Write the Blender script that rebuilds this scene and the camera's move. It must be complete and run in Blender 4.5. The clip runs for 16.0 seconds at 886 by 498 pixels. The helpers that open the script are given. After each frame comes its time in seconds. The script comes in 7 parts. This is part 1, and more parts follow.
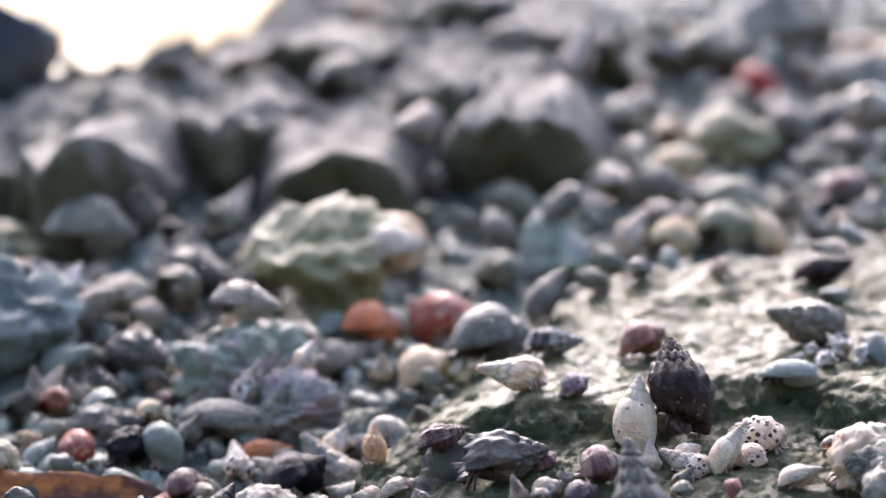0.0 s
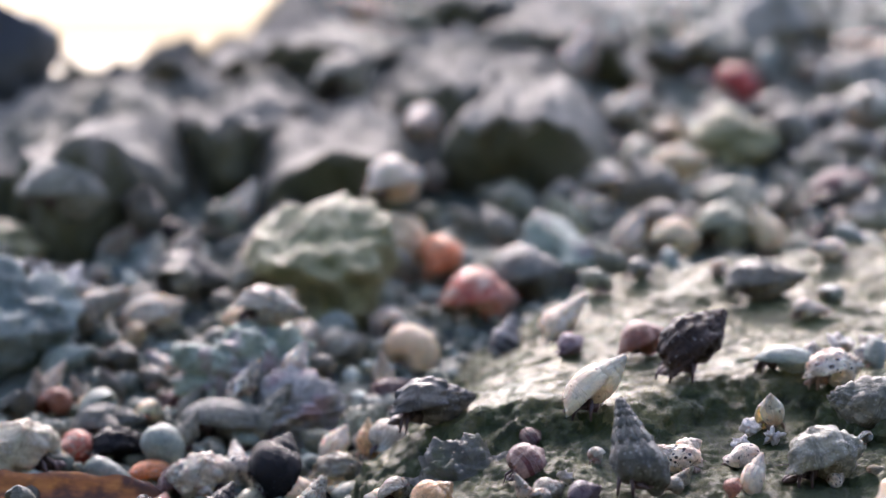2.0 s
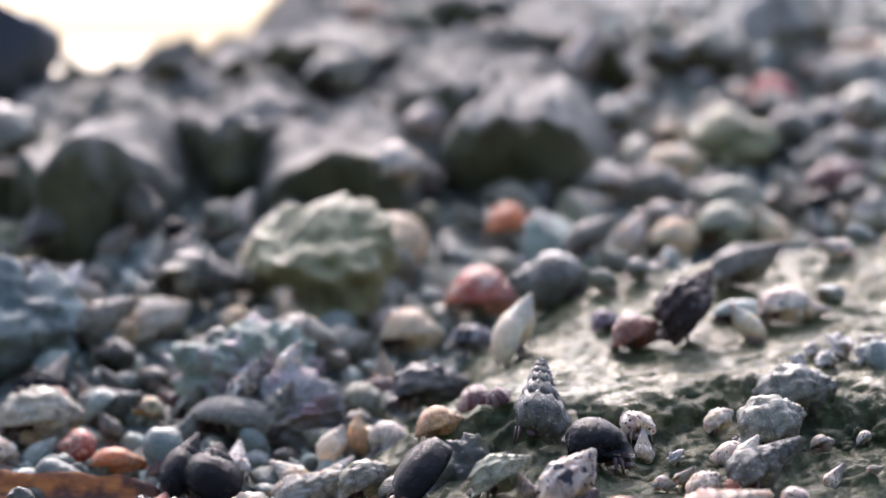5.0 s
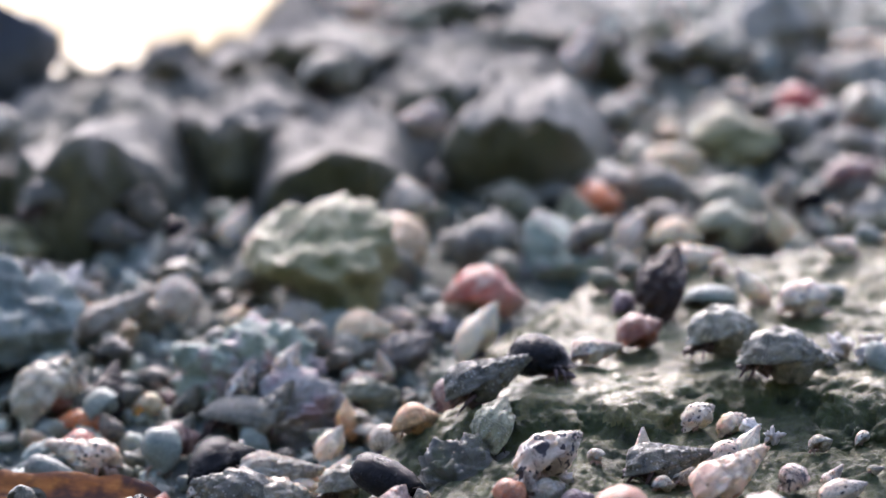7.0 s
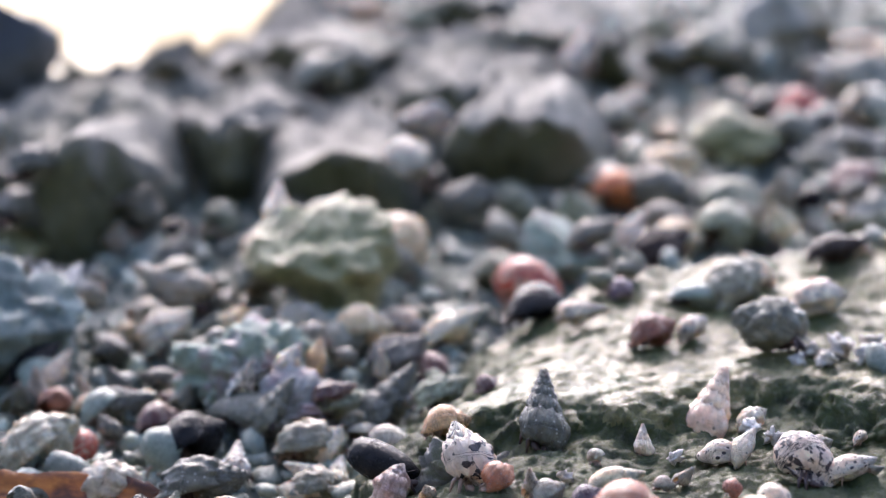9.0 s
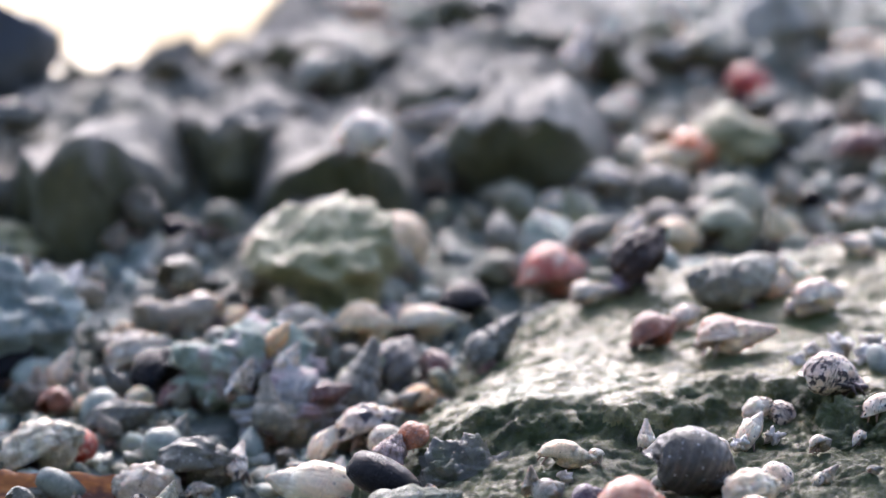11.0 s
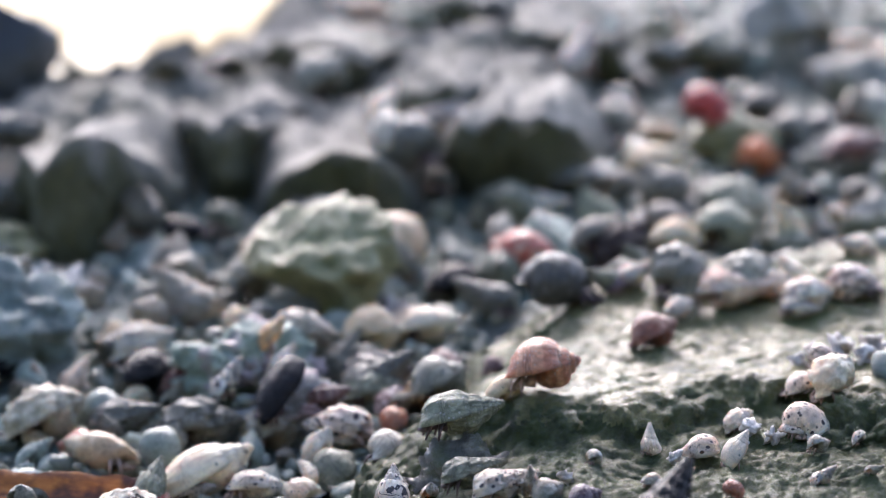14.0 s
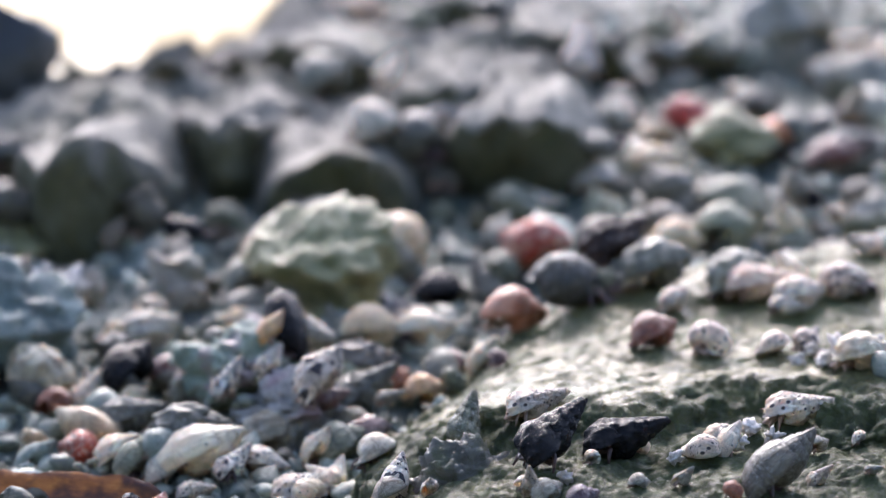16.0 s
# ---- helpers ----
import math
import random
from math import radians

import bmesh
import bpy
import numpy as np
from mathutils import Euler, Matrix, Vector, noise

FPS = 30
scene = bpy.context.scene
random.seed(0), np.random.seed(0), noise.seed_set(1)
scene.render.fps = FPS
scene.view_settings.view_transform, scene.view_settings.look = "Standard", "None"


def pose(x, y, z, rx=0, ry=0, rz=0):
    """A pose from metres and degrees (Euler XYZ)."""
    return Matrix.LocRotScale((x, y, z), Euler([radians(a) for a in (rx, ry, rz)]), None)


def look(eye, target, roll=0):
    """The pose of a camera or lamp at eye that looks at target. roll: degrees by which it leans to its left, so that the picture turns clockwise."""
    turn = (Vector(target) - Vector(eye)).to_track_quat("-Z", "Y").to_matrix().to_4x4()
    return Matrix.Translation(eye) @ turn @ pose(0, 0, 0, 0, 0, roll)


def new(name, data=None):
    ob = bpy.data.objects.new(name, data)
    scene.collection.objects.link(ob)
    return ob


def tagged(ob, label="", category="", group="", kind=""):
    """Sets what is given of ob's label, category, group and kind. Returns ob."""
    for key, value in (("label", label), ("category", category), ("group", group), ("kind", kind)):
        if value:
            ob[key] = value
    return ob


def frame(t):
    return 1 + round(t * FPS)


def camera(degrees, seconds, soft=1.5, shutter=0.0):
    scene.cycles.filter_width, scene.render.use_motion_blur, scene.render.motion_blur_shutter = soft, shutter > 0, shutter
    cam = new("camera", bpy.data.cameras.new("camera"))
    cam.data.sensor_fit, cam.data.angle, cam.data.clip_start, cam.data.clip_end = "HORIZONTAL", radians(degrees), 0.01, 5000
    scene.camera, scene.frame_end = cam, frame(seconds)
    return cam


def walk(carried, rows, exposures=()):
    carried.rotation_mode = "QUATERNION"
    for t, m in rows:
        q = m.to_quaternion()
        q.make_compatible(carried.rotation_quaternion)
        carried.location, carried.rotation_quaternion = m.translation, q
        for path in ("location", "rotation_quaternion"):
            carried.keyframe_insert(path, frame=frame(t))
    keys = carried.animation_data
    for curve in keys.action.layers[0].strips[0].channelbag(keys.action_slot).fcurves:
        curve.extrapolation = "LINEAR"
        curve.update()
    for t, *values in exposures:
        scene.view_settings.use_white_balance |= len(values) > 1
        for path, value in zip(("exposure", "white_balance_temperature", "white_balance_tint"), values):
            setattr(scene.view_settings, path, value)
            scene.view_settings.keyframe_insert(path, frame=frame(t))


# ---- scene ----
# The camera stands still on the shore, a hand's height over the stones, with a wide-open macro lens.
cam = camera(18, 16.0, soft=1.0)
EYE, TARGET = (0.0, -0.6, 0.095), (0.0, 0.0, 0.053)
walk(cam, [(0, look(EYE, TARGET)), (16.0, look(EYE, TARGET))], [(t, e + 0.25, k, m) for t, e, k, m in ((0, 1.42, 5630, 18.5), (0.8, 1.38, 5630, 18.5), (2.5, 1.24, 5630, 18), (4.2, 1.24, 5630, 18), (6.4, 1.2, 5530, 17.5), (7.2, 1.38, 5530, 17.5), (8.0, 1.43, 5530, 17.5), (9.2, 1.43, 5530, 17.5), (11.3, 1.4, 5480, 16.5), (13.5, 1.37, 5430, 15), (16.0, 1.36, 5430, 15))])
cam.data.dof.use_dof = True
cam.data.dof.focus_distance = 0.568
cam.data.dof.aperture_fstop = 10.0

# ---- light: a low, veiled sun behind the bank, and the open sky ----
SUN_UP, SUN_TURN = 38.0, -6.0
world = bpy.data.worlds.new("world")
scene.world = world
world.use_nodes = True
sky = world.node_tree.nodes.new("ShaderNodeTexSky")
sky.sky_type = 'NISHITA'
sky.sun_disc = False
sky.sun_elevation = radians(SUN_UP)
sky.sun_rotation = radians(SUN_TURN)
sky.air_density, sky.dust_density, sky.ozone_density = 0.8, 5.0, 1.0
world.node_tree.links.new(sky.outputs[0], world.node_tree.nodes["Background"].inputs[0])
world.node_tree.nodes["Background"].inputs[1].default_value = 0.15
lamp = bpy.data.lights.new("sun", "SUN")
lamp.energy, lamp.angle, lamp.color = 0.95, radians(20), (1.0, 0.77, 0.56)
sun = new("sun", lamp)
a, e = radians(SUN_TURN), radians(SUN_UP)
sun.matrix_world = look((math.sin(a) * math.cos(e), math.cos(a) * math.cos(e), math.sin(e)), (0, 0, 0))


# ---- materials ----
def nodes_of(name):
    m = bpy.data.materials.new(name)
    m.use_nodes = True
    t = m.node_tree
    b = t.nodes["Principled BSDF"]
    return m, t, b


def add(t, kind, **values):
    n = t.nodes.new("ShaderNode" + kind)
    for k, v in values.items():
        if k in n.inputs:
            n.inputs[k].default_value = v
    return n


def ramp(t, source, stops):
    r = t.nodes.new("ShaderNodeValToRGB")
    while len(r.color_ramp.elements) < len(stops):
        r.color_ramp.elements.new(0.5)
    for el, (p, c) in zip(r.color_ramp.elements, stops):
        el.position, el.color = p, (*c, 1) if len(c) == 3 else c
    t.links.new(source, r.inputs[0])
    return r


def mixed(t, kind, fac, a, b):
    m = t.nodes.new("ShaderNodeMix")
    m.data_type, m.blend_type = 'RGBA', kind
    for s, v in ((m.inputs[0], fac), (m.inputs[6], a), (m.inputs[7], b)):
        if isinstance(v, (int, float)):
            s.default_value = v
        elif isinstance(v, tuple):
            s.default_value = (*v, 1)
        else:
            t.links.new(v, s)
    return m.outputs[2]


def relief(t, b, sources, distance):
    """Bumps, one over the other: (height, strength)."""
    last = None
    for h, s in sources:
        n = add(t, "Bump", Strength=s, Distance=distance)
        t.links.new(h, n.inputs["Height"])
        if last:
            t.links.new(last.outputs[0], n.inputs["Normal"])
        last = n
    t.links.new(last.outputs[0], b.inputs["Normal"])


def stone(name, dark, mid, light, tint, rough=0.6, coat=0.0, size=60.0, bump=0.5, grains=9, depth=0.0012):
    m, t, b = nodes_of(name)
    co = t.nodes.new("ShaderNodeTexCoord")
    info = t.nodes.new("ShaderNodeObjectInfo")
    shift = add(t, "VectorMath")
    t.links.new(co.outputs["Object"], shift.inputs[0])
    t.links.new(info.outputs["Random"], shift.inputs[1])
    big = add(t, "TexNoise", Scale=size, Detail=6.0, Roughness=0.62)
    fine = add(t, "TexNoise", Scale=size * grains, Detail=6.0, Roughness=0.82)
    spots = add(t, "TexVoronoi", Scale=size * 5)
    for n in (big, fine, spots):
        t.links.new(shift.outputs[0], n.inputs["Vector"])
    base = ramp(t, big.outputs[0], [(0.3, dark), (0.5, mid), (0.68, light)]).outputs[0]
    grain = ramp(t, fine.outputs[0], [(0.32, (0.5, 0.5, 0.5)), (0.66, (1.35, 1.35, 1.33))]).outputs[0]
    base = mixed(t, 'MULTIPLY', 0.8, base, grain)
    patch = add(t, "TexNoise", Scale=size * 0.8, Detail=4.0)
    far = add(t, "VectorMath")
    far.inputs[1].default_value = (3.1, 1.7, 0.4)
    t.links.new(shift.outputs[0], far.inputs[0])
    t.links.new(far.outputs[0], patch.inputs["Vector"])
    mask = ramp(t, patch.outputs[0], [(0.5, (0, 0, 0)), (0.63, (1, 1, 1))]).outputs[0]
    base = mixed(t, 'MIX', mask, base, mixed(t, 'MULTIPLY', 0.6, tint, grain))
    t.links.new(base, b.inputs["Base Color"])
    gloss = ramp(t, fine.outputs[0], [(0.3, (rough * 0.6,) * 3), (0.7, (min(1, rough * 1.25),) * 3)]).outputs[0]
    t.links.new(gloss, b.inputs["Roughness"])
    b.inputs["Coat Weight"].default_value = coat
    b.inputs["Coat Roughness"].default_value = 0.15
    relief(t, b, [(spots.outputs["Distance"], bump * 0.4), (big.outputs[0], bump), (fine.outputs[0], bump * 0.8)], depth)
    return m


def shell_skin(name, base, second, spire, pattern="plain", rough=0.35, crust=0.3, ridges=0.22, threads=2.6):
    """A sea shell: u of the map runs along the coil in turns, v round the tube."""
    warm = (1.05, 0.95, 0.8) if sum(base) > 1.4 else (1.06, 0.97, 0.88) if base[0] > 1.6 * base[2] else (1.06, 1.02, 0.93)
    base, second, spire = (tuple(min(1.0, p * q) for p, q in zip(c, warm)) for c in (base, second, spire))
    m, t, b = nodes_of(name)
    uv = t.nodes.new("ShaderNodeUVMap")
    info = t.nodes.new("ShaderNodeObjectInfo")
    co = t.nodes.new("ShaderNodeTexCoord")
    shift = add(t, "VectorMath")
    t.links.new(co.outputs["Object"], shift.inputs[0])
    t.links.new(info.outputs["Random"], shift.inputs[1])
    cloud = add(t, "TexNoise", Scale=2.4, Detail=5.0, Roughness=0.6)
    fine = add(t, "TexNoise", Scale=11.0, Detail=6.0, Roughness=0.82)
    for n in (cloud, fine):
        t.links.new(shift.outputs[0], n.inputs["Vector"])
    blotch = ramp(t, cloud.outputs[0], [(0.36, (0, 0, 0)), (0.62, (1, 1, 1))]).outputs[0]
    col = mixed(t, 'MIX', blotch, base, tuple(0.5 * p + 0.5 * q for p, q in zip(base, second)))
    scaled = add(t, "Mapping")
    t.links.new(uv.outputs[0], scaled.inputs[0])
    if pattern == "dots":
        scaled.inputs["Scale"].default_value = (17, 12, 1)
        v = add(t, "TexVoronoi", Scale=1.0, Randomness=0.75)
        t.links.new(scaled.outputs[0], v.inputs["Vector"])
        col = mixed(t, 'MIX', ramp(t, v.outputs["Distance"], [(0.25, (1, 1, 1)), (0.34, (0, 0, 0))]).outputs[0], col, second)
    elif pattern == "blotches":
        scaled.inputs["Scale"].default_value = (9, 8, 1)
        v = add(t, "TexNoise", Scale=1.0, Detail=3.0)
        t.links.new(scaled.outputs[0], v.inputs["Vector"])
        col = mixed(t, 'MIX', ramp(t, v.outputs[0], [(0.55, (0, 0, 0)), (0.58, (1, 1, 1))]).outputs[0], col, second)
    elif pattern == "flecks":
        scaled.inputs["Scale"].default_value = (13, 12, 1)
        v = add(t, "TexNoise", Scale=1.0, Detail=3.0, Roughness=0.6)
        t.links.new(scaled.outputs[0], v.inputs["Vector"])
        col = mixed(t, 'MIX', ramp(t, v.outputs[0], [(0.5, (0, 0, 0)), (0.55, (1, 1, 1))]).outputs[0], col, second)
    elif pattern == "flames":
        scaled.inputs["Scale"].default_value = (1, 1, 1)
        v = add(t, "TexWave", Scale=1.6, Distortion=5.0, Detail=2.0)
        t.links.new(scaled.outputs[0], v.inputs["Vector"])
        col = mixed(t, 'MIX', ramp(t, v.outputs[0], [(0.45, (0, 0, 0)), (0.6, (1, 1, 1))]).outputs[0], col, second)
    elif pattern == "ribs":
        v = add(t, "TexWave", Scale=5.655, Distortion=0.0)
        v.bands_direction = 'Y'
        t.links.new(uv.outputs[0], v.inputs["Vector"])
        col = mixed(t, 'MIX', ramp(t, v.outputs[0], [(0.02, (0.5, 0.5, 0.5)), (0.45, (0, 0, 0))]).outputs[0], col, second)
    elif pattern == "bands":
        scaled.inputs["Scale"].default_value = (0.05, 1, 1)
        v = add(t, "TexWave", Scale=1.3, Distortion=0.8, Detail=2.0)
        v.bands_direction = 'Y'
        t.links.new(scaled.outputs[0], v.inputs["Vector"])
        col = mixed(t, 'MIX', ramp(t, v.outputs[0], [(0.5, (0, 0, 0)), (0.7, (1, 1, 1))]).outputs[0], col, second)
    wear = ramp(t, fine.outputs[0], [(0.3, (0.42, 0.41, 0.38)), (0.47, (0.92, 0.92, 0.91)), (0.68, (1.4, 1.4, 1.37))]).outputs[0]
    bright = sum(base) / 3
    col = mixed(t, 'MULTIPLY', 0.4 if bright > 0.55 else 0.75, col, wear)
    film = add(t, "TexNoise", Scale=4.5, Detail=6.0, Roughness=0.75)
    t.links.new(shift.outputs[0], film.inputs["Vector"])
    lime = ramp(t, film.outputs[0], [(0.66 - 0.25 * crust, (0, 0, 0)), (0.74 - 0.2 * crust, (0.85, 0.85, 0.85))]).outputs[0]
    col = mixed(t, 'MIX', lime, col, spire)
    cells = add(t, "TexVoronoi", Scale=15.0 if sum(base) > 1.65 else 24.0)
    t.links.new(shift.outputs[0], cells.inputs["Vector"])
    apart = add(t, "SeparateColor")
    t.links.new(cells.outputs["Color"], apart.inputs[0])
    rare = 0.9 if bright > 0.45 else 0.88 if bright < 0.06 else 0.66
    some = ramp(t, apart.outputs[0], [(rare, (0, 0, 0)), (rare + 0.03, (1, 1, 1))]).outputs[0]
    near = ramp(t, cells.outputs["Distance"], [(0.2, (0.8, 0.8, 0.8)), (0.42, (0, 0, 0))]).outputs[0]
    fleck = (0.1, 0.07, 0.055) if bright > 0.45 else tuple(min(1.0, 0.5 * c + 0.22) for c in spire)
    if rough > 0.25:
        col = mixed(t, 'MIX', mixed(t, 'MULTIPLY', 1.0, some, near), col, fleck)
    if ridges > 0.2 and rough > 0.25:
        grid = add(t, "Mapping")
        grid.inputs["Scale"].default_value = (24, 7, 1)
        t.links.new(uv.outputs[0], grid.inputs[0])
        beads = add(t, "TexVoronoi", Scale=1.0, Randomness=0.85)
        t.links.new(grid.outputs[0], beads.inputs["Vector"])
        col = mixed(t, 'MULTIPLY', 0.15 if bright > 0.55 else 0.5, col, ramp(t, beads.outputs["Distance"], [(0.15, (1.25, 1.25, 1.25)), (0.42, (1.0, 1.0, 0.98)), (0.7, (0.5, 0.47, 0.43))]).outputs[0])
    tone = add(t, "MapRange")
    tone.inputs[3].default_value, tone.inputs[4].default_value = (0.75, 1.08) if bright > 0.55 else (0.72, 1.35)
    t.links.new(info.outputs["Random"], tone.inputs[0])
    col = mixed(t, 'MULTIPLY', 1.0, col, tone.outputs[0])
    t.links.new(col, b.inputs["Base Color"])
    t.links.new(ramp(t, film.outputs[0], [(0.35, (rough * 0.7,) * 3), (0.65, (min(1, rough + (0.1 if bright < 0.03 else 0.4)),) * 3)]).outputs[0], b.inputs["Roughness"])
    b.inputs["Coat Weight"].default_value = 0.04 if bright < 0.03 else 0.2
    b.inputs["Specular IOR Level"].default_value = 0.2 if bright < 0.03 else 0.5
    b.inputs["Coat Roughness"].default_value = 0.2
    if max(base) > 0.4:
        b.inputs["Subsurface Weight"].default_value = 0.55
        b.inputs["Subsurface Radius"].default_value = (1.0, 0.7, 0.5)
        b.inputs["Subsurface Scale"].default_value = 0.003
    thread = add(t, "TexWave", Scale=threads, Distortion=0.4)
    thread.bands_direction = 'Y'
    t.links.new(uv.outputs[0], thread.inputs["Vector"])
    rows = [(thread.outputs[0], ridges), (film.outputs[0], 0.8), (fine.outputs[0], 0.6 if bright > 0.55 else 1.0)]
    if ridges > 0.2 and rough > 0.25:
        dome = add(t, "Math")
        dome.operation = 'SUBTRACT'
        dome.inputs[0].default_value = 1.0
        t.links.new(beads.outputs["Distance"], dome.inputs[1])
        rows[0] = (dome.outputs[0], 0.6 if bright > 0.55 else 0.9)
    relief(t, b, rows, 0.0008)
    return m


ROCK_GREY = stone("rock_grey", (0.1, 0.096, 0.055), (0.23, 0.22, 0.17), (0.42, 0.395, 0.34), (0.15, 0.147, 0.075), 0.62, 0.0)
ROCK_CREST = stone("rock_crest", (0.1, 0.094, 0.068), (0.178, 0.163, 0.125), (0.3, 0.272, 0.215), (0.125, 0.119, 0.08), 0.82, 0.0, 28, 0.5)
# olive algae tint, darkened to carry the shade of the hollows in its colour
CREST_ALGA_SHADE = stone("crest_algae_shade", (0.036, 0.037, 0.015), (0.075, 0.076, 0.034), (0.14, 0.136, 0.078), (0.062, 0.066, 0.025), 0.7, 0.0, 45, 0.7)
SLAB_MOSS = stone("slab_moss", (0.046, 0.058, 0.016), (0.105, 0.126, 0.038), (0.21, 0.22, 0.085), (0.086, 0.116, 0.028), 0.68, 0.04, 150, 1.3, 7, 0.0019)
ROCK_OLIVE = stone("rock_olive", (0.1, 0.1, 0.038), (0.3, 0.295, 0.135), (0.54, 0.51, 0.3), (0.19, 0.195, 0.075), 0.55, 0.1, 110, 1.0)
ROCK_TEAL = stone("rock_teal", (0.07, 0.09, 0.078), (0.165, 0.205, 0.178), (0.37, 0.42, 0.37), (0.13, 0.155, 0.1), 0.66, 0.03, 80, 0.9)
ROCK_DARK = stone("rock_dark", (0.012, 0.013, 0.013), (0.03, 0.032, 0.03), (0.07, 0.07, 0.065), (0.03, 0.035, 0.02), 0.5, 0.2)
ROCK_GREEN = stone("rock_green", (0.14, 0.18, 0.13), (0.31, 0.38, 0.28), (0.5, 0.56, 0.46), (0.4, 0.33, 0.32), 0.6, 0.05, 130, 0.9, 5, 0.0016)
ROCK_PINK = stone("rock_pink", (0.2, 0.2, 0.175), (0.4, 0.385, 0.35), (0.58, 0.56, 0.52), (0.42, 0.31, 0.31), 0.6, 0.05, 150, 0.9, 5, 0.0016)
LUMP_WET = stone("lump_wet", (0.13, 0.13, 0.1), (0.34, 0.335, 0.275), (0.56, 0.54, 0.46), (0.22, 0.24, 0.13), 0.42, 0.2, 190, 1.5, 5, 0.0025)
SLAB_WET = stone("slab_wet", (0.1, 0.1, 0.03), (0.225, 0.22, 0.074), (0.38, 0.355, 0.145), (0.145, 0.175, 0.045), 0.53, 0.1, 110, 1.3, 8, 0.0019)
GROUND_MAT = stone("wet_grit", (0.046, 0.053, 0.041), (0.115, 0.13, 0.1), (0.235, 0.25, 0.198), (0.078, 0.103, 0.07), 0.68, 0.0, 45, 0.8)
PEBBLE_MAT = stone("pebble_mix", (0.105, 0.122, 0.1), (0.255, 0.285, 0.235), (0.5, 0.52, 0.44), (0.2, 0.21, 0.15), 0.55, 0.08, 120, 0.4)

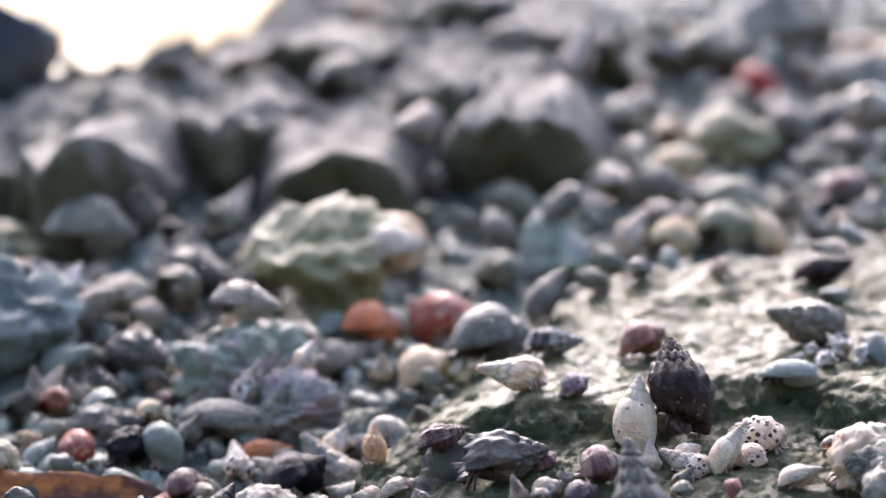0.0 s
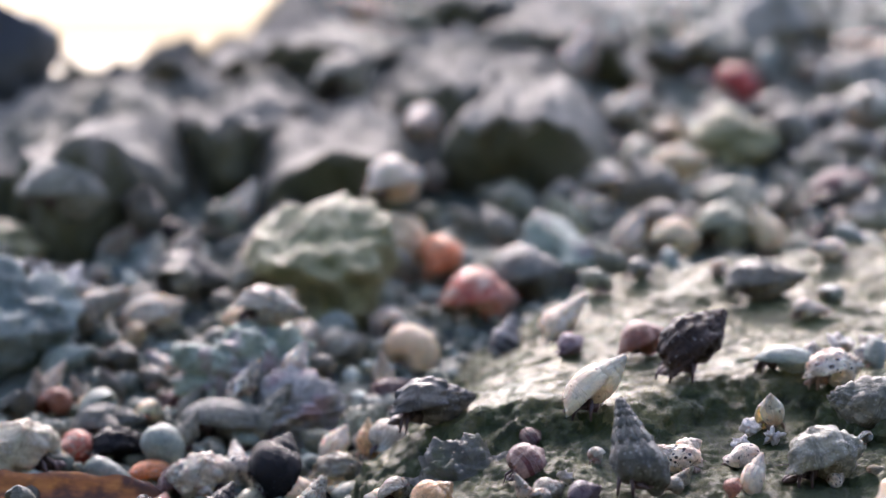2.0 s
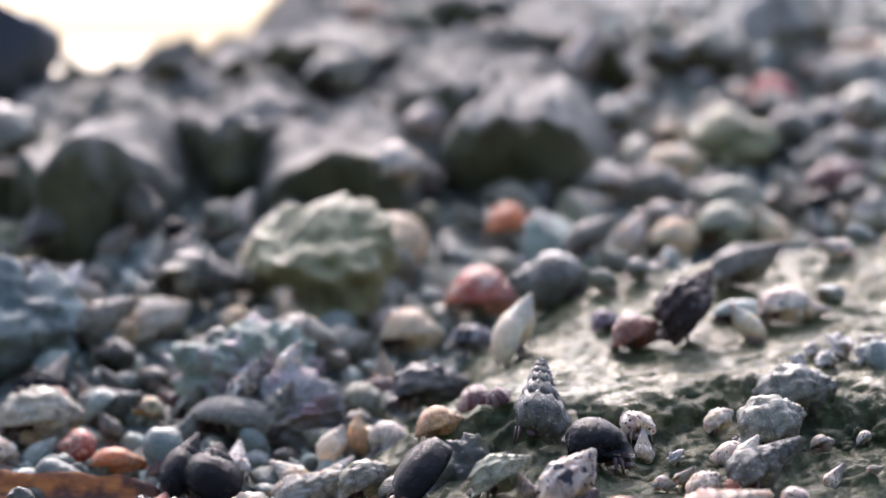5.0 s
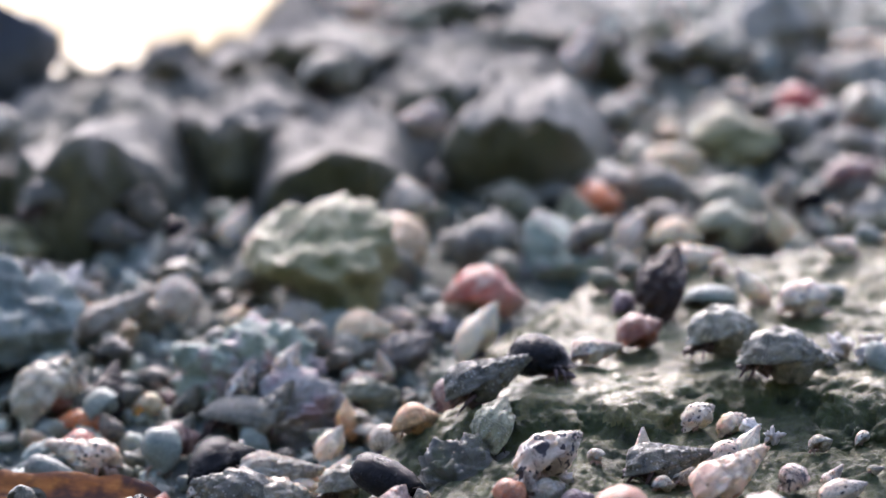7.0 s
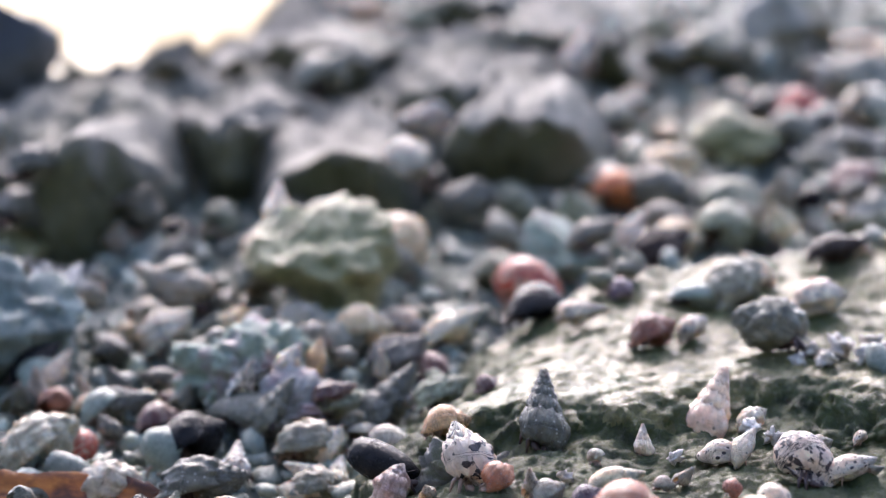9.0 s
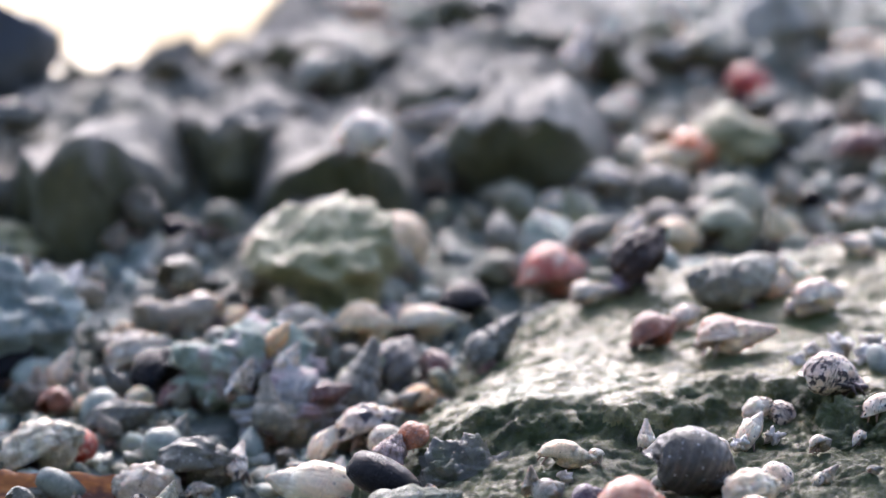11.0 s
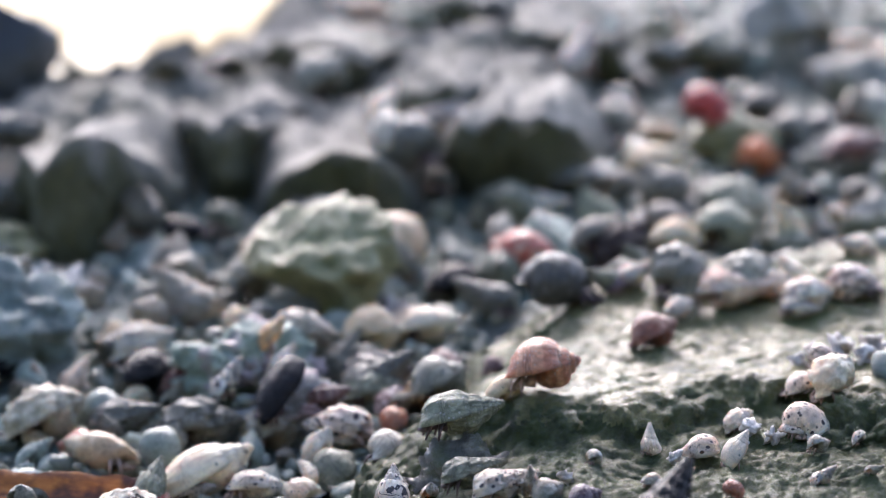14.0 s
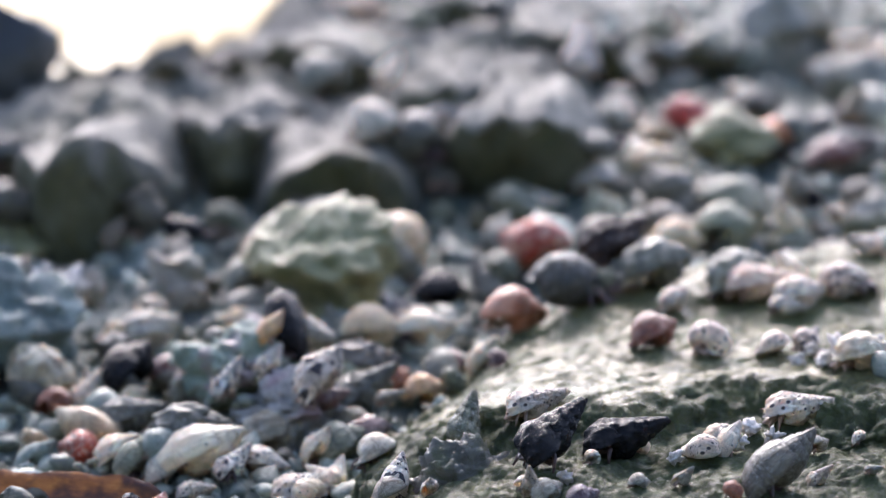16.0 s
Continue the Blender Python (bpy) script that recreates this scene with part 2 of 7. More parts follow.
GREY, CREAM, ALGA = (0.2, 0.2, 0.18), (0.55, 0.48, 0.36), (0.16, 0.18, 0.11)
SKIN = {
    "white": shell_skin("shell_white", (0.95, 0.8, 0.66), (0.8, 0.58, 0.44), (0.54, 0.47, 0.36), crust=0.15),
    "white_dots": shell_skin("shell_white_dots", (0.95, 0.83, 0.72), (0.05, 0.035, 0.035), (0.62, 0.55, 0.46), "dots", crust=0.1),
    "white_blotch": shell_skin("shell_white_blotch", (0.94, 0.86, 0.79), (0.03, 0.025, 0.035), (0.62, 0.56, 0.5), "blotches", crust=0.05),
    "flecked": shell_skin("shell_flecked", (0.9, 0.78, 0.7), (0.04, 0.025, 0.03), (0.5, 0.44, 0.38), "flecks", 0.3, 0.0),
    "blush": shell_skin("shell_blush", (0.86, 0.68, 0.57), (0.55, 0.36, 0.28), (0.62, 0.5, 0.42), "plain", 0.33, 0.15),
    "cream": shell_skin("shell_cream", (0.66, 0.56, 0.4), (0.5, 0.37, 0.22), (0.4, 0.38, 0.26), "plain", 0.35, 0.2, 0.15),
    "peach": shell_skin("shell_peach", (0.55, 0.31, 0.2), (0.42, 0.18, 0.1), (0.6, 0.47, 0.36), "bands", 0.35, 0.25, 0.6, 5.0),
    "orange": shell_skin("shell_orange", (0.62, 0.17, 0.035), (0.5, 0.3, 0.18), (0.5, 0.38, 0.26), "plain", 0.35, 0.15),
    "red_white": shell_skin("shell_red_white", (0.5, 0.075, 0.03), (0.68, 0.5, 0.4), (0.4, 0.16, 0.1), "blotches", 0.35, 0.0),
    "red": shell_skin("shell_red", (0.62, 0.06, 0.04), (0.5, 0.06, 0.04), (0.5, 0.16, 0.12), "plain", 0.4, 0.0),
    "red_brown": shell_skin("shell_red_brown", (0.34, 0.1, 0.055), (0.45, 0.2, 0.12), (0.46, 0.3, 0.22), "bands", 0.32, 0.08),
    "dark_red": shell_skin("shell_dark_red", (0.1, 0.016, 0.014), (0.3, 0.2, 0.17), (0.2, 0.13, 0.12), "bands", 0.3, 0.12),
    "black": shell_skin("shell_black", (0.005, 0.005, 0.007), (0.01, 0.01, 0.013), (0.02, 0.02, 0.024), "plain", 0.22, 0.0, 0.04),
    "black_white": shell_skin("shell_black_white", (0.018, 0.018, 0.022), (0.45, 0.45, 0.47), (0.1, 0.1, 0.1), "bands", 0.28, 0.1),
    "dark": shell_skin("shell_dark", (0.022, 0.014, 0.011), (0.045, 0.03, 0.023), (0.1, 0.08, 0.065), "bands", 0.3, 0.08),
    "brown": shell_skin("shell_brown", (0.14, 0.128, 0.094), (0.26, 0.24, 0.185), (0.3, 0.295, 0.25), "blotches", 0.4, 0.35),
    "grey": shell_skin("shell_grey", (0.205, 0.208, 0.162), (0.34, 0.335, 0.262), (0.46, 0.445, 0.36), "blotches", 0.42, 0.4),
    "grey_dark": shell_skin("shell_grey_dark", (0.1, 0.102, 0.08), (0.185, 0.185, 0.148), (0.31, 0.305, 0.25), "plain", 0.38, 0.35),
    "striped": shell_skin("shell_striped", (0.05, 0.048, 0.045), (0.22, 0.2, 0.17), (0.16, 0.15, 0.12), "flames", 0.4, 0.2, 0.9),
    "ribbed": shell_skin("shell_ribbed", (0.034, 0.033, 0.027), (0.085, 0.076, 0.06), (0.13, 0.125, 0.1), "ribs", 0.4, 0.1, 0.1, 7.0),
    "olive": shell_skin("shell_olive", (0.2, 0.215, 0.14), (0.33, 0.34, 0.24), (0.4, 0.4, 0.31), "blotches", 0.5, 0.45),
    "pale": shell_skin("shell_pale", (0.5, 0.465, 0.39), (0.36, 0.325, 0.265), (0.6, 0.56, 0.48), "plain", 0.45, 0.35),
    "crust": shell_skin("shell_crust", (0.4, 0.375, 0.29), (0.27, 0.255, 0.19), (0.52, 0.48, 0.39), "plain", 0.5, 0.4),
    "lilac": shell_skin("shell_lilac", (0.62, 0.5, 0.5), (0.4, 0.26, 0.27), (0.66, 0.42, 0.3), "plain", 0.4, 0.1),
    "apricot": shell_skin("shell_apricot", (0.72, 0.47, 0.25), (0.62, 0.36, 0.18), (0.62, 0.52, 0.38), "plain", 0.38, 0.1),
    "ivory": shell_skin("shell_ivory", (0.84, 0.75, 0.6), (0.62, 0.5, 0.36), (0.6, 0.52, 0.4), "plain", 0.4, 0.15),
    "teal": shell_skin("shell_teal", (0.21, 0.27, 0.24), (0.32, 0.36, 0.31), (0.36, 0.38, 0.31), "plain", 0.35, 0.2, 0.15),
    "purple": shell_skin("shell_purple", (0.3, 0.23, 0.27), (0.12, 0.06, 0.09), (0.5, 0.46, 0.43), "blotches", 0.4, 0.2),
}


def plain(name, colour, rough, second=None):
    m, t, b = nodes_of(name)
    n = add(t, "TexNoise", Scale=900.0, Detail=4.0)
    co = t.nodes.new("ShaderNodeTexCoord")
    t.links.new(co.outputs["Object"], n.inputs["Vector"])
    second = second or tuple(c * 0.5 for c in colour)
    t.links.new(ramp(t, n.outputs[0], [(0.35, second), (0.65, colour)]).outputs[0], b.inputs["Base Color"])
    b.inputs["Roughness"].default_value = rough
    relief(t, b, [(n.outputs[0], 0.3)], 0.0003)
    return m


LEG_MAT = plain("crab_leg", (0.1, 0.055, 0.045), 0.4, (0.035, 0.025, 0.025))
LEG_PALE = plain("crab_leg_pale", (0.45, 0.33, 0.24), 0.35, (0.16, 0.09, 0.06))
EYE_MAT = plain("crab_eye", (0.01, 0.01, 0.012), 0.1)
WOOD_MAT, wt, wb = nodes_of("rotting_leaf")
wc = wt.nodes.new("ShaderNodeTexCoord")
wm = add(wt, "Mapping")
wm.inputs["Scale"].default_value = (1.0, 4.0, 1.0)
wt.links.new(wc.outputs["Object"], wm.inputs[0])
veins = add(wt, "TexNoise", Scale=170.0, Detail=6.0, Roughness=0.65)
wt.links.new(wm.outputs[0], veins.inputs["Vector"])
rot = add(wt, "TexNoise", Scale=130.0, Detail=4.0)
wt.links.new(wc.outputs["Object"], rot.inputs["Vector"])
rotten = ramp(wt, rot.outputs[0], [(0.42, (0.16, 0.13, 0.11)), (0.56, (1, 1, 1))]).outputs[0]
wt.links.new(mixed(wt, 'MULTIPLY', 0.9, ramp(wt, veins.outputs[0], [(0.3, (0.16, 0.045, 0.01)), (0.55, (0.42, 0.14, 0.02)), (0.75, (0.6, 0.25, 0.05))]).outputs[0], rotten), wb.inputs["Base Color"])
wb.inputs["Roughness"].default_value = 0.4
relief(wt, wb, [(veins.outputs[0], 0.5)], 0.0003)
CORAL_MAT = stone("coral_white", (0.55, 0.5, 0.43), (0.74, 0.69, 0.61), (0.85, 0.81, 0.74), (0.5, 0.43, 0.34), 0.6, 0.05, 160, 0.8)

SEA_MAT, st, sb = nodes_of("sea_water")
sb.inputs["Base Color"].default_value = (0.05, 0.07, 0.08, 1)
sb.inputs["Roughness"].default_value = 0.12
sw = add(st, "TexNoise", Scale=0.8, Detail=5.0)
relief(st, sb, [(sw.outputs[0], 0.4)], 0.3)


# ---- shapes ----
def fbm(p, octaves=4, gain=0.5):
    total, amp, f = 0.0, 1.0, 1.0
    for _ in range(octaves):
        total += amp * noise.noise(p * f)
        amp, f = amp * gain, f * 2.03
    return total


def step(lo, hi, v):
    u = min(1.0, max(0.0, (v - lo) / (hi - lo)))
    return u * u * (3 - 2 * u)


def smooth(me):
    me.polygons.foreach_set("use_smooth", [True] * len(me.polygons))
    return me


def mesh_of(name, verts, faces, material=None):
    me = bpy.data.meshes.new(name)
    me.from_pydata(verts, [], faces)
    me.update()
    if material:
        me.materials.append(material)
    return smooth(me)


def part(name, me, parent, label="", m=None):
    ob = new(name, me)
    ob.parent = parent
    if m:
        ob.matrix_basis = m
    return tagged(ob, label=label)


# ---- the bank of grit ----
def bank(x, y):
    """The height of the ground: a bank that rises from the camera to a crest, then falls to the beach; an unseen rise
    is added behind the camera to block sky light.
    """
    crest = 0.36 + 0.3 * step(-0.085, -0.01, x) * step(1.2, 0.3, x) + 0.05 * math.sin(9 * x)
    z = 0.27 * max(y, -0.12) + 0.05 * (min(y, -0.12) + 0.12)
    z = max(z, -0.09)
    # added rise, out of view: keeps sky off the faces turned to the camera
    if y < -1.0:
        z += 1.4 * step(-1.0, -2.6, y)
    top = 0.27 * crest
    if y > crest:
        z = max(-0.6, top - 0.5 * (y - crest) ** 1.15)
    elif y > crest - 0.08:
        z -= 0.02 * step(crest - 0.08, crest, y) ** 2
    return z


def spaced(lo, hi, stepping, far):
    inner = list(np.arange(lo, hi + 1e-9, stepping))
    out, d, gap = [], 0.0, stepping
    while d < far:
        gap *= 1.35
        d += gap
        out.append(d)
    return [lo - d for d in reversed(out)] + inner + [hi + d for d in out]


def build_ground():
    xs, ys = spaced(-0.2, 0.2, 0.0022, 900), spaced(-0.15, 0.42, 0.0022, 1500)
    verts = []
    for y in ys:
        for x in xs:
            z = bank(x, y)
            if abs(x) < 1.2 and -0.6 < y < 1.5:
                p = Vector((x, y, 0))
                z += 0.0035 * fbm(p * 38, 3) + 0.0016 * fbm(p * 190, 2)
            elif abs(x) < 60 and abs(y) < 60:
                z += 0.06 * fbm(Vector((x, y, 3)) * 0.9, 3)
            verts.append((x, y, z))
    w = len(xs)
    faces = [(j * w + i, j * w + i + 1, (j + 1) * w + i + 1, (j + 1) * w + i) for j in range(len(ys) - 1) for i in range(w - 1)]
    return tagged(new("ground", mesh_of("ground", verts, faces, GROUND_MAT)), "bank of wet dark grit between the stones", "ground", kind="structure")


build_ground()
sea = new("water", mesh_of("water", [(-1500, 14, -0.5), (1500, 14, -0.5), (1500, 3000, -0.5), (-1500, 3000, -0.5)], [(0, 1, 2, 3)], SEA_MAT))
tagged(sea, "flat bright sea beyond the bank", "sea", kind="structure")


# ---- the wet slab ----
def slab_lip(x):
    """Where the top of the slab breaks off, towards the water."""
    lip = -0.0245 + 0.006 * step(0.005, 0.02, x) + 0.011 * step(0.046, 0.066, x) - 0.02 * step(0.078, 0.1, x)
    return lip + 0.0055 * noise.noise(Vector((x * 60, 0, 2))) + 0.002 * noise.noise(Vector((x * 150, 0, 5)))


def slab_parts(x, y):
    """The height of the slab at (x, y), how far up its broken face that lies (0 on the shelf, 1 on the top), and how far down its flank."""
    lip = slab_lip(x)
    lift = 0.03 * max(0, x - 0.03)
    upper = 0.0235 + 0.14 * (y + 0.004) + lift - 0.5 * max(0.0, 0.006 - (y - lip)) ** 2 / 0.006
    lower = 0.0146 + lift + 0.2 * (y + 0.022) + 0.0016 * noise.noise(Vector((x * 60, y * 60, 9))) + 0.05 * max(0.0, y - lip)
    split = 0.62 + 0.3 * noise.noise(Vector((x * 40, 4, 1)))
    second = lip + 0.0075 + 0.005 * noise.noise(Vector((x * 65, 8, 3)))
    up = split * step(lip - 0.004, lip + 0.003, y) + (1 - split) * step(second - 0.0035, second + 0.003, y)
    z = lower + (max(upper, lower) - lower) * up
    edge = 0.008 + 0.36 * (y - 0.005) if y > 0.005 else 0.008 + 0.14 * (y - 0.005)
    edge += 0.004 * noise.noise(Vector((0, y * 90, 3))) + 0.005 * noise.noise(Vector((3, y * 38, 1)))
    u = edge - x
    fall = 0.0 if u < -0.016 else 13.64 * (u + 0.016) ** 2 if u < 0.006 else 0.0066 + 0.6 * (u - 0.006) + 0.9 * max(0.0, u - 0.021)
    back = 0.086 + 0.2 * (x - 0.03) + 0.004 * noise.noise(Vector((x * 80, 1, 7)))
    v = y - back
    if v > -0.006:
        fall += (v + 0.006) ** 2 * 25
    return z - min(fall, 0.06), up, step(-0.006, 0.012, u)


def slab_top(x, y):
    return slab_parts(x, y)[0]


def build_slab():
    """The top is swept into low ripples, the broken face is crusted and overhangs a little."""
    xs, ys = np.arange(-0.03, 0.15, 0.0007), np.arange(-0.13, 0.14, 0.0007)
    w, n = len(xs), len(ys)
    at, ups, sides = [], [], []
    for y in ys:
        for x in xs:
            z, up, flank = slab_parts(x, y)
            at.append((x, y - 0.0018 * up * step(0.03, 0.0, y - slab_lip(x)), z))
            ups.append(up)
            sides.append(flank)
    at = np.array(at).reshape(n, w, 3)
    du, dv = np.gradient(at, axis=1), np.gradient(at, axis=0)
    normal = np.cross(du, dv)
    normal /= np.linalg.norm(normal, axis=2, keepdims=True)
    verts = []
    for (x, y, z), nn, up in zip(at.reshape(-1, 3), normal.reshape(-1, 3), ups):
        p = Vector((x, y, z))
        crags = 1 - up if up > 0.5 else 0.55 + 0.45 * step(0.0, 0.3, up)
        crags = max(crags, step(0.97, 0.7, nn[2]))
        swept = Vector((x * 0.62, y, z))
        bend = Vector((0.0, 0.004 * noise.noise(p * 70), 0.0))
        ripple = 0.5 - abs(noise.noise((swept + bend) * 170))
        h = 0.0012 * fbm(p * 45, 2) + 0.0007 * ripple * (1 - 0.6 * crags) + 0.0008 * fbm(swept * 300, 3, 0.65) - 0.0018 * max(0.0, noise.noise(p * 105 + Vector((4, 0, 0))) - 0.2)
        if crags > 0.02:
            h += crags * (0.0016 * noise.noise(p * 150) - 0.0016 * abs(noise.noise(p * 260)) + 0.0012 * fbm(p * 430, 3, 0.75))
        verts.append((x + nn[0] * h, y + nn[1] * h, z + nn[2] * h))
    faces = [(j * w + i, j * w + i + 1, (j + 1) * w + i + 1, (j + 1) * w + i) for j in range(n - 1) for i in range(w - 1)]
    rim = [i for i in range(w)] + [j * w + w - 1 for j in range(1, n)] + [(n - 1) * w + i for i in range(w - 2, -1, -1)] + [j * w for j in range(n - 2, 0, -1)]
    k = len(verts)
    verts += [(verts[i][0], verts[i][1], -0.09) for i in rim]
    r = len(rim)
    faces += [(rim[(i + 1) % r], rim[i], k + i, k + (i + 1) % r) for i in range(r)]
    faces.append(tuple(range(k, k + r)))
    me = mesh_of("slab_rock", verts, faces, SLAB_WET)
    me.materials.append(SLAB_MOSS)
    # Moss on shelf, face and flank; its dark green also paints their shade.
    mossy_shaded = [up - 0.55 * flank + 0.5 * noise.noise(Vector(v) * 140) + 0.35 * noise.noise(Vector(v) * 400) < 0.62 for v, up, flank in zip(verts, ups, sides)]
    me.polygons.foreach_set("material_index", [int(f[0] < k and mossy_shaded[f[0]]) for f in faces])
    ob = new("slab_rock", me)
    return tagged(ob, "wide wet yellow-green rock slab with a broken ledge", "rock")


build_slab()


# ---- the worn outcrop along the crest ----
# each brow: middle, half width, foot, height over the bank, length of its back, how far its ends draw back, sharpness of its ends, overhang
BROWS = (
    (-0.1000, 0.0200, 0.158, 0.034, 0.16, 0.022, 2.4, 0.022),
    (-0.1310, 0.0190, 0.182, 0.019, 0.11, 0.014, 2.0, 0.006),
    (-0.0600, 0.0200, 0.206, 0.0170, 0.13, 0.012, 2.0, 0.020),
    (-0.0275, 0.0195, 0.172, 0.0265, 0.10, 0.016, 1.8, 0.020),
    (-0.0010, 0.0160, 0.222, 0.0215, 0.16, 0.012, 2.0, 0.008),
    (0.0220, 0.0185, 0.200, 0.0230, 0.16, 0.007, 2.6, 0.026),
    (-0.0880, 0.0110, 0.262, 0.0165, 0.10, 0.010, 2.0, 0.015),
    (-0.0640, 0.0110, 0.280, 0.0120, 0.10, 0.008, 2.0, 0.015),
    (-0.0345, 0.0240, 0.284, 0.0145, 0.16, 0.014, 2.2, 0.026),
    (0.0080, 0.0170, 0.350, 0.0120, 0.16, 0.012, 2.0, 0.020),
    (0.0430, 0.0190, 0.305, 0.0150, 0.14, 0.012, 2.0, 0.022),
)


def build_outcrop():
    xs, ys = np.arange(-0.158, 0.075, 0.001), np.arange(0.14, 0.48, 0.0009)
    w, n = len(xs), len(ys)
    verts, shaded = [], []
    for y in ys:
        for x in xs:
            p = Vector((x, y, 0))
            wx = x + 0.007 * noise.noise(p * 28) + 0.003 * noise.noise(p * 75)
            wy = y + 0.009 * noise.noise(p * 26 + Vector((7, 1, 0))) + 0.0022 * noise.noise(p * 85 + Vector((2, 9, 0)))
            rise, lean, deep = 0.0, 0.0, 0.0
            for cx, half, foot, high, back, bow, sharp, over in BROWS:
                q = abs(wx - cx) / half
                if q >= 1.35:
                    continue
                u = wy - foot - bow * q * q
                if u < -0.004 or u > back:
                    continue
                arch = (max(0.0, 1 - (q / 1.3) ** sharp)) ** 0.75
                wall = step(-0.003, 0.0045, u)
                h = high * arch * wall * (1 - max(0.0, u) / back) * (1 + 0.3 * noise.noise(Vector((wx * 70, foot * 50, 0))))
                if h > rise:
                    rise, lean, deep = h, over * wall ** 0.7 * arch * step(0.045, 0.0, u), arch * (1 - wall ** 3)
            inside = step(0.19, 0.215, wy + 0.05 * max(0.0, x - 0.03)) * step(0.068, 0.045, x) * step(0.47, 0.43, y) * step(-0.155, -0.14, x)
            z = bank(x, y) - 0.006 + 0.010 * inside + rise * step(-0.158, -0.142, x) * step(0.072, 0.055, x)
            z += (0.0052 * fbm(p * 48, 3) + 0.0036 * fbm(p * 105, 2)) * inside + 0.0014 * noise.noise(Vector((x * 110, y * 110, z * 110)))
            # wall faces under the brows take the darker colour, shade painted in
            shaded.append(deep + 0.35 * noise.noise(p * 120) > 0.3)
            verts.append((x, y - lean + 0.004 * deep * noise.noise(Vector((x * 130, 3, z * 160))), z))
    faces = [(j * w + i, j * w + i + 1, (j + 1) * w + i + 1, (j + 1) * w + i) for j in range(n - 1) for i in range(w - 1)]
    rim = [i for i in range(w)] + [j * w + w - 1 for j in range(1, n)] + [(n - 1) * w + i for i in range(w - 2, -1, -1)] + [j * w for j in range(n - 2, 0, -1)]
    k, r = len(verts), len(rim)
    verts += [(verts[i][0], verts[i][1], verts[i][2] - 0.03) for i in rim]
    faces += [(rim[(i + 1) % r], rim[i], k + i, k + (i + 1) % r) for i in range(r)]
    faces.append(tuple(range(k, k + r)))
    film = [f for f in faces if f[0] < k and shaded[f[0]]]
    ob = new("rock_outcrop", mesh_of("rock_outcrop", verts, [f for f in faces if not (f[0] < k and shaded[f[0]])], ROCK_CREST))
    root = {i: i for f in film for i in f}

    def top(i):
        while root[i] != i:
            root[i] = root[root[i]]
            i = root[i]
        return i

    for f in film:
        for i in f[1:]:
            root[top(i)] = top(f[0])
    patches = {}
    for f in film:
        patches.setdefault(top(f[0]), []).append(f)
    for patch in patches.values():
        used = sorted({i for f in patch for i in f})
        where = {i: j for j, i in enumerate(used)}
        part("algae_film", mesh_of("algae_film", [verts[i] for i in used], [tuple(where[i] for i in f) for f in patch], CREST_ALGA_SHADE), ob, "olive algae in the hollows, with their shade in its colour")
    return tagged(ob, "pale grey sea-worn rock outcrop with smooth brows over dark hollows", "rock")


build_outcrop()


# ---- boulders ----
def boulder(name, at, size, turn, seed, material, label, detail=4, jag=0.32, flat=0.0, lean=0.0, brow=0.7, hollow=None, wrinkle=0.0):
    """A worn stone: at is the middle of its foot, size its width, depth and height."""
    bm = bmesh.new()
    bmesh.ops.create_icosphere(bm, subdivisions=detail, radius=1)
    off = Vector((seed * 3.7, seed * 1.3, seed * 7.1))
    for v in bm.verts:
        n = v.co.normalized()
        cut = 1.0
        for k in range(7):
            d = Vector((math.sin(seed * 5 + k * 2.4), math.cos(seed * 3 + k * 1.7), math.sin(k * 1.1 + seed) * 0.7)).normalized()
            cut = min(cut, (0.66 + 0.1 * math.sin(seed + k * 3)) / max(0.3, n.dot(d)))
        r = cut + jag * fbm(n * 1.5 + off, 3) + 0.1 * jag * fbm(n * 7 + off, 3, 0.6) - 0.16 * jag * abs(noise.noise(n * 4 + off))
        v.co = n * r
        if flat and v.co.z > flat:
            v.co.z = flat + (v.co.z - flat) * 0.25
        if wrinkle:
            q = v.co * 3.1 + off
            v.co += n * wrinkle * (0.5 - abs(noise.noise(q + Vector((0, noise.noise(q * 2), 0))))) 
            v.co += n * wrinkle * 0.4 * noise.noise(q * 3.3)
    lo, hi = [min(v.co[i] for v in bm.verts) for i in range(3)], [max(v.co[i] for v in bm.verts) for i in range(3)]
    for v in bm.verts:
        x, y, z = (((v.co[i] - lo[i]) / (hi[i] - lo[i]) - 0.5) for i in range(3))
        if z > 0:
            z *= 1 + brow * 0.9 * y
        y += brow * 0.5 * max(0.0, 0.05 - z) * step(0.3, -0.4, y)
        if hollow:
            cx, cz, rx, rz, deep = hollow
            f = 1 - ((x - cx) / rx) ** 2 - ((z - cz) / rz) ** 2 + 0.7 * noise.noise(Vector((x * 5, z * 5, seed)))
            if f > 0 and y < 0.25:
                y += deep * step(-0.1, 0.8, f) * step(0.25, -0.1, y)
        x *= 1 - brow * 0.25 * max(0.0, -z)
        v.co = Vector(((x + lean * z) * size[0], y * size[1], z * size[2]))
    me = bpy.data.meshes.new(name)
    bm.to_mesh(me)
    bm.free()
    me.materials.append(material)
    ob = new(name, smooth(me))
    ob.matrix_basis = pose(at[0], at[1], at[2] + size[2] * 0.5, 0, 0, turn * 0.4)
    return tagged(ob, label, "rock")


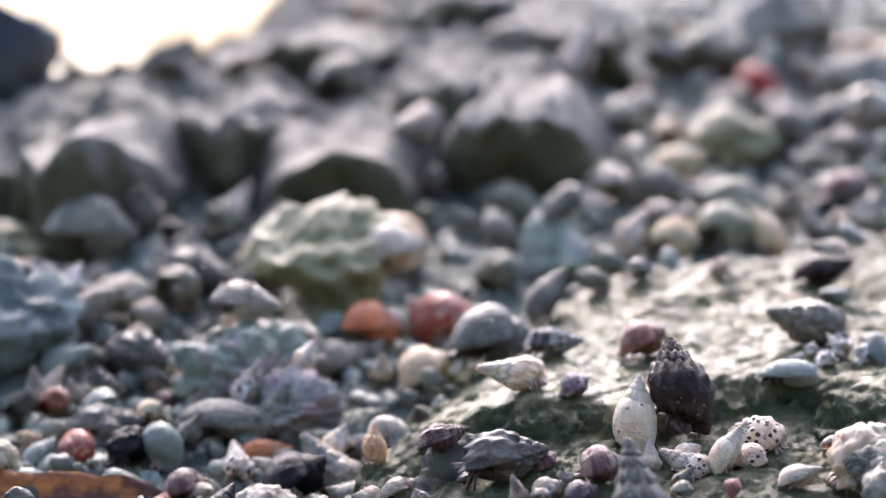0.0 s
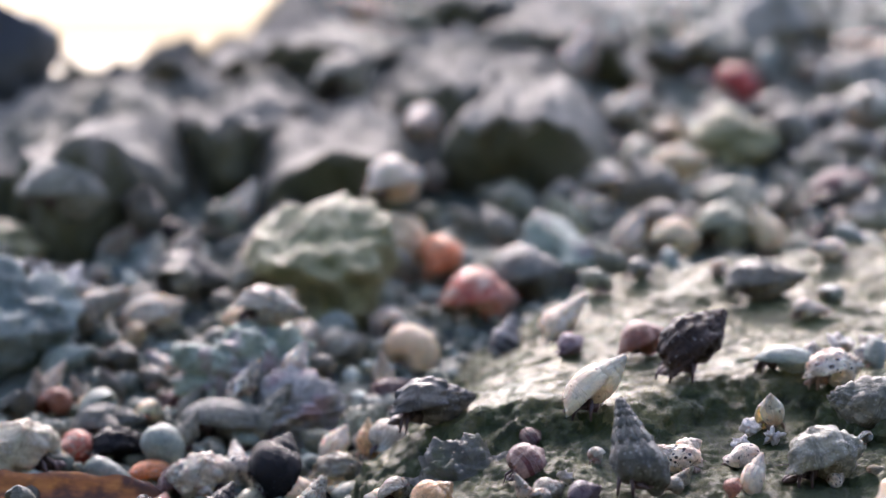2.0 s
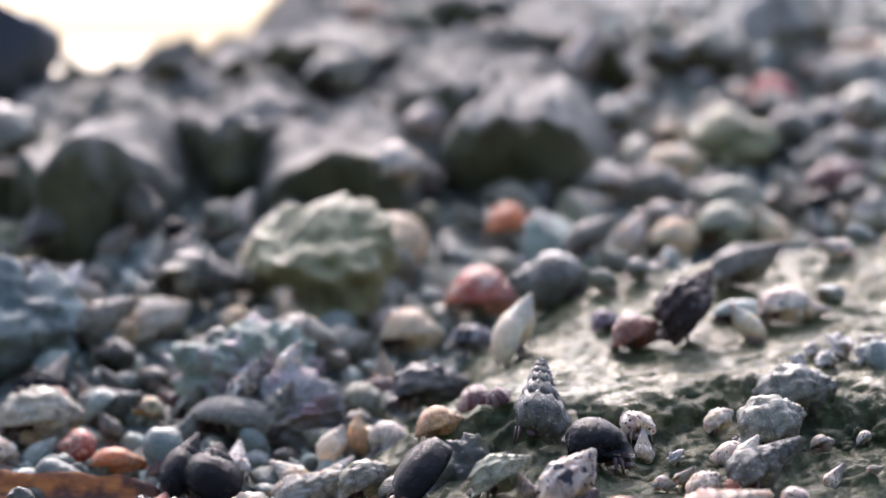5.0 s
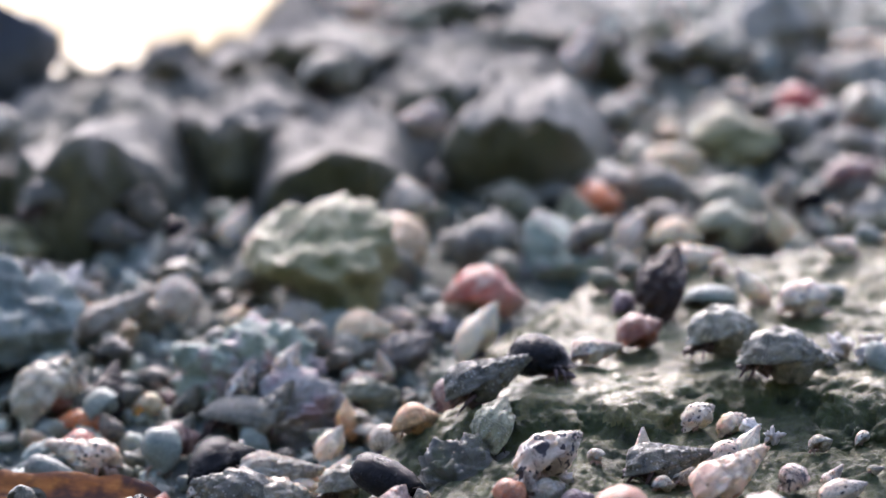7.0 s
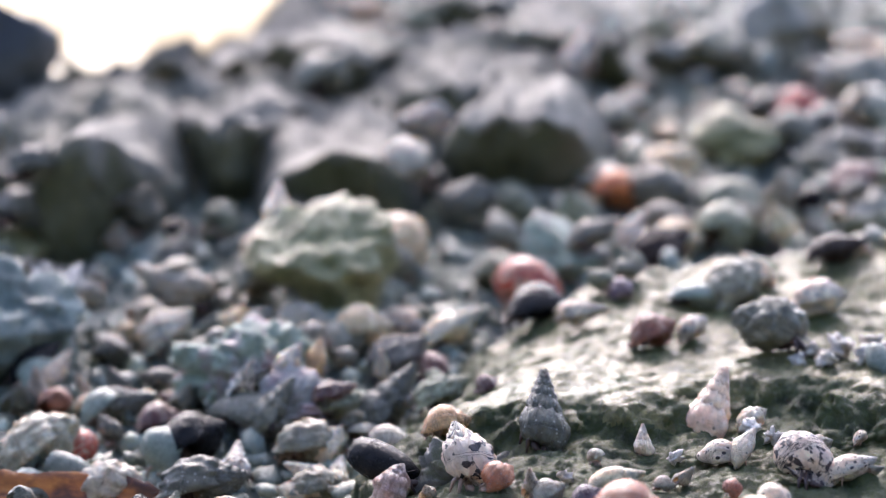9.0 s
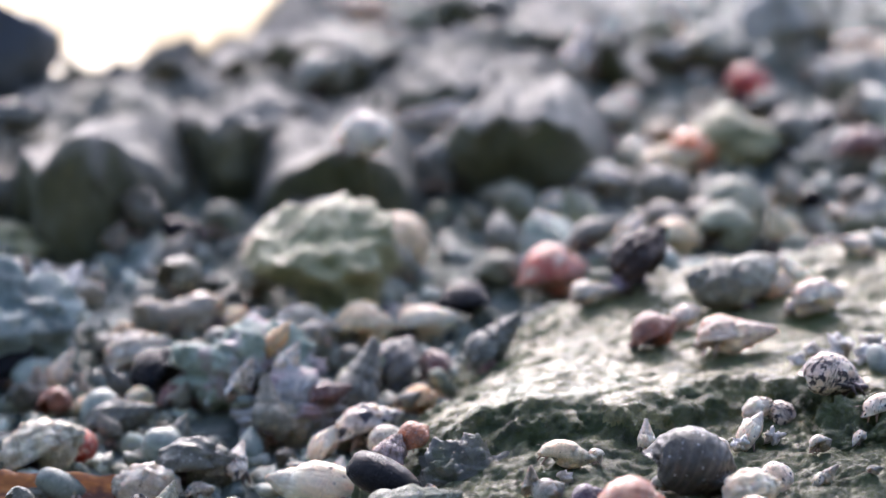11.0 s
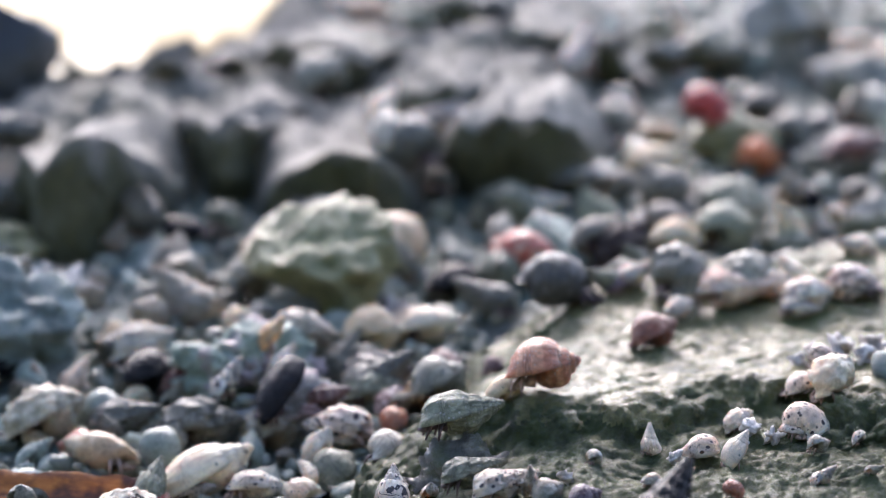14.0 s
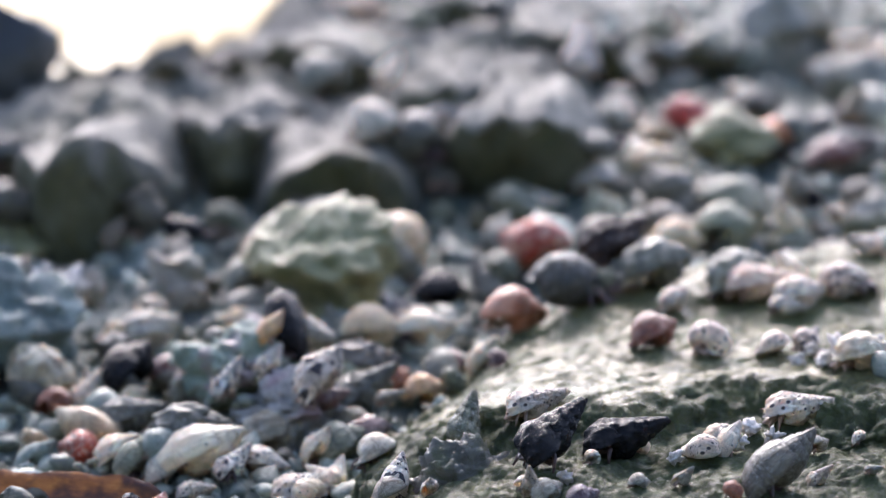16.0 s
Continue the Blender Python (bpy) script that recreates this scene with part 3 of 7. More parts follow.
def olive_block():
    """A folded block with a slanting lit face, its top heavy and its foot narrow."""
    bm = bmesh.new()
    bmesh.ops.create_icosphere(bm, subdivisions=6, radius=1)
    cuts = [(Vector(d).normalized(), r) for d, r in (((0.06, -0.55, 0.84), 0.43), ((-0.15, 0.1, 1.0), 0.8), ((-1.0, -0.2, 0.25), 0.82), ((1.0, -0.25, 0.2), 0.84), ((0.6, -1.0, -0.1), 0.86), ((-0.5, -1.0, -0.4), 0.8), ((0.1, 1.0, 0.1), 0.85), ((-0.8, 0.3, 0.9), 0.86))]
    for v in bm.verts:
        n = v.co.normalized()
        r = min([1.0] + [k / max(0.2, n.dot(d)) for d, k in cuts])
        p = n * r
        q = Vector((p.x * 1.5 + 0.4 * p.z, p.y * 1.5, p.z * 3.4)) + Vector((11, 3, 5))
        q.z += 0.5 * noise.noise(p * 2.2)
        fold = 0.5 - abs(noise.noise(q))
        r += 0.19 * fold + 0.13 * noise.noise(p * 3 + Vector((1, 8, 2))) + 0.075 * (0.4 - abs(noise.noise(p * 7))) + 0.012 * fbm(p * 15, 2)
        p = n * r
        low = step(0.1, -0.4, p.z)
        p.x = p.x * (1 - 0.5 * low) + 0.26 * low
        p.y *= 1 - 0.3 * low
        p.z += 0.1 * p.x * step(0.0, 0.5, p.z)
        v.co = Vector((p.x * 0.0198, p.y * 0.018, p.z * 0.0192))
    me = bpy.data.meshes.new("boulder")
    bm.to_mesh(me)
    bm.free()
    me.materials.append(ROCK_OLIVE)
    ob = new("boulder", smooth(me))
    ob.matrix_basis = pose(-0.0312, 0.099, 0.0415, 0, 0, 0)
    return tagged(ob, "pitted yellow-green stone with a worn pale top", "rock")


olive_block()
boulder("boulder", (-0.1440, 0.2560, 0.0610), (0.0560, 0.0480, 0.0560), 0, 23, ROCK_DARK, "dark upright stone on the crest", jag=0.12, brow=0.0)
boulder("boulder", (-0.1070, 0.0660, 0.0070), (0.0430, 0.0340, 0.0400), 15, 26, ROCK_TEAL, "blue-grey wet stone in the grit", detail=5, jag=0.25)
boulder("boulder", (-0.0460, 0.0480, 0.0045), (0.0385, 0.0340, 0.0290), 0, 29, ROCK_GREEN, "low green and pink crusted stone", detail=5, jag=0.3, brow=0.3, wrinkle=0.32)
boulder("boulder", (0.0307, 0.1350, 0.0269), (0.0298, 0.0263, 0.0249), 0, 32, ROCK_GREEN, "pale green sloping stone on the bank", jag=0.25, lean=-0.4, brow=1.0)
boulder("boulder", (0.0870, 0.2340, 0.0534), (0.0287, 0.0282, 0.0256), 0, 35, ROCK_OLIVE, "small yellow-green stone on the bank", jag=0.25, brow=1.0)
boulder("boulder", (0.0778, 0.3161, 0.0745), (0.0462, 0.0362, 0.0306), 20, 38, ROCK_GREY, "rounded grey stone with a hollow on the bank", jag=0.3, hollow=(0.0, -0.1, 0.35, 0.3, 0.5))
boulder("boulder", (0.1189, 0.3419, 0.0815), (0.0456, 0.0358, 0.0352), 60, 41, ROCK_GREY, "rounded grey stone with a hollow on the bank", jag=0.3, hollow=(0.2, -0.05, 0.3, 0.3, 0.5))
boulder("boulder", (0.1193, 0.2242, 0.0506), (0.0333, 0.0295, 0.0228), 0, 51, ROCK_GREY, "low pale grey stone on the bank", jag=0.3, brow=1.0)
boulder("boulder", (0.1206, 0.1674, 0.0362), (0.0249, 0.0221, 0.0207), 0, 52, ROCK_GREY, "low pale grey stone on the bank", jag=0.3, brow=1.0)
boulder("boulder", (0.1353, 0.2862, 0.0670), (0.0358, 0.0316, 0.0288), 0, 54, ROCK_GREY, "low pale grey stone on the bank", jag=0.3, brow=1.0)
boulder("boulder", (-0.0750, 0.1412, 0.0280), (0.0346, 0.0305, 0.0175), 0, 53, ROCK_TEAL, "low dark wet stone in the grit", jag=0.3)
boulder("boulder", (0.0085, -0.0300, -0.0120), (0.0350, 0.0270, 0.0290), 0, 56, LUMP_WET, "wet pale grey lump at the foot of the slab", detail=6, jag=0.4, wrinkle=0.34)
boulder("boulder", (0.0905, -0.0215, -0.0070), (0.0390, 0.0330, 0.0320), 0, 59, SLAB_MOSS, "green crusted lump on the slab", detail=6, jag=0.3, brow=0.0, wrinkle=0.16)
boulder("boulder", (-0.1145, 0.1599, 0.0326), (0.0431, 0.0337, 0.0170), 0, 62, ROCK_OLIVE, "low olive stone in the grit", jag=0.3)
boulder("boulder", (-0.0350, 0.0300, 0.0030), (0.0270, 0.0210, 0.0215), 0, 65, ROCK_PINK, "small pale pink-grey crusted stone in the grit", detail=5, jag=0.3, wrinkle=0.3)


# ---- pebbles and shell grit on the bank ----
def drop(x, y):
    """The place where a thing let go over (x, y) comes to rest."""
    ok, hit, normal, *_ = scene.ray_cast(DEPS, (x, y, 0.5), (0, 0, -1))
    return hit if ok else Vector((x, y, bank(x, y)))


def build_pebbles(count, lo, hi, seed, material, name, label):
    rng = random.Random(seed)
    shapes = []
    for k in range(9):
        bm = bmesh.new()
        bmesh.ops.create_icosphere(bm, subdivisions=2, radius=1)
        for v in bm.verts:
            v.co *= 1 + 0.45 * noise.noise(v.co * 1.3 + Vector((k * 9, seed, 0))) + 0.12 * noise.noise(v.co * 4 + Vector((k, 5, 0)))
        bm.verts.index_update()
        shapes.append(([v.co.copy() for v in bm.verts], [[v.index for v in f.verts] for f in bm.faces]))
        bm.free()
    verts, faces = [], []
    for _ in range(count):
        y = -0.1 + 0.52 * rng.random() ** 1.5
        x = (rng.random() * 2 - 1) * (0.165 * (y + 0.6) + 0.012)
        p = drop(x, y)
        if p.z - bank(x, y) > 0.008 or p.z - bank(x, y) > 0.004 and (rng.random() < 0.85 or slab_top(x, y) > p.z - 0.004):
            continue
        r = lo + (hi - lo) * rng.random() ** 2.5
        m = Matrix.LocRotScale(p + Vector((0, 0, r * 0.25)), Euler((rng.random() * 0.7, rng.random() * 0.7, rng.random() * 6.3)), (r, r * rng.uniform(0.6, 0.9), r * rng.uniform(0.45, 0.75)))
        vs, fs = rng.choice(shapes)
        k = len(verts)
        verts += [m @ v for v in vs]
        faces += [[i + k for i in f] for f in fs]
    return tagged(new(name, mesh_of(name, verts, faces, material)), label, "gravel", kind="stuff")


def island_tones(m):
    """Gives every loose piece of a joined mesh a tone of its own."""
    t = m.node_tree
    b = t.nodes["Principled BSDF"]
    base = b.inputs["Base Color"].links[0].from_socket
    geo = t.nodes.new("ShaderNodeNewGeometry")
    tone = ramp(t, geo.outputs["Random Per Island"], [(0.0, (0.3, 0.33, 0.3)), (0.35, (0.8, 0.8, 0.76)), (0.6, (1.05, 0.92, 0.8)), (0.8, (1.3, 1.3, 1.25)), (1.0, (1.9, 1.85, 1.75))]).outputs[0]
    t.links.new(mixed(t, 'MULTIPLY', 1.0, base, tone), b.inputs["Base Color"])


bpy.context.view_layer.update()
DEPS = bpy.context.evaluated_depsgraph_get()
island_tones(PEBBLE_MAT)
build_pebbles(6500, 0.0009, 0.0042, 4, PEBBLE_MAT, "shingle", "small wet pebbles and broken shell on the bank")


# ---- shells ----
# turns, growth, offset, half width, half height, drop, steps, sides, knobs a turn, knob height, knob rows
SHAPES = {
    "horn": (6, 1.38, 0.48, 0.53, 0.8, 3.1, 48, 16, 9, 0.2, (0.15, 1.1, -0.8)),
    "spindle": (5.5, 1.48, 0.46, 0.54, 0.98, 2.45, 44, 16, 9, 0.16, (0.4, -0.6)),
    "turban": (4.5, 1.85, 0.45, 0.6, 0.78, 1.45, 26, 12, 13, 0.06, (0.5,)),
    "knobbed": (5, 1.62, 0.45, 0.56, 0.92, 2.0, 48, 20, 11, 0.2, (1.0, 0.3, -0.4, -1.1)),
    "nerite": (3.2, 2.9, 0.28, 0.78, 1.0, 0.62, 30, 14, 0, 0.0, ()),
    "ribbed": (3.2, 2.9, 0.28, 0.78, 1.0, 0.62, 36, 108, 0, 0.0, ()),
    "crusted": (4, 1.75, 0.45, 0.58, 0.9, 1.65, 44, 26, 0, 0.0, ()),
    "worn": (5, 1.55, 0.44, 0.56, 1.25, 2.2, 44, 24, 0, 0.0, ()),
    "olive": (4.5, 1.9, 0.36, 0.52, 1.35, 1.35, 26, 12, 0, 0.0, ()),
    "cone": (5.5, 1.5, 0.46, 0.5, 1.1, 2.35, 24, 12, 0, 0.0, ()),
}


def coil(kind, skin, fine):
    turns, grow, a, b, c, fall, steps, sides, knobs, height, rows = SHAPES[kind]
    if fine and knobs:
        steps, sides = int(steps * 1.35), int(sides * 1.5)
    n = int(turns * steps)
    verts, uvs = [], []
    for i in range(n + 1):
        th = 2 * math.pi * turns * (i / n - 1)
        sc = grow ** (th / (2 * math.pi))
        for j in range(sides):
            s = 2 * math.pi * j / sides
            out = 1.0 + 0.05 * noise.noise(Vector((th * 1.3, s, len(kind)))) + 0.05 * noise.noise(Vector((th * 5, s * 3, len(kind)))) + 0.07 * max(0.0, noise.noise(Vector((th * 9, s * 4, len(kind) + 3)))) * (knobs > 0)
            for k, row in enumerate(rows):
                d = abs((s - row + math.pi) % (2 * math.pi) - math.pi)
                out += height * math.exp(-(d / (0.38 if len(rows) < 4 else 0.27)) ** 2) * max(0.0, math.cos(knobs * th + 2.1 * k)) ** 1.3
            if kind == "ribbed":
                out += 0.014 * math.cos(18 * s) + 0.012 * noise.noise(Vector((th * 14, s * 3, 1)))
            lip = 1.0 + 0.07 * max(0.0, 1 + th * 2.2)
            r, z = a + b * lip * math.cos(s) * out, -fall + c * lip * math.sin(s) * out
            verts.append(Vector((sc * r * math.cos(th), sc * r * math.sin(th), sc * z)))
            uvs.append((th / (2 * math.pi), s / (2 * math.pi)))
    faces = [(i * sides + j, i * sides + (j + 1) % sides, (i + 1) * sides + (j + 1) % sides, (i + 1) * sides + j) for i in range(n) for j in range(sides)]
    last = n * sides
    mid = sum((verts[last + j] for j in range(sides)), Vector()) / sides
    back = mid + Vector((0.05, -0.35, 0.1))
    k = len(verts)
    for inset, centre in ((0.82, mid), (0.55, back)):
        for j in range(sides):
            verts.append(centre + (verts[last + j] - mid) * inset)
            uvs.append((0.3, j / sides))
    faces += [(last + j, last + (j + 1) % sides, k + (j + 1) % sides, k + j) for j in range(sides)]
    faces += [(k + j, k + (j + 1) % sides, k + sides + (j + 1) % sides, k + sides + j) for j in range(sides)]
    faces.append(tuple(k + sides + j for j in range(sides)))
    low, high = min(v.z for v in verts), max(v.z for v in verts)
    size = high - low
    verts = [Vector((-(v.z - (low + high) / 2) / size, v.x / size, -v.y / size)) for v in verts]
    lumps = {"crusted": (0.34, 7.5), "worn": (0.12, 6.0)}.get(kind)
    if lumps:
        for v in verts:
            near = noise.voronoi(v * lumps[1] + 0.6 * noise.noise_vector(v * 5))[0]
            grow = 1 + lumps[0] * (0.55 - near[0] + 0.5 * (noise.voronoi(v * lumps[1] * 2.4)[0][1] - 0.6))
            v.y, v.z, v.x = v.y * grow, v.z * grow, v.x * (0.5 + 0.5 * grow)
    me = mesh_of("shell", verts, faces, skin)
    layer = me.uv_layers.new(name="UVMap")
    for loop in me.loops:
        u, v = uvs[loop.vertex_index]
        layer.data[loop.index].uv = (u * 1.0, v)
    return me


SHELLS = {}


def shell_mesh(kind, skin, fine):
    if (kind, skin, fine) not in SHELLS:
        SHELLS[kind, skin, fine] = coil(kind, SKIN[skin], fine)
    return SHELLS[kind, skin, fine]


# ---- hermit crabs ----
def tube(points, radii, sides=6):
    verts, faces = [], []
    for i, (p, r) in enumerate(zip(points, radii)):
        p = Vector(p)
        q = Vector(points[min(i + 1, len(points) - 1)]) - Vector(points[max(i - 1, 0)])
        turn = q.to_track_quat("Z", "Y")
        for j in range(sides):
            s = 2 * math.pi * j / sides
            verts.append(p + turn @ Vector((r * math.cos(s), r * math.sin(s), 0)))
    n = len(points)
    faces = [(i * sides + j, i * sides + (j + 1) % sides, (i + 1) * sides + (j + 1) % sides, (i + 1) * sides + j) for i in range(n - 1) for j in range(sides)]
    faces += [tuple(reversed(range(sides))), tuple((n - 1) * sides + j for j in range(sides))]
    return verts, faces


def joined(name, pieces, material):
    verts, faces = [], []
    for vs, fs in pieces:
        k = len(verts)
        verts += vs
        faces += [tuple(i + k for i in f) for f in fs]
    return mesh_of(name, verts, faces, material)


def limb_set(material):
    legs = []
    for side in (1, -1):
        for reach, spread in ((0.27, 0.24), (0.1, 0.32)):
            p = [(0.0, 0.0, 0.0), (reach * 0.45, side * spread * 0.5, 0.1), (reach * 0.8, side * spread * 0.85, 0.02), (reach, side * spread, -0.17)]
            legs.append(mesh_of("leg", *tube(p, (0.045, 0.044, 0.034, 0.012)), material))
    claws = []
    for side in (1, -1):
        arm = tube([(0, 0, 0), (0.12, side * 0.1, 0.02), (0.2, side * 0.1, -0.02)], (0.03, 0.045, 0.04))
        palm = tube([(0.18, side * 0.1, -0.02), (0.24, side * 0.09, -0.03), (0.31, side * 0.06, -0.05), (0.37, side * 0.03, -0.07)], (0.04, 0.065, 0.045, 0.008), 8)
        thumb = tube([(0.26, side * 0.05, -0.04), (0.32, side * 0.02, -0.06), (0.36, side * 0.01, -0.075)], (0.03, 0.022, 0.006))
        claws.append((joined("claw", [arm, palm], material), mesh_of("pincer", *thumb, material)))
    head = mesh_of("head", *tube([(-0.12, 0, 0.0), (0.0, 0, 0.03), (0.1, 0, 0.03), (0.17, 0, 0.01)], (0.1, 0.1, 0.075, 0.03), 8), material)
    feelers = [mesh_of("antenna", *tube([(0.12, s * 0.03, 0.04), (0.25, s * 0.09, 0.15), (0.42, s * 0.2, 0.13)], (0.01, 0.007, 0.003), 4), material) for s in (1, -1)]
    return legs, claws, head, feelers


LEG_SETS = {"dark": limb_set(LEG_MAT), "pale": limb_set(LEG_PALE)}
STALK = mesh_of("eyestalk", *tube([(0.1, 0, 0.05), (0.14, 0, 0.1), (0.165, 0, 0.13)], (0.014, 0.012, 0.013)), LEG_PALE)
BEAD = mesh_of("eye", *tube([(0.162, 0, 0.126), (0.168, 0, 0.135), (0.176, 0, 0.147), (0.18, 0, 0.154)], (0.012, 0.022, 0.02, 0.006)), EYE_MAT)
FLAT = {"nerite": 0.05, "crusted": 0.02, "ribbed": 0.05, "turban": 0.02, "knobbed": 0.03}


def hermit_crab(kind, skin, size, tilt, label, limbs="dark", full=True, roll=0.0, yaw=0.0):
    """A hermit crab in its shell; its base lies on the ground under the shell's middle, and it walks along its x axis."""
    crab = new("hermit_crab")
    crab.empty_display_size = size
    lift = FLAT.get(kind, 0.0)
    me = shell_mesh(kind, skin, full)
    turn = Euler((radians(roll), radians(tilt), radians(yaw))).to_matrix()
    co = np.empty(len(me.vertices) * 3)
    me.vertices.foreach_get("co", co)
    low = (co.reshape(-1, 3) @ np.array(turn).T)[:, 2].min()
    up = lift - low
    part("shell", me, crab, "", Matrix.Translation((0, 0, up * size)) @ turn.to_4x4() @ Matrix.Scale(size, 4))
    legs, claws, head, feelers = LEG_SETS[limbs]
    mouth = turn @ Vector((0.22, 0, -0.12)) + Vector((0, 0, up))
    mouth.z = min(max(mouth.z, 0.11), 0.15)
    where = Matrix.Translation(mouth * size) @ Matrix.Scale(size * 0.8, 4)
    part("head", head, crab, "", where)
    for me in legs:
        part("leg", me, crab, "jointed walking leg", where)
    for me, tip in claws if full else claws[:1]:
        claw = part("claw", me, crab, "small pincer claw", where)
        if full:
            part("pincer", tip, claw)
    if full:
        for s in (0.035, -0.035):
            stalk = part("eyestalk", STALK, crab, "", where @ Matrix.Translation((0, s, 0)))
            part("eye", BEAD, stalk, "black bead eye")
        for me in feelers:
            part("antenna", me, crab, "thin feeler", where)
    return tagged(crab, label, "hermit crab", "hermit crabs on the bank")


# ---- loose things by the water's edge ----
def rotten_leaf(at, length, width, turn):
    """A curled strip of rotting leaf, with a rib and a torn edge."""
    verts, faces, n, w = [], [], 28, 8
    for layer in (0.0, -0.0007):
        for i in range(n + 1):
            u = i / n
            for j in range(w + 1):
                v = j / w - 0.5
                torn = 1 - 0.25 * abs(noise.noise(Vector((u * 7, v, 2)))) - 0.5 * max(0, u - 0.85) * 4
                z = 0.0015 * math.sin(2.4 * u + 0.4) + 0.02 * v * v * length * 30 * 0.02 + 0.0006 * noise.noise(Vector((u * 12, v * 6, 0))) + 0.0008 * math.exp(-(v / 0.07) ** 2)
                verts.append(((u - 0.5) * length, v * width * torn, z + layer))
    k = (n + 1) * (w + 1)
    for i in range(n):
        for j in range(w):
            q = [i * (w + 1) + j, i * (w + 1) + j + 1, (i + 1) * (w + 1) + j + 1, (i + 1) * (w + 1) + j]
            faces += [tuple(reversed(q)), tuple(x + k for x in q)]
    rim = [j for j in range(w + 1)] + [i * (w + 1) + w for i in range(1, n + 1)] + [n * (w + 1) + j for j in range(w - 1, -1, -1)] + [i * (w + 1) for i in range(n - 1, 0, -1)]
    faces += [(rim[i], rim[(i + 1) % len(rim)], rim[(i + 1) % len(rim)] + k, rim[i] + k) for i in range(len(rim))]
    ob = new("dead_leaf", mesh_of("dead_leaf", verts, faces, WOOD_MAT))
    ob.matrix_basis = pose(*at, 72, 3, turn)
    rib = tube([((u - 0.5) * length, 0.0003 * math.sin(9 * u), 0.0015 * math.sin(2.4 * u + 0.4) + 0.0011) for u in [i / 20 for i in range(21)]], [0.0009 - 0.0006 * i / 20 for i in range(21)])
    part("midrib", mesh_of("midrib", *rib, WOOD_MAT), ob)
    return tagged(ob, "curled orange-brown rotting leaf on the grit", "leaf")


def coral(x, y, size, seed):
    p = Vector((x, y, slab_top(x, y)))
    ob = boulder("coral_fragment", (p.x, p.y, p.z - size * 0.12), (size, size * 0.85, size * 0.8), seed * 40, seed, CORAL_MAT, "knobbly white coral fragment on the wet slab", 3, 0.8)
    tagged(ob, category="coral", group="coral fragments")


def branched_coral(at, size, seed):
    """A broken tuft of coral twigs."""
    rng = random.Random(seed)
    ob = new("coral_fragment")
    ob.empty_display_size = size
    ob.matrix_basis = pose(*at)
    for i in range(15):
        a, e = rng.uniform(0, 6.28), rng.uniform(0.1, 1.4)
        d = Vector((math.cos(a) * math.cos(e), math.sin(a) * math.cos(e), math.sin(e)))
        long, bend = size * rng.uniform(0.45, 0.75), Vector((rng.uniform(-1, 1), rng.uniform(-1, 1), rng.uniform(-0.3, 1))) * size * 0.12
        points = [d * long * u + bend * u * u for u in (0, 0.3, 0.6, 0.85, 1.0)]
        part("twig", mesh_of("twig", *tube(points, [size * r for r in (0.16, 0.12, 0.1, 0.085, 0.03)], 7), CORAL_MAT), ob)
    return tagged(ob, "pale branching coral fragment on the blue-grey stone", "coral")


branched_coral((-0.0945, 0.082, 0.0350), 0.014, 8)
rotten_leaf((-0.0790, -0.007, -0.0018), 0.037, 0.0150, -3)
for i, (x, y, s) in enumerate(((0.064, -0.022, 0.0062), (0.0685, -0.026, 0.0055), (0.0875, 0.012, 0.0075), (0.0925, 0.008, 0.007), (0.0835, 0.006, 0.006), (0.0815, 0.0135, 0.0062), (0.089, 0.0195, 0.0066), (0.0955, 0.0165, 0.0072), (0.0985, 0.0105, 0.006), (0.0775, 0.0085, 0.0045), (0.0605, -0.03, 0.0045), (0.047, -0.036, 0.0042), (0.024, -0.05, 0.004))):
    coral(x, y, s, i + 70)

# Each crab that wanders, by its shell: shape, skin, length, tilt.
crab_1 = hermit_crab("turban", "red_brown", 0.0128, 26, "red-brown banded turban shell, crab resting on the wet slab", "dark")
crab_2 = hermit_crab("knobbed", "dark", 0.0217, 40, "dark brown knobbly shell, crab crossing the slab", "dark")
crab_3 = hermit_crab("cone", "ivory", 0.0186, 44, "smooth cream cone shell, crab climbing off the slab", "dark")
crab_4 = hermit_crab("spindle", "black_white", 0.0137, 9, "black and white banded whelk shell, crab crawling over grit", "dark")
crab_5 = hermit_crab("turban", "red_white", 0.0212, 22, "large red turban shell with white patches, crab among stones", "pale")
crab_6 = hermit_crab("turban", "orange", 0.0168, 4, "orange turban shell with a pale spire, crab among stones", "pale")
crab_7 = hermit_crab("turban", "cream", 0.0167, 9, "cream round turban shell, crab below the slab", "dark")
crab_8 = hermit_crab("turban", "grey_dark", 0.0219, 13, "grey-green turban shell, crab crawling up the bank", "dark")
crab_9 = hermit_crab("cone", "brown", 0.0168, 44, "brown-grey cone shell standing tip up on its crab", "dark")
crab_10 = hermit_crab("horn", "white", 0.0157, 18, "white knobbed horn shell, crab crossing the slab", "pale")
crab_11 = hermit_crab("turban", "purple", 0.0081, 26, "small purple-grey turban shell, crab on the slab", "dark")
crab_12 = hermit_crab("knobbed", "striped", 0.0192, 10, "black and white streaked knobbly shell, crab in shingle", "dark")
crab_13 = hermit_crab("cone", "dark", 0.0168, 27, "dark brown cone shell, crab beyond the slab", "dark")
crab_14 = hermit_crab("spindle", "brown", 0.0205, 27, "brown-grey ridged whelk shell, crab on the slab", "dark")
crab_15 = hermit_crab("cone", "ivory", 0.0122, 50, "smooth ivory cone shell, crab crossing the wet slab", "pale")
crab_16 = hermit_crab("horn", "pale", 0.0197, 27, "pale grey horn shell, crab in the wet shingle", "pale")
crab_17 = hermit_crab("cone", "orange", 0.0143, 4, "orange cone shell, crab beside the dead leaf", "pale")
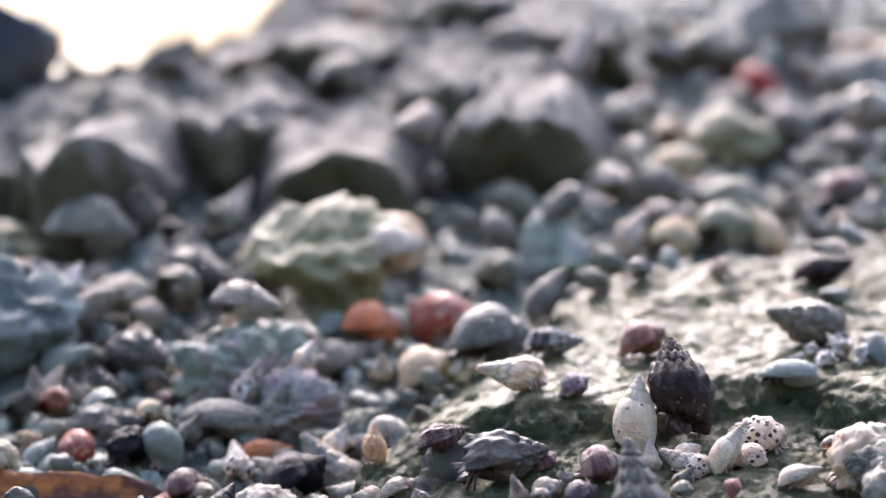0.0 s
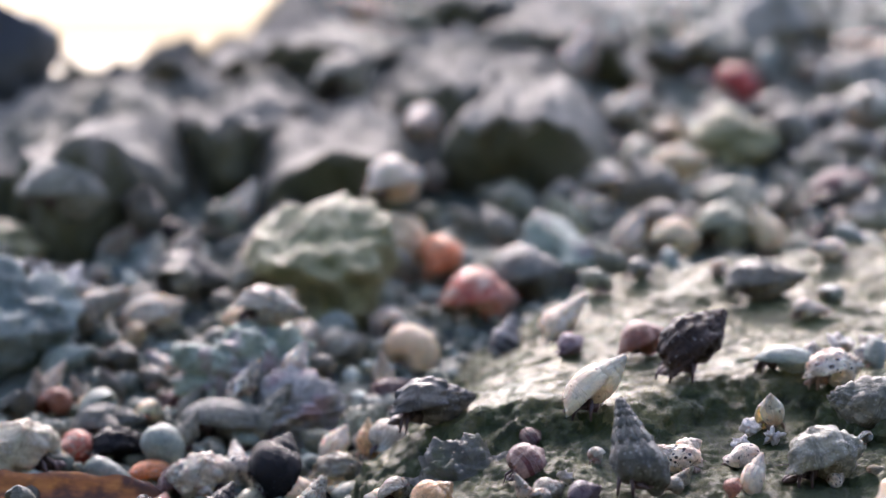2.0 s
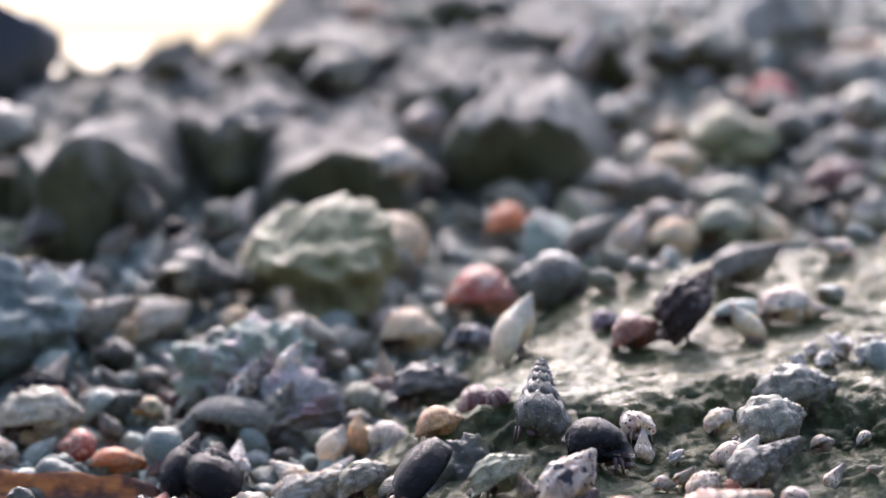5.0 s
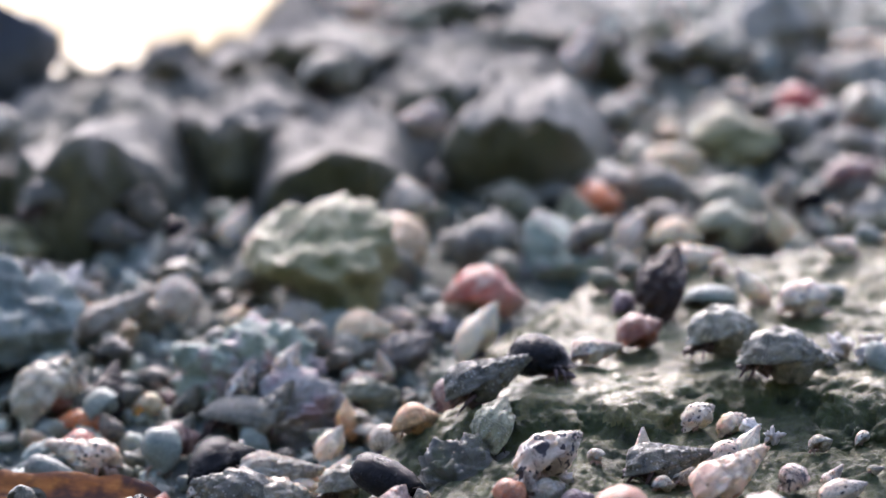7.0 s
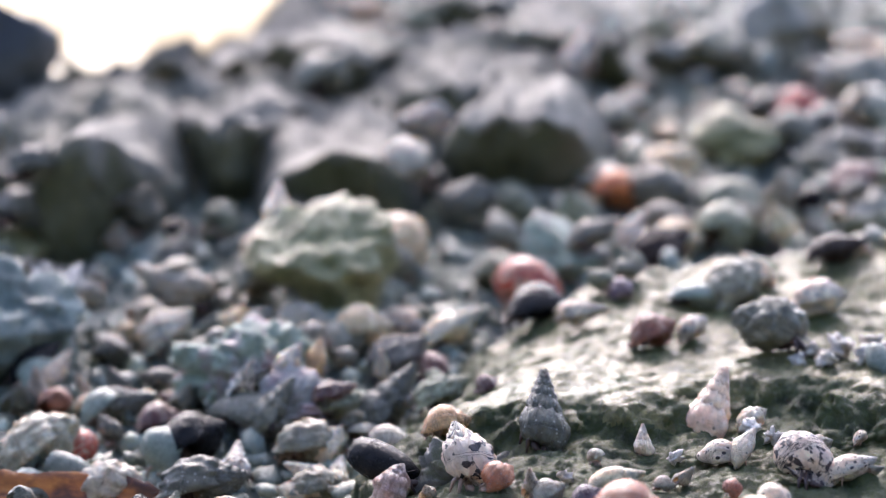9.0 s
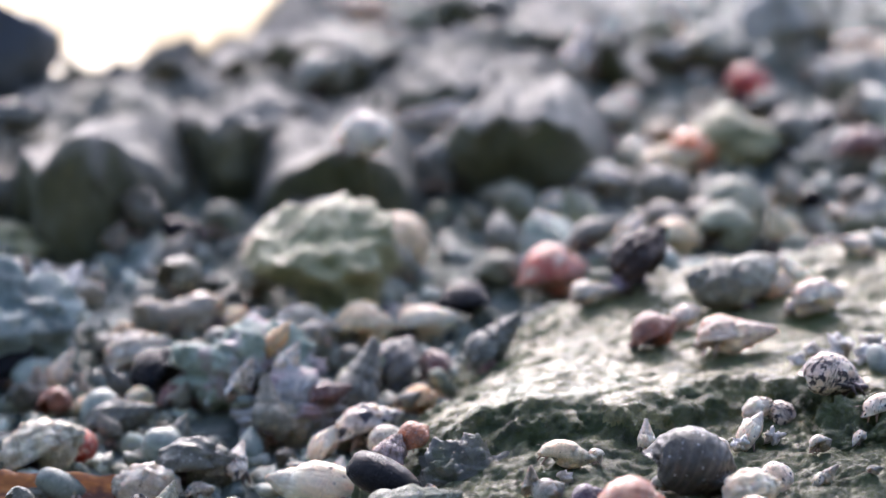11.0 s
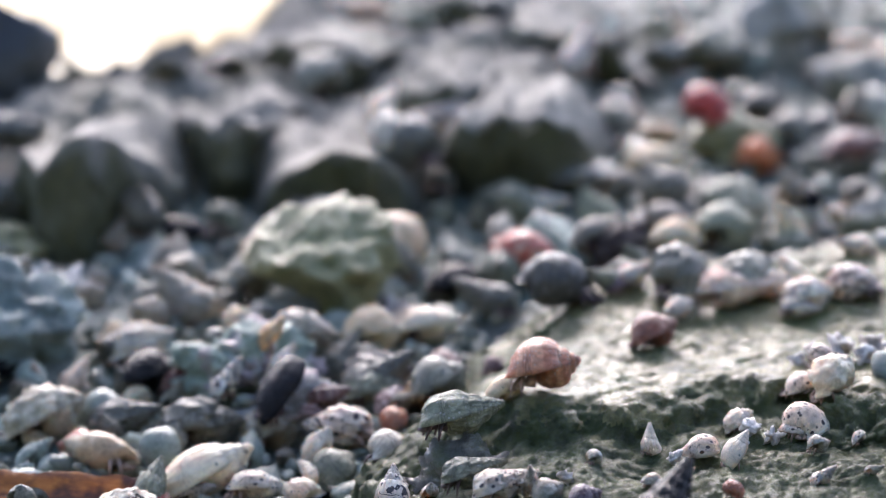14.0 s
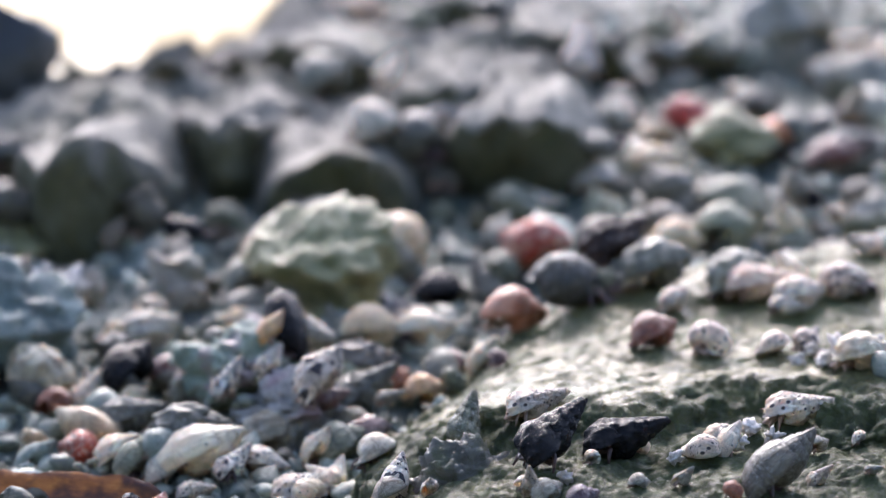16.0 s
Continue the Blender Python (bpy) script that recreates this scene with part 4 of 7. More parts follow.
crab_18 = hermit_crab("turban", "black", 0.0165, 47, "glossy black pointed shell, crab in the shingle", "dark")
crab_19 = hermit_crab("knobbed", "grey_dark", 0.0194, 13, "grey round shell, crab between the blue-grey stones", "dark")
crab_20 = hermit_crab("cone", "cream", 0.0107, 18, "small yellowish cone shell, crab in the grit", "pale")
crab_21 = hermit_crab("spindle", "grey_dark", 0.0179, 18, "dark green-grey whelk shell, crab among the grit", "dark")
crab_22 = hermit_crab("knobbed", "black", 0.0152, 13, "black knobbly shell, crab crawling over grit", "dark")
crab_23 = hermit_crab("turban", "dark_red", 0.0113, 22, "dark red turban shell with pale bands, crab beneath the ledge", "dark")
crab_24 = hermit_crab("turban", "dark_red", 0.0068, 26, "tiny dark red turban shell on the ledge", "dark")
crab_25 = hermit_crab("horn", "grey_dark", 0.0211, 62, "tall grey horn shell carried tip up over the ledge", "dark")
crab_26 = hermit_crab("horn", "white_dots", 0.0129, 18, "pale horn shell flecked with brown, crab on the slab", "pale")
crab_27 = hermit_crab("cone", "white", 0.0103, 51, "small white cone shell tip up on its crab", "pale")
crab_28 = hermit_crab("crusted", "grey", 0.0194, 20, "rough grey crusted shell, crab crossing the slab", "dark")
crab_29 = hermit_crab("crusted", "grey", 0.0179, 13, "grey crusted shell, crab crossing the slab", "dark")
crab_30 = hermit_crab("horn", "grey_dark", 0.0191, 35, "dark grey horn shell, crab climbing past the slab", "dark")
crab_31 = hermit_crab("olive", "teal", 0.0134, 0, "smooth pale teal shell lying along the slab", "dark")
crab_32 = hermit_crab("crusted", "crust", 0.0205, 20, "rough dull cream-grey crusted shell, crab at the blue-grey stones", "dark")
crab_33 = hermit_crab("olive", "teal", 0.0143, 27, "pale blue-green smooth shell, crab on the dead leaf", "pale")
crab_34 = hermit_crab("crusted", "pale", 0.0165, 9, "rough whitish crusted shell, crab in the wet shingle", "dark")
crab_35 = hermit_crab("crusted", "crust", 0.0128, 7, "small rough grey crusted shell, crab in the wet shingle", "dark")
crab_36 = hermit_crab("knobbed", "olive", 0.0156, 20, "rough olive shell, crab between the small stones", "dark")
crab_37 = hermit_crab("olive", "black", 0.0181, 51, "glossy black olive shell, crab in the shingle", "dark")
crab_38 = hermit_crab("nerite", "black", 0.0160, 9, "glossy black round shell, crab climbing off the slab", "dark")
crab_39 = hermit_crab("knobbed", "white_blotch", 0.0172, 42, "white knobbly shell with black blotches, crab in the shingle", "pale")
crab_40 = hermit_crab("horn", "blush", 0.0193, 18, "pinkish cream horn shell with few dark dots, crab on the slab", "pale")
crab_41 = hermit_crab("nerite", "flecked", 0.0151, 29, "round shell flecked dark on pale, crab climbing the slab", "dark")
crab_42 = hermit_crab("ribbed", "ribbed", 0.0225, 14, "large dark ribbed round shell, crab striding over the slab", "dark", yaw=24)
crab_43 = hermit_crab("cone", "cream", 0.0126, 18, "pale green-white cone shell, crab beneath the ledge", "pale")
crab_44 = hermit_crab("worn", "ivory", 0.0240, 27, "large worn ivory whelk shell, crab in the shingle", "pale")
crab_45 = hermit_crab("knobbed", "grey_dark", 0.0209, 13, "dark grey rough shell, crab in the wet shingle", "dark")
crab_46 = hermit_crab("turban", "orange", 0.0095, 26, "small orange turban shell, crab in the shingle", "pale")
crab_47 = hermit_crab("turban", "apricot", 0.0112, 20, "apricot turban shell, crab in the shingle", "pale")
crab_48 = hermit_crab("cone", "apricot", 0.0105, 64, "small apricot cone shell tip up in the grit", "pale")
crab_49 = hermit_crab("turban", "peach", 0.0167, 4, "peach ribbed turban shell, crab climbing off the slab", "pale")
crab_50 = hermit_crab("spindle", "olive", 0.0190, 18, "grey-green whelk shell, crab in the shingle", "dark")
crab_51 = hermit_crab("turban", "olive", 0.0141, 31, "olive speckled turban shell, crab in the shingle", "dark")
crab_52 = hermit_crab("worn", "cream", 0.0182, 13, "cream worn whelk shell, crab beside the dead leaf", "pale")
crab_53 = hermit_crab("crusted", "ivory", 0.0135, 13, "ivory crusted shell, crab climbing the slab", "pale")
crab_54 = hermit_crab("cone", "white_dots", 0.0100, 18, "small white cone shell with dark dots, crab on the slab", "pale")
crab_55 = hermit_crab("horn", "white_dots", 0.0161, 13, "white horn shell with brown flecks on the slab", "pale")
crab_56 = hermit_crab("horn", "black", 0.0207, 51, "black knobbed horn shell, crab crossing below the ledge", "dark")
crab_57 = hermit_crab("horn", "black", 0.0194, 22, "black ridged horn shell, crab beneath the ledge", "dark")
crab_58 = hermit_crab("horn", "white_dots", 0.0151, 20, "white horn shell with dark dots, crab by the ledge", "pale")
crab_59 = hermit_crab("turban", "white_dots", 0.0119, 32, "small dotted white turban shell on the slab", "pale")
crab_60 = hermit_crab("cone", "brown", 0.0208, 35, "long brown cone shell, crab on the lower slab", "dark")
crab_61 = hermit_crab("horn", "white_dots", 0.0163, 18, "white horn shell with dark specks, crab in shingle", "pale")
crab_62 = hermit_crab("cone", "white_dots", 0.0144, 0, "small cone shell checked with black dots, crab in shingle", "pale")
crab_63 = hermit_crab("cone", "white_blotch", 0.0126, 64, "small black and white checked cone shell tip up", "pale")
crab_64 = hermit_crab("knobbed", "white", 0.0123, 38, "small white shell, crab by the dead leaf", "pale")
crab_65 = hermit_crab("horn", "olive", 0.0143, 18, "olive horn shell with dark specks, crab by the ledge", "dark")
crab_66 = hermit_crab("olive", "grey_dark", 0.0217, -4, "smooth grey turban shell, crab on the blue-grey stones", "dark")
crab_67 = hermit_crab("turban", "red", 0.0179, 32, "bright red turban shell, crab up on the bank", "dark")
crab_68 = hermit_crab("horn", "white", 0.0078, 64, "tiny white spiky shell on the lower slab", "pale")
crab_69 = hermit_crab("nerite", "white_dots", 0.0087, 18, "tiny white dotted round shell climbing the slab", "pale")
crab_70 = hermit_crab("turban", "flecked", 0.0085, 26, "tiny dark-dotted shell on the slab", "pale")
crab_71 = hermit_crab("horn", "pale", 0.0238, 27, "long pale grey horn shell, crab on the blue-grey stones", "dark")
crab_72 = hermit_crab("spindle", "grey_dark", 0.0239, -4, "large grey turban shell, crab between the stones", "dark")
crab_73 = hermit_crab("spindle", "pale", 0.0179, -4, "pale grey whelk shell by the yellow stone", "dark")
crab_74 = hermit_crab("knobbed", "pale", 0.0192, 20, "cream-grey shell, crab on the blue-grey stones", "pale")
crab_75 = hermit_crab("turban", "grey", 0.0247, 26, "blue-grey turban shell, crab on the blue-grey stones", "dark")
crab_76 = hermit_crab("cone", "dark_red", 0.0206, 18, "dark red-brown cone shell, crab up on the bank", "dark")
crab_77 = hermit_crab("turban", "pale", 0.0187, 26, "pale grey turban shell by the ridged stone", "dark")
crab_78 = hermit_crab("horn", "white", 0.0148, 51, "white horn shell tip up on the crest stones", "pale")
crab_79 = hermit_crab("olive", "grey_dark", 0.0171, 9, "dark grey shell, crab by the big stone", "dark")
crab_80 = hermit_crab("cone", "dark", 0.0186, 18, "dark shell on the crest of the bank", "dark")
crab_81 = hermit_crab("nerite", "pale", 0.0105, 26, "round white shell, crab in the wet shingle", "pale")
crab_82 = hermit_crab("turban", "grey", 0.0154, 26, "grey turban shell among the slab-side shingle", "dark")
crab_83 = hermit_crab("horn", "grey", 0.0161, 58, "grey-green horn shell tip up in the shingle", "dark")
crab_84 = hermit_crab("spindle", "dark_red", 0.0114, 18, "dark red whelk shell in the wet shingle", "dark")
crab_85 = hermit_crab("crusted", "white_dots", 0.0089, 38, "tiny spiky white shell with an orange crab on the slab", "pale")
crab_86 = hermit_crab("cone", "white_dots", 0.0122, 18, "white dotted cone shell, crab at the slab edge", "pale")
crab_87 = hermit_crab("crusted", "white_dots", 0.0132, 13, "crusted white shell with brown specks on the slab", "pale")
crab_88 = hermit_crab("crusted", "ivory", 0.0179, 38, "large crusted ivory shell at the slab edge", "pale")
crab_89 = hermit_crab("turban", "purple", 0.0080, 26, "small purple and white shell in the shingle", "pale")
crab_90 = hermit_crab("turban", "pale", 0.0079, 26, "small pale round shell at the slab foot", "pale")
crab_91 = hermit_crab("crusted", "white", 0.0078, 38, "tiny white crusted shell on the lower slab", "pale")
crab_92 = hermit_crab("knobbed", "olive", 0.0151, 27, "olive knobbly shell, crab climbing past the slab", "dark")
crab_93 = hermit_crab("cone", "black", 0.0170, 51, "glossy black shell tip up among the stones", "dark")
crab_94 = hermit_crab("horn", "white_dots", 0.0176, 18, "cream horn shell with dark dots by the dead leaf", "pale")
crab_95 = hermit_crab("horn", "white", 0.0116, 51, "small white horn shell between the stones", "pale")
crab_96 = hermit_crab("cone", "olive", 0.0148, 62, "olive cone shell tip up in the shingle", "dark")
crab_97 = hermit_crab("crusted", "lilac", 0.0108, 62, "pinkish crusted shell standing up in the shingle", "pale")
crab_98 = hermit_crab("turban", "dark_red", 0.0117, 13, "dark red knobbed shell in the shingle", "dark")
crab_99 = hermit_crab("crusted", "crust", 0.0165, 13, "rough dull crusted shell in the shingle", "pale")

# ---- the rest of the crowd: crabs that only shuffle about their place ----
CROWD = []


def crowd(count, seed):
    rng = random.Random(seed)
    looks = [("knobbed", "grey"), ("turban", "grey_dark"), ("spindle", "grey"), ("knobbed", "olive"), ("cone", "grey_dark"), ("cone", "brown"), ("horn", "pale"), ("horn", "grey"), ("nerite", "grey"),
             ("olive", "grey"), ("horn", "olive"), ("spindle", "white_dots"), ("knobbed", "pale"), ("olive", "cream"), ("olive", "cream"), ("turban", "brown"), ("horn", "white"), ("cone", "teal"), ("olive", "black"), ("knobbed", "olive"), ("horn", "white_dots"), ("knobbed", "grey_dark"), ("turban", "red_brown"), ("knobbed", "brown"), ("horn", "brown"), ("turban", "cream"), ("turban", "dark_red"), ("spindle", "grey"), ("cone", "teal"), ("knobbed", "grey_dark"), ("cone", "orange"), ("turban", "red_white"), ("knobbed", "pale"), ("olive", "olive"), ("cone", "peach"), ("horn", "white_blotch"), ("nerite", "teal")]
    bright = [("knobbed", "pale"), ("horn", "white"), ("olive", "teal"), ("nerite", "pale"), ("horn", "pale"), ("cone", "cream"), ("knobbed", "white")]
    words = {"turban": "turban", "spindle": "whelk", "knobbed": "knobbly", "cone": "cone", "horn": "horn", "nerite": "nerite", "olive": "olive"}
    placed, spots = [], []
    while len(spots) < count:
        y = -0.045 + 0.4 * rng.random() ** 1.35
        x = (rng.random() * 2 - 1) * (0.16 * (y + 0.6) + 0.006)
        if -0.015 < x < 0.05 and -0.02 < y < 0.12 and rng.random() < 0.75 or x < 0.02 and y > 0.13 and rng.random() < (0.6 if x > -0.03 else 0.75) or x < -0.045 and y > 0.085 and rng.random() < 0.4 or x < -0.03 and y > 0.255 or 0.07 < x < 0.115 and 0.19 < y < 0.3 and rng.random() < 0.8 or slab_top(x, y) > bank(x, y) + 0.004 and x > 0.0 and y < 0.11:
            continue
        if -0.002 < x < 0.044 and 0.055 < y < 0.15 and rng.random() < 0.75 or any((x - px) ** 2 + (y - py) ** 2 < (0.0078 + 0.008 * y) ** 2 for px, py in placed):
            continue
        p = drop(x, y)
        if p.z - bank(x, y) > 0.012:
            continue
        placed.append((x, y))
        spots.append((x, y, p))
    spots = [s for k, s in enumerate(spots) if k not in (28, 37, 56, 67, 111, 129, 147, 168, 171, 176, 198, 209, 216)]
    for x, y, p in spots:
        kind, skin = rng.choice(bright if (x > 0.04 and y > 0.14 and rng.random() < 0.2) or (-0.035 < x < 0.006 and y < 0.07 and rng.random() < 0.6) else looks)
        if skin in ("orange", "peach", "red_white") and y > 0.04:
            skin = "grey"
        if skin in ("red_brown", "dark_red", "blush", "red", "purple") and y > 0.1:
            skin = "olive"
        size = rng.uniform(0.008, 0.0165) + (0.008 * rng.random() if y > 0.13 else 0.0) if y > 0.06 else rng.uniform(0.0075, 0.0125)
        tilt = rng.choice((5, 15, 25, 40, 60))
        crab = hermit_crab(kind, skin, size, tilt, f"{skin.replace('_', ' ')} {words[kind]} shell with a hermit crab under it", rng.choice(("dark", "pale")), full=False, roll=rng.uniform(-25, 25))
        CROWD.append((crab, p, rng.uniform(0, 360), rng.random()))


crowd(245, 12)


def slab_small(count, seed):
    """Tiny shells on the lower shelf of the slab and along its foot."""
    rng = random.Random(seed)
    placed, spots = [], []
    while len(placed) < count:
        x, y = rng.uniform(-0.005, 0.1), rng.uniform(-0.062, -0.01)
        if y > -0.036 and x < 0.05 or any((x - a) ** 2 + (y - b) ** 2 < 0.0045 ** 2 for a, b in placed):
            continue
        placed.append((x, y))
        spots.append(drop(x, y))
    for p in spots:
        kind, skin = rng.choice((("horn", "white"), ("turban", "white_dots"), ("horn", "white_dots"), ("turban", "pale"), ("cone", "cream"), ("knobbed", "olive"), ("turban", "purple"), ("horn", "pale"), ("turban", "red_brown"), ("nerite", "white_dots")))
        crab = hermit_crab(kind, skin, rng.uniform(0.0042, 0.0085), rng.choice((0, 20, 45, 65)), f"tiny {skin.replace('_', ' ')} shell with a crab on the slab", "pale", full=False, roll=rng.uniform(-30, 30))
        CROWD.append((crab, p, rng.uniform(0, 360), rng.random()))


slab_small(15, 21)


def slab_rim(count, seed):
    """Shells gathered along the far edge of the slab and at its seaward end."""
    rng = random.Random(seed)
    placed = []
    while len(placed) < count:
        x, y = rng.uniform(0.03, 0.125), rng.uniform(0.0, 0.105)
        if y < 0.07 + 0.2 * (x - 0.03) and x < 0.086 or any((x - a) ** 2 + (y - b) ** 2 < 0.0095 ** 2 for a, b in placed):
            continue
        placed.append((x, y))
        p = drop(x, y)
        kind, skin = rng.choice((("knobbed", "olive"), ("turban", "pale"), ("cone", "cream"), ("knobbed", "grey"), ("horn", "white_dots"), ("turban", "brown"), ("olive", "teal"), ("knobbed", "cream"), ("cone", "grey_dark")))
        crab = hermit_crab(kind, skin, rng.uniform(0.0075, 0.0125), rng.choice((0, 15, 30, 50)), f"{skin.replace('_', ' ')} shell with a crab at the rim of the slab", "pale", full=False, roll=rng.uniform(-30, 30))
        CROWD.append((crab, p - Vector((0, 0, 0.0005)), rng.uniform(0, 360), rng.random()))


slab_rim(17, 33)


def motions():
    def rows(*keys):
        return [(t, pose(x, y, z, 0, p, h)) for t, x, y, z, h, p in keys]

    # seconds, place, heading, rocking
    walk(crab_1, rows((0, 0.0443, 0.0212, 0.0274, 189, 0), (1.5, 0.0443, 0.0212, 0.0274, 189, 0), (2.5, 0.0440, 0.0211, 0.0274, 184, -4), (3.5, 0.0421, 0.0234, 0.0277, 186, -2), (4.2, 0.0426, 0.0247, 0.0279, 189, 0), (6.3, 0.0432, 0.0329, 0.0287, 189, 0), (7, 0.0438, 0.0272, 0.0284, 189, 0), (7.5, 0.0453, 0.0303, 0.0286, 189, 0), (8, 0.0462, 0.0297, 0.0284, 189, 0), (9, 0.0472, 0.0297, 0.0284, 189, 0), (11.3, 0.0474, 0.0298, 0.0284, 189, 0), (16, 0.0474, 0.0298, 0.0284, 189, 0)))
    walk(crab_2, rows((0, 0.0476, -0.0176, 0.0190, 288, 27), (0.5, 0.0512, -0.0159, 0.0188, 224, 18), (1, 0.0513, -0.0120, 0.0203, 199, -7), (1.5, 0.0521, -0.0075, 0.0216, 196, -13), (2, 0.0540, 0.0024, 0.0248, 204, 0), (2.5, 0.0568, 0.0167, 0.0266, 206, 3), (3, 0.0574, 0.0219, 0.0276, 199, -7), (3.5, 0.0586, 0.0238, 0.0281, 198, -10), (4.2, 0.0582, 0.0260, 0.0288, 199, -7), (6.3, 0.0515, 0.0502, 0.0325, 252, 27), (7, 0.0532, 0.0557, 0.0335, 224, 18), (8, 0.0531, 0.0664, 0.0367, 194, -17), (9, 0.0557, 0.1304, 0.0355, 199, -7), (11.3, 0.0477, 0.0733, 0.0382, 209, 6), (13, 0.0470, 0.1355, 0.0368, 204, 0), (16, 0.0404, 0.0853, 0.0409, 199, -7)))
    walk(crab_3, rows((0, 0.0410, -0.0217, 0.0139, 243, 28), (0.5, 0.0443, -0.0230, 0.0140, 212, 25), (1, 0.0413, -0.0216, 0.0138, 185, 0), (1.5, 0.0350, -0.0198, 0.0154, 180, -13), (2, 0.0321, -0.0165, 0.0190, 185, 0), (2.5, 0.0308, -0.0108, 0.0214, 189, 8), (3, 0.0298, -0.0061, 0.0226, 189, 8), (3.5, 0.0280, 0.0070, 0.0249, 191, 12), (4.2, 0.0234, 0.0186, 0.0262, 194, 16), (6.3, 0.0133, 0.0601, 0.0238, 212, 25), (7, 0.0101, 0.0601, 0.0221, 194, 16), (7.5, 0.0056, 0.0667, 0.0205, 189, 8), (8, 0.0035, 0.0669, 0.0197, 185, 0), (9, 0.0007, 0.0811, 0.0210, 181, -9), (11.3, -0.0076, 0.0887, 0.0231, 173, -35), (12.5, -0.0076, 0.0854, 0.0222, 173, -35), (13.5, -0.0073, 0.0864, 0.0225, 174, -31), (14.5, -0.0069, 0.0870, 0.0227, 173, -35), (16, -0.0082, 0.0822, 0.0224, 173, -35)))
    walk(crab_4, rows((0, 0.0246, 0.0230, 0.0270, 174, -4), (0.5, 0.0228, 0.0367, 0.0275, 175, 0), (1.5, 0.0188, 0.0624, 0.0262, 194, 42), (2, 0.0169, 0.0626, 0.0254, 223, 53), (2.5, 0.0134, 0.0905, 0.0247, 298, 55), (2.75, 0.0132, 0.0651, 0.0246, 243, 45), (3, 0.0134, 0.0573, 0.0233, 189, 35), (3.5, 0.0127, 0.0578, 0.0230, 175, 0), (4.2, 0.0115, 0.0595, 0.0228, 175, 0), (6.3, 0.0017, 0.0897, 0.0231, 172, -9), (7, 0.0003, 0.0897, 0.0232, 172, -9), (8, -0.0060, 0.0898, 0.0237, 172, -9), (9, -0.0096, 0.0909, 0.0237, 172, -9), (11.3, -0.0124, 0.0938, 0.0262, 172, -9), (16, -0.0140, 0.1024, 0.0276, 172, -9)))
    walk(crab_5, rows((0, -0.0018, 0.0890, 0.0223, 315, 7), (0.5, 0.0016, 0.0918, 0.0249, 267, 10), (1, 0.0043, 0.0936, 0.0260, 204, 0), (1.5, 0.0075, 0.1007, 0.0278, 187, -17), (2.5, 0.0063, 0.1000, 0.0273, 185, -20), (4.2, 0.0074, 0.0998, 0.0273, 185, -20), (6.3, 0.0088, 0.1049, 0.0291, 169, -24), (7, 0.0082, 0.1019, 0.0280, 169, -24), (8, 0.0154, 0.1111, 0.0289, 190, -13), (8.5, 0.0179, 0.1103, 0.0291, 228, -1), (9, 0.0203, 0.1092, 0.0298, 267, 10), (10.15, 0.0241, 0.1138, 0.0312, 228, -1), (11.3, 0.0280, 0.1185, 0.0326, 190, -13), (11.9, 0.0306, 0.1247, 0.0329, 243, -2), (12.5, 0.0326, 0.1228, 0.0411, 296, 9), (13.5, 0.0204, 0.1258, 0.0349, 327, 4), (14.5, 0.0189, 0.1296, 0.0363, 296, 9), (16, 0.0237, 0.1296, 0.0383, 336, 0)))
    walk(crab_6, rows((0, -0.0183, 0.0817, 0.0229, 188, -4), (0.5, -0.0151, 0.0852, 0.0230, 191, 0), (1, -0.0097, 0.0940, 0.0253, 199, 9), (1.5, -0.0013, 0.1204, 0.0313, 219, 21), (2.5, 0.0023, 0.1417, 0.0394, 219, 21), (3.5, 0.0137, 0.1698, 0.0431, 195, 4), (4.2, 0.0104, 0.1527, 0.0420, 195, 4), (6.3, 0.0404, 0.1736, 0.0460, 195, 4), (7, 0.0426, 0.1784, 0.0475, 191, 0), (8, 0.0440, 0.1795, 0.0493, 188, -4), (9, 0.0482, 0.1849, 0.0510, 188, -4), (11.3, 0.0751, 0.2188, 0.0612, 188, -4), (13.5, 0.0905, 0.2240, 0.0584, 188, -4), (16, 0.0996, 0.2376, 0.0640, 188, -4)))
    walk(crab_7, rows((0, -0.0032, 0.0560, 0.0152, 199, 17), (0.5, -0.0029, 0.0632, 0.0155, 210, 20), (1.5, -0.0059, 0.0714, 0.0192, 265, 23), (2.5, -0.0096, 0.0738, 0.0190, 265, 23), (3.5, -0.0071, 0.0762, 0.0198, 199, 17), (4.2, -0.0078, 0.0779, 0.0205, 178, -4), (6.3, -0.0094, 0.0819, 0.0224, 176, -7), (7, -0.0194, 0.0773, 0.0214, 184, 4), (8, -0.0184, 0.0770, 0.0215, 181, 0), (9, -0.0198, 0.0794, 0.0226, 181, 0), (11.3, -0.0196, 0.0801, 0.0232, 178, -4), (12.5, -0.0175, 0.0831, 0.0231, 178, -4), (14.5, -0.0174, 0.0783, 0.0220, 178, -4), (16, -0.0181, 0.0797, 0.0226, 178, -4)))
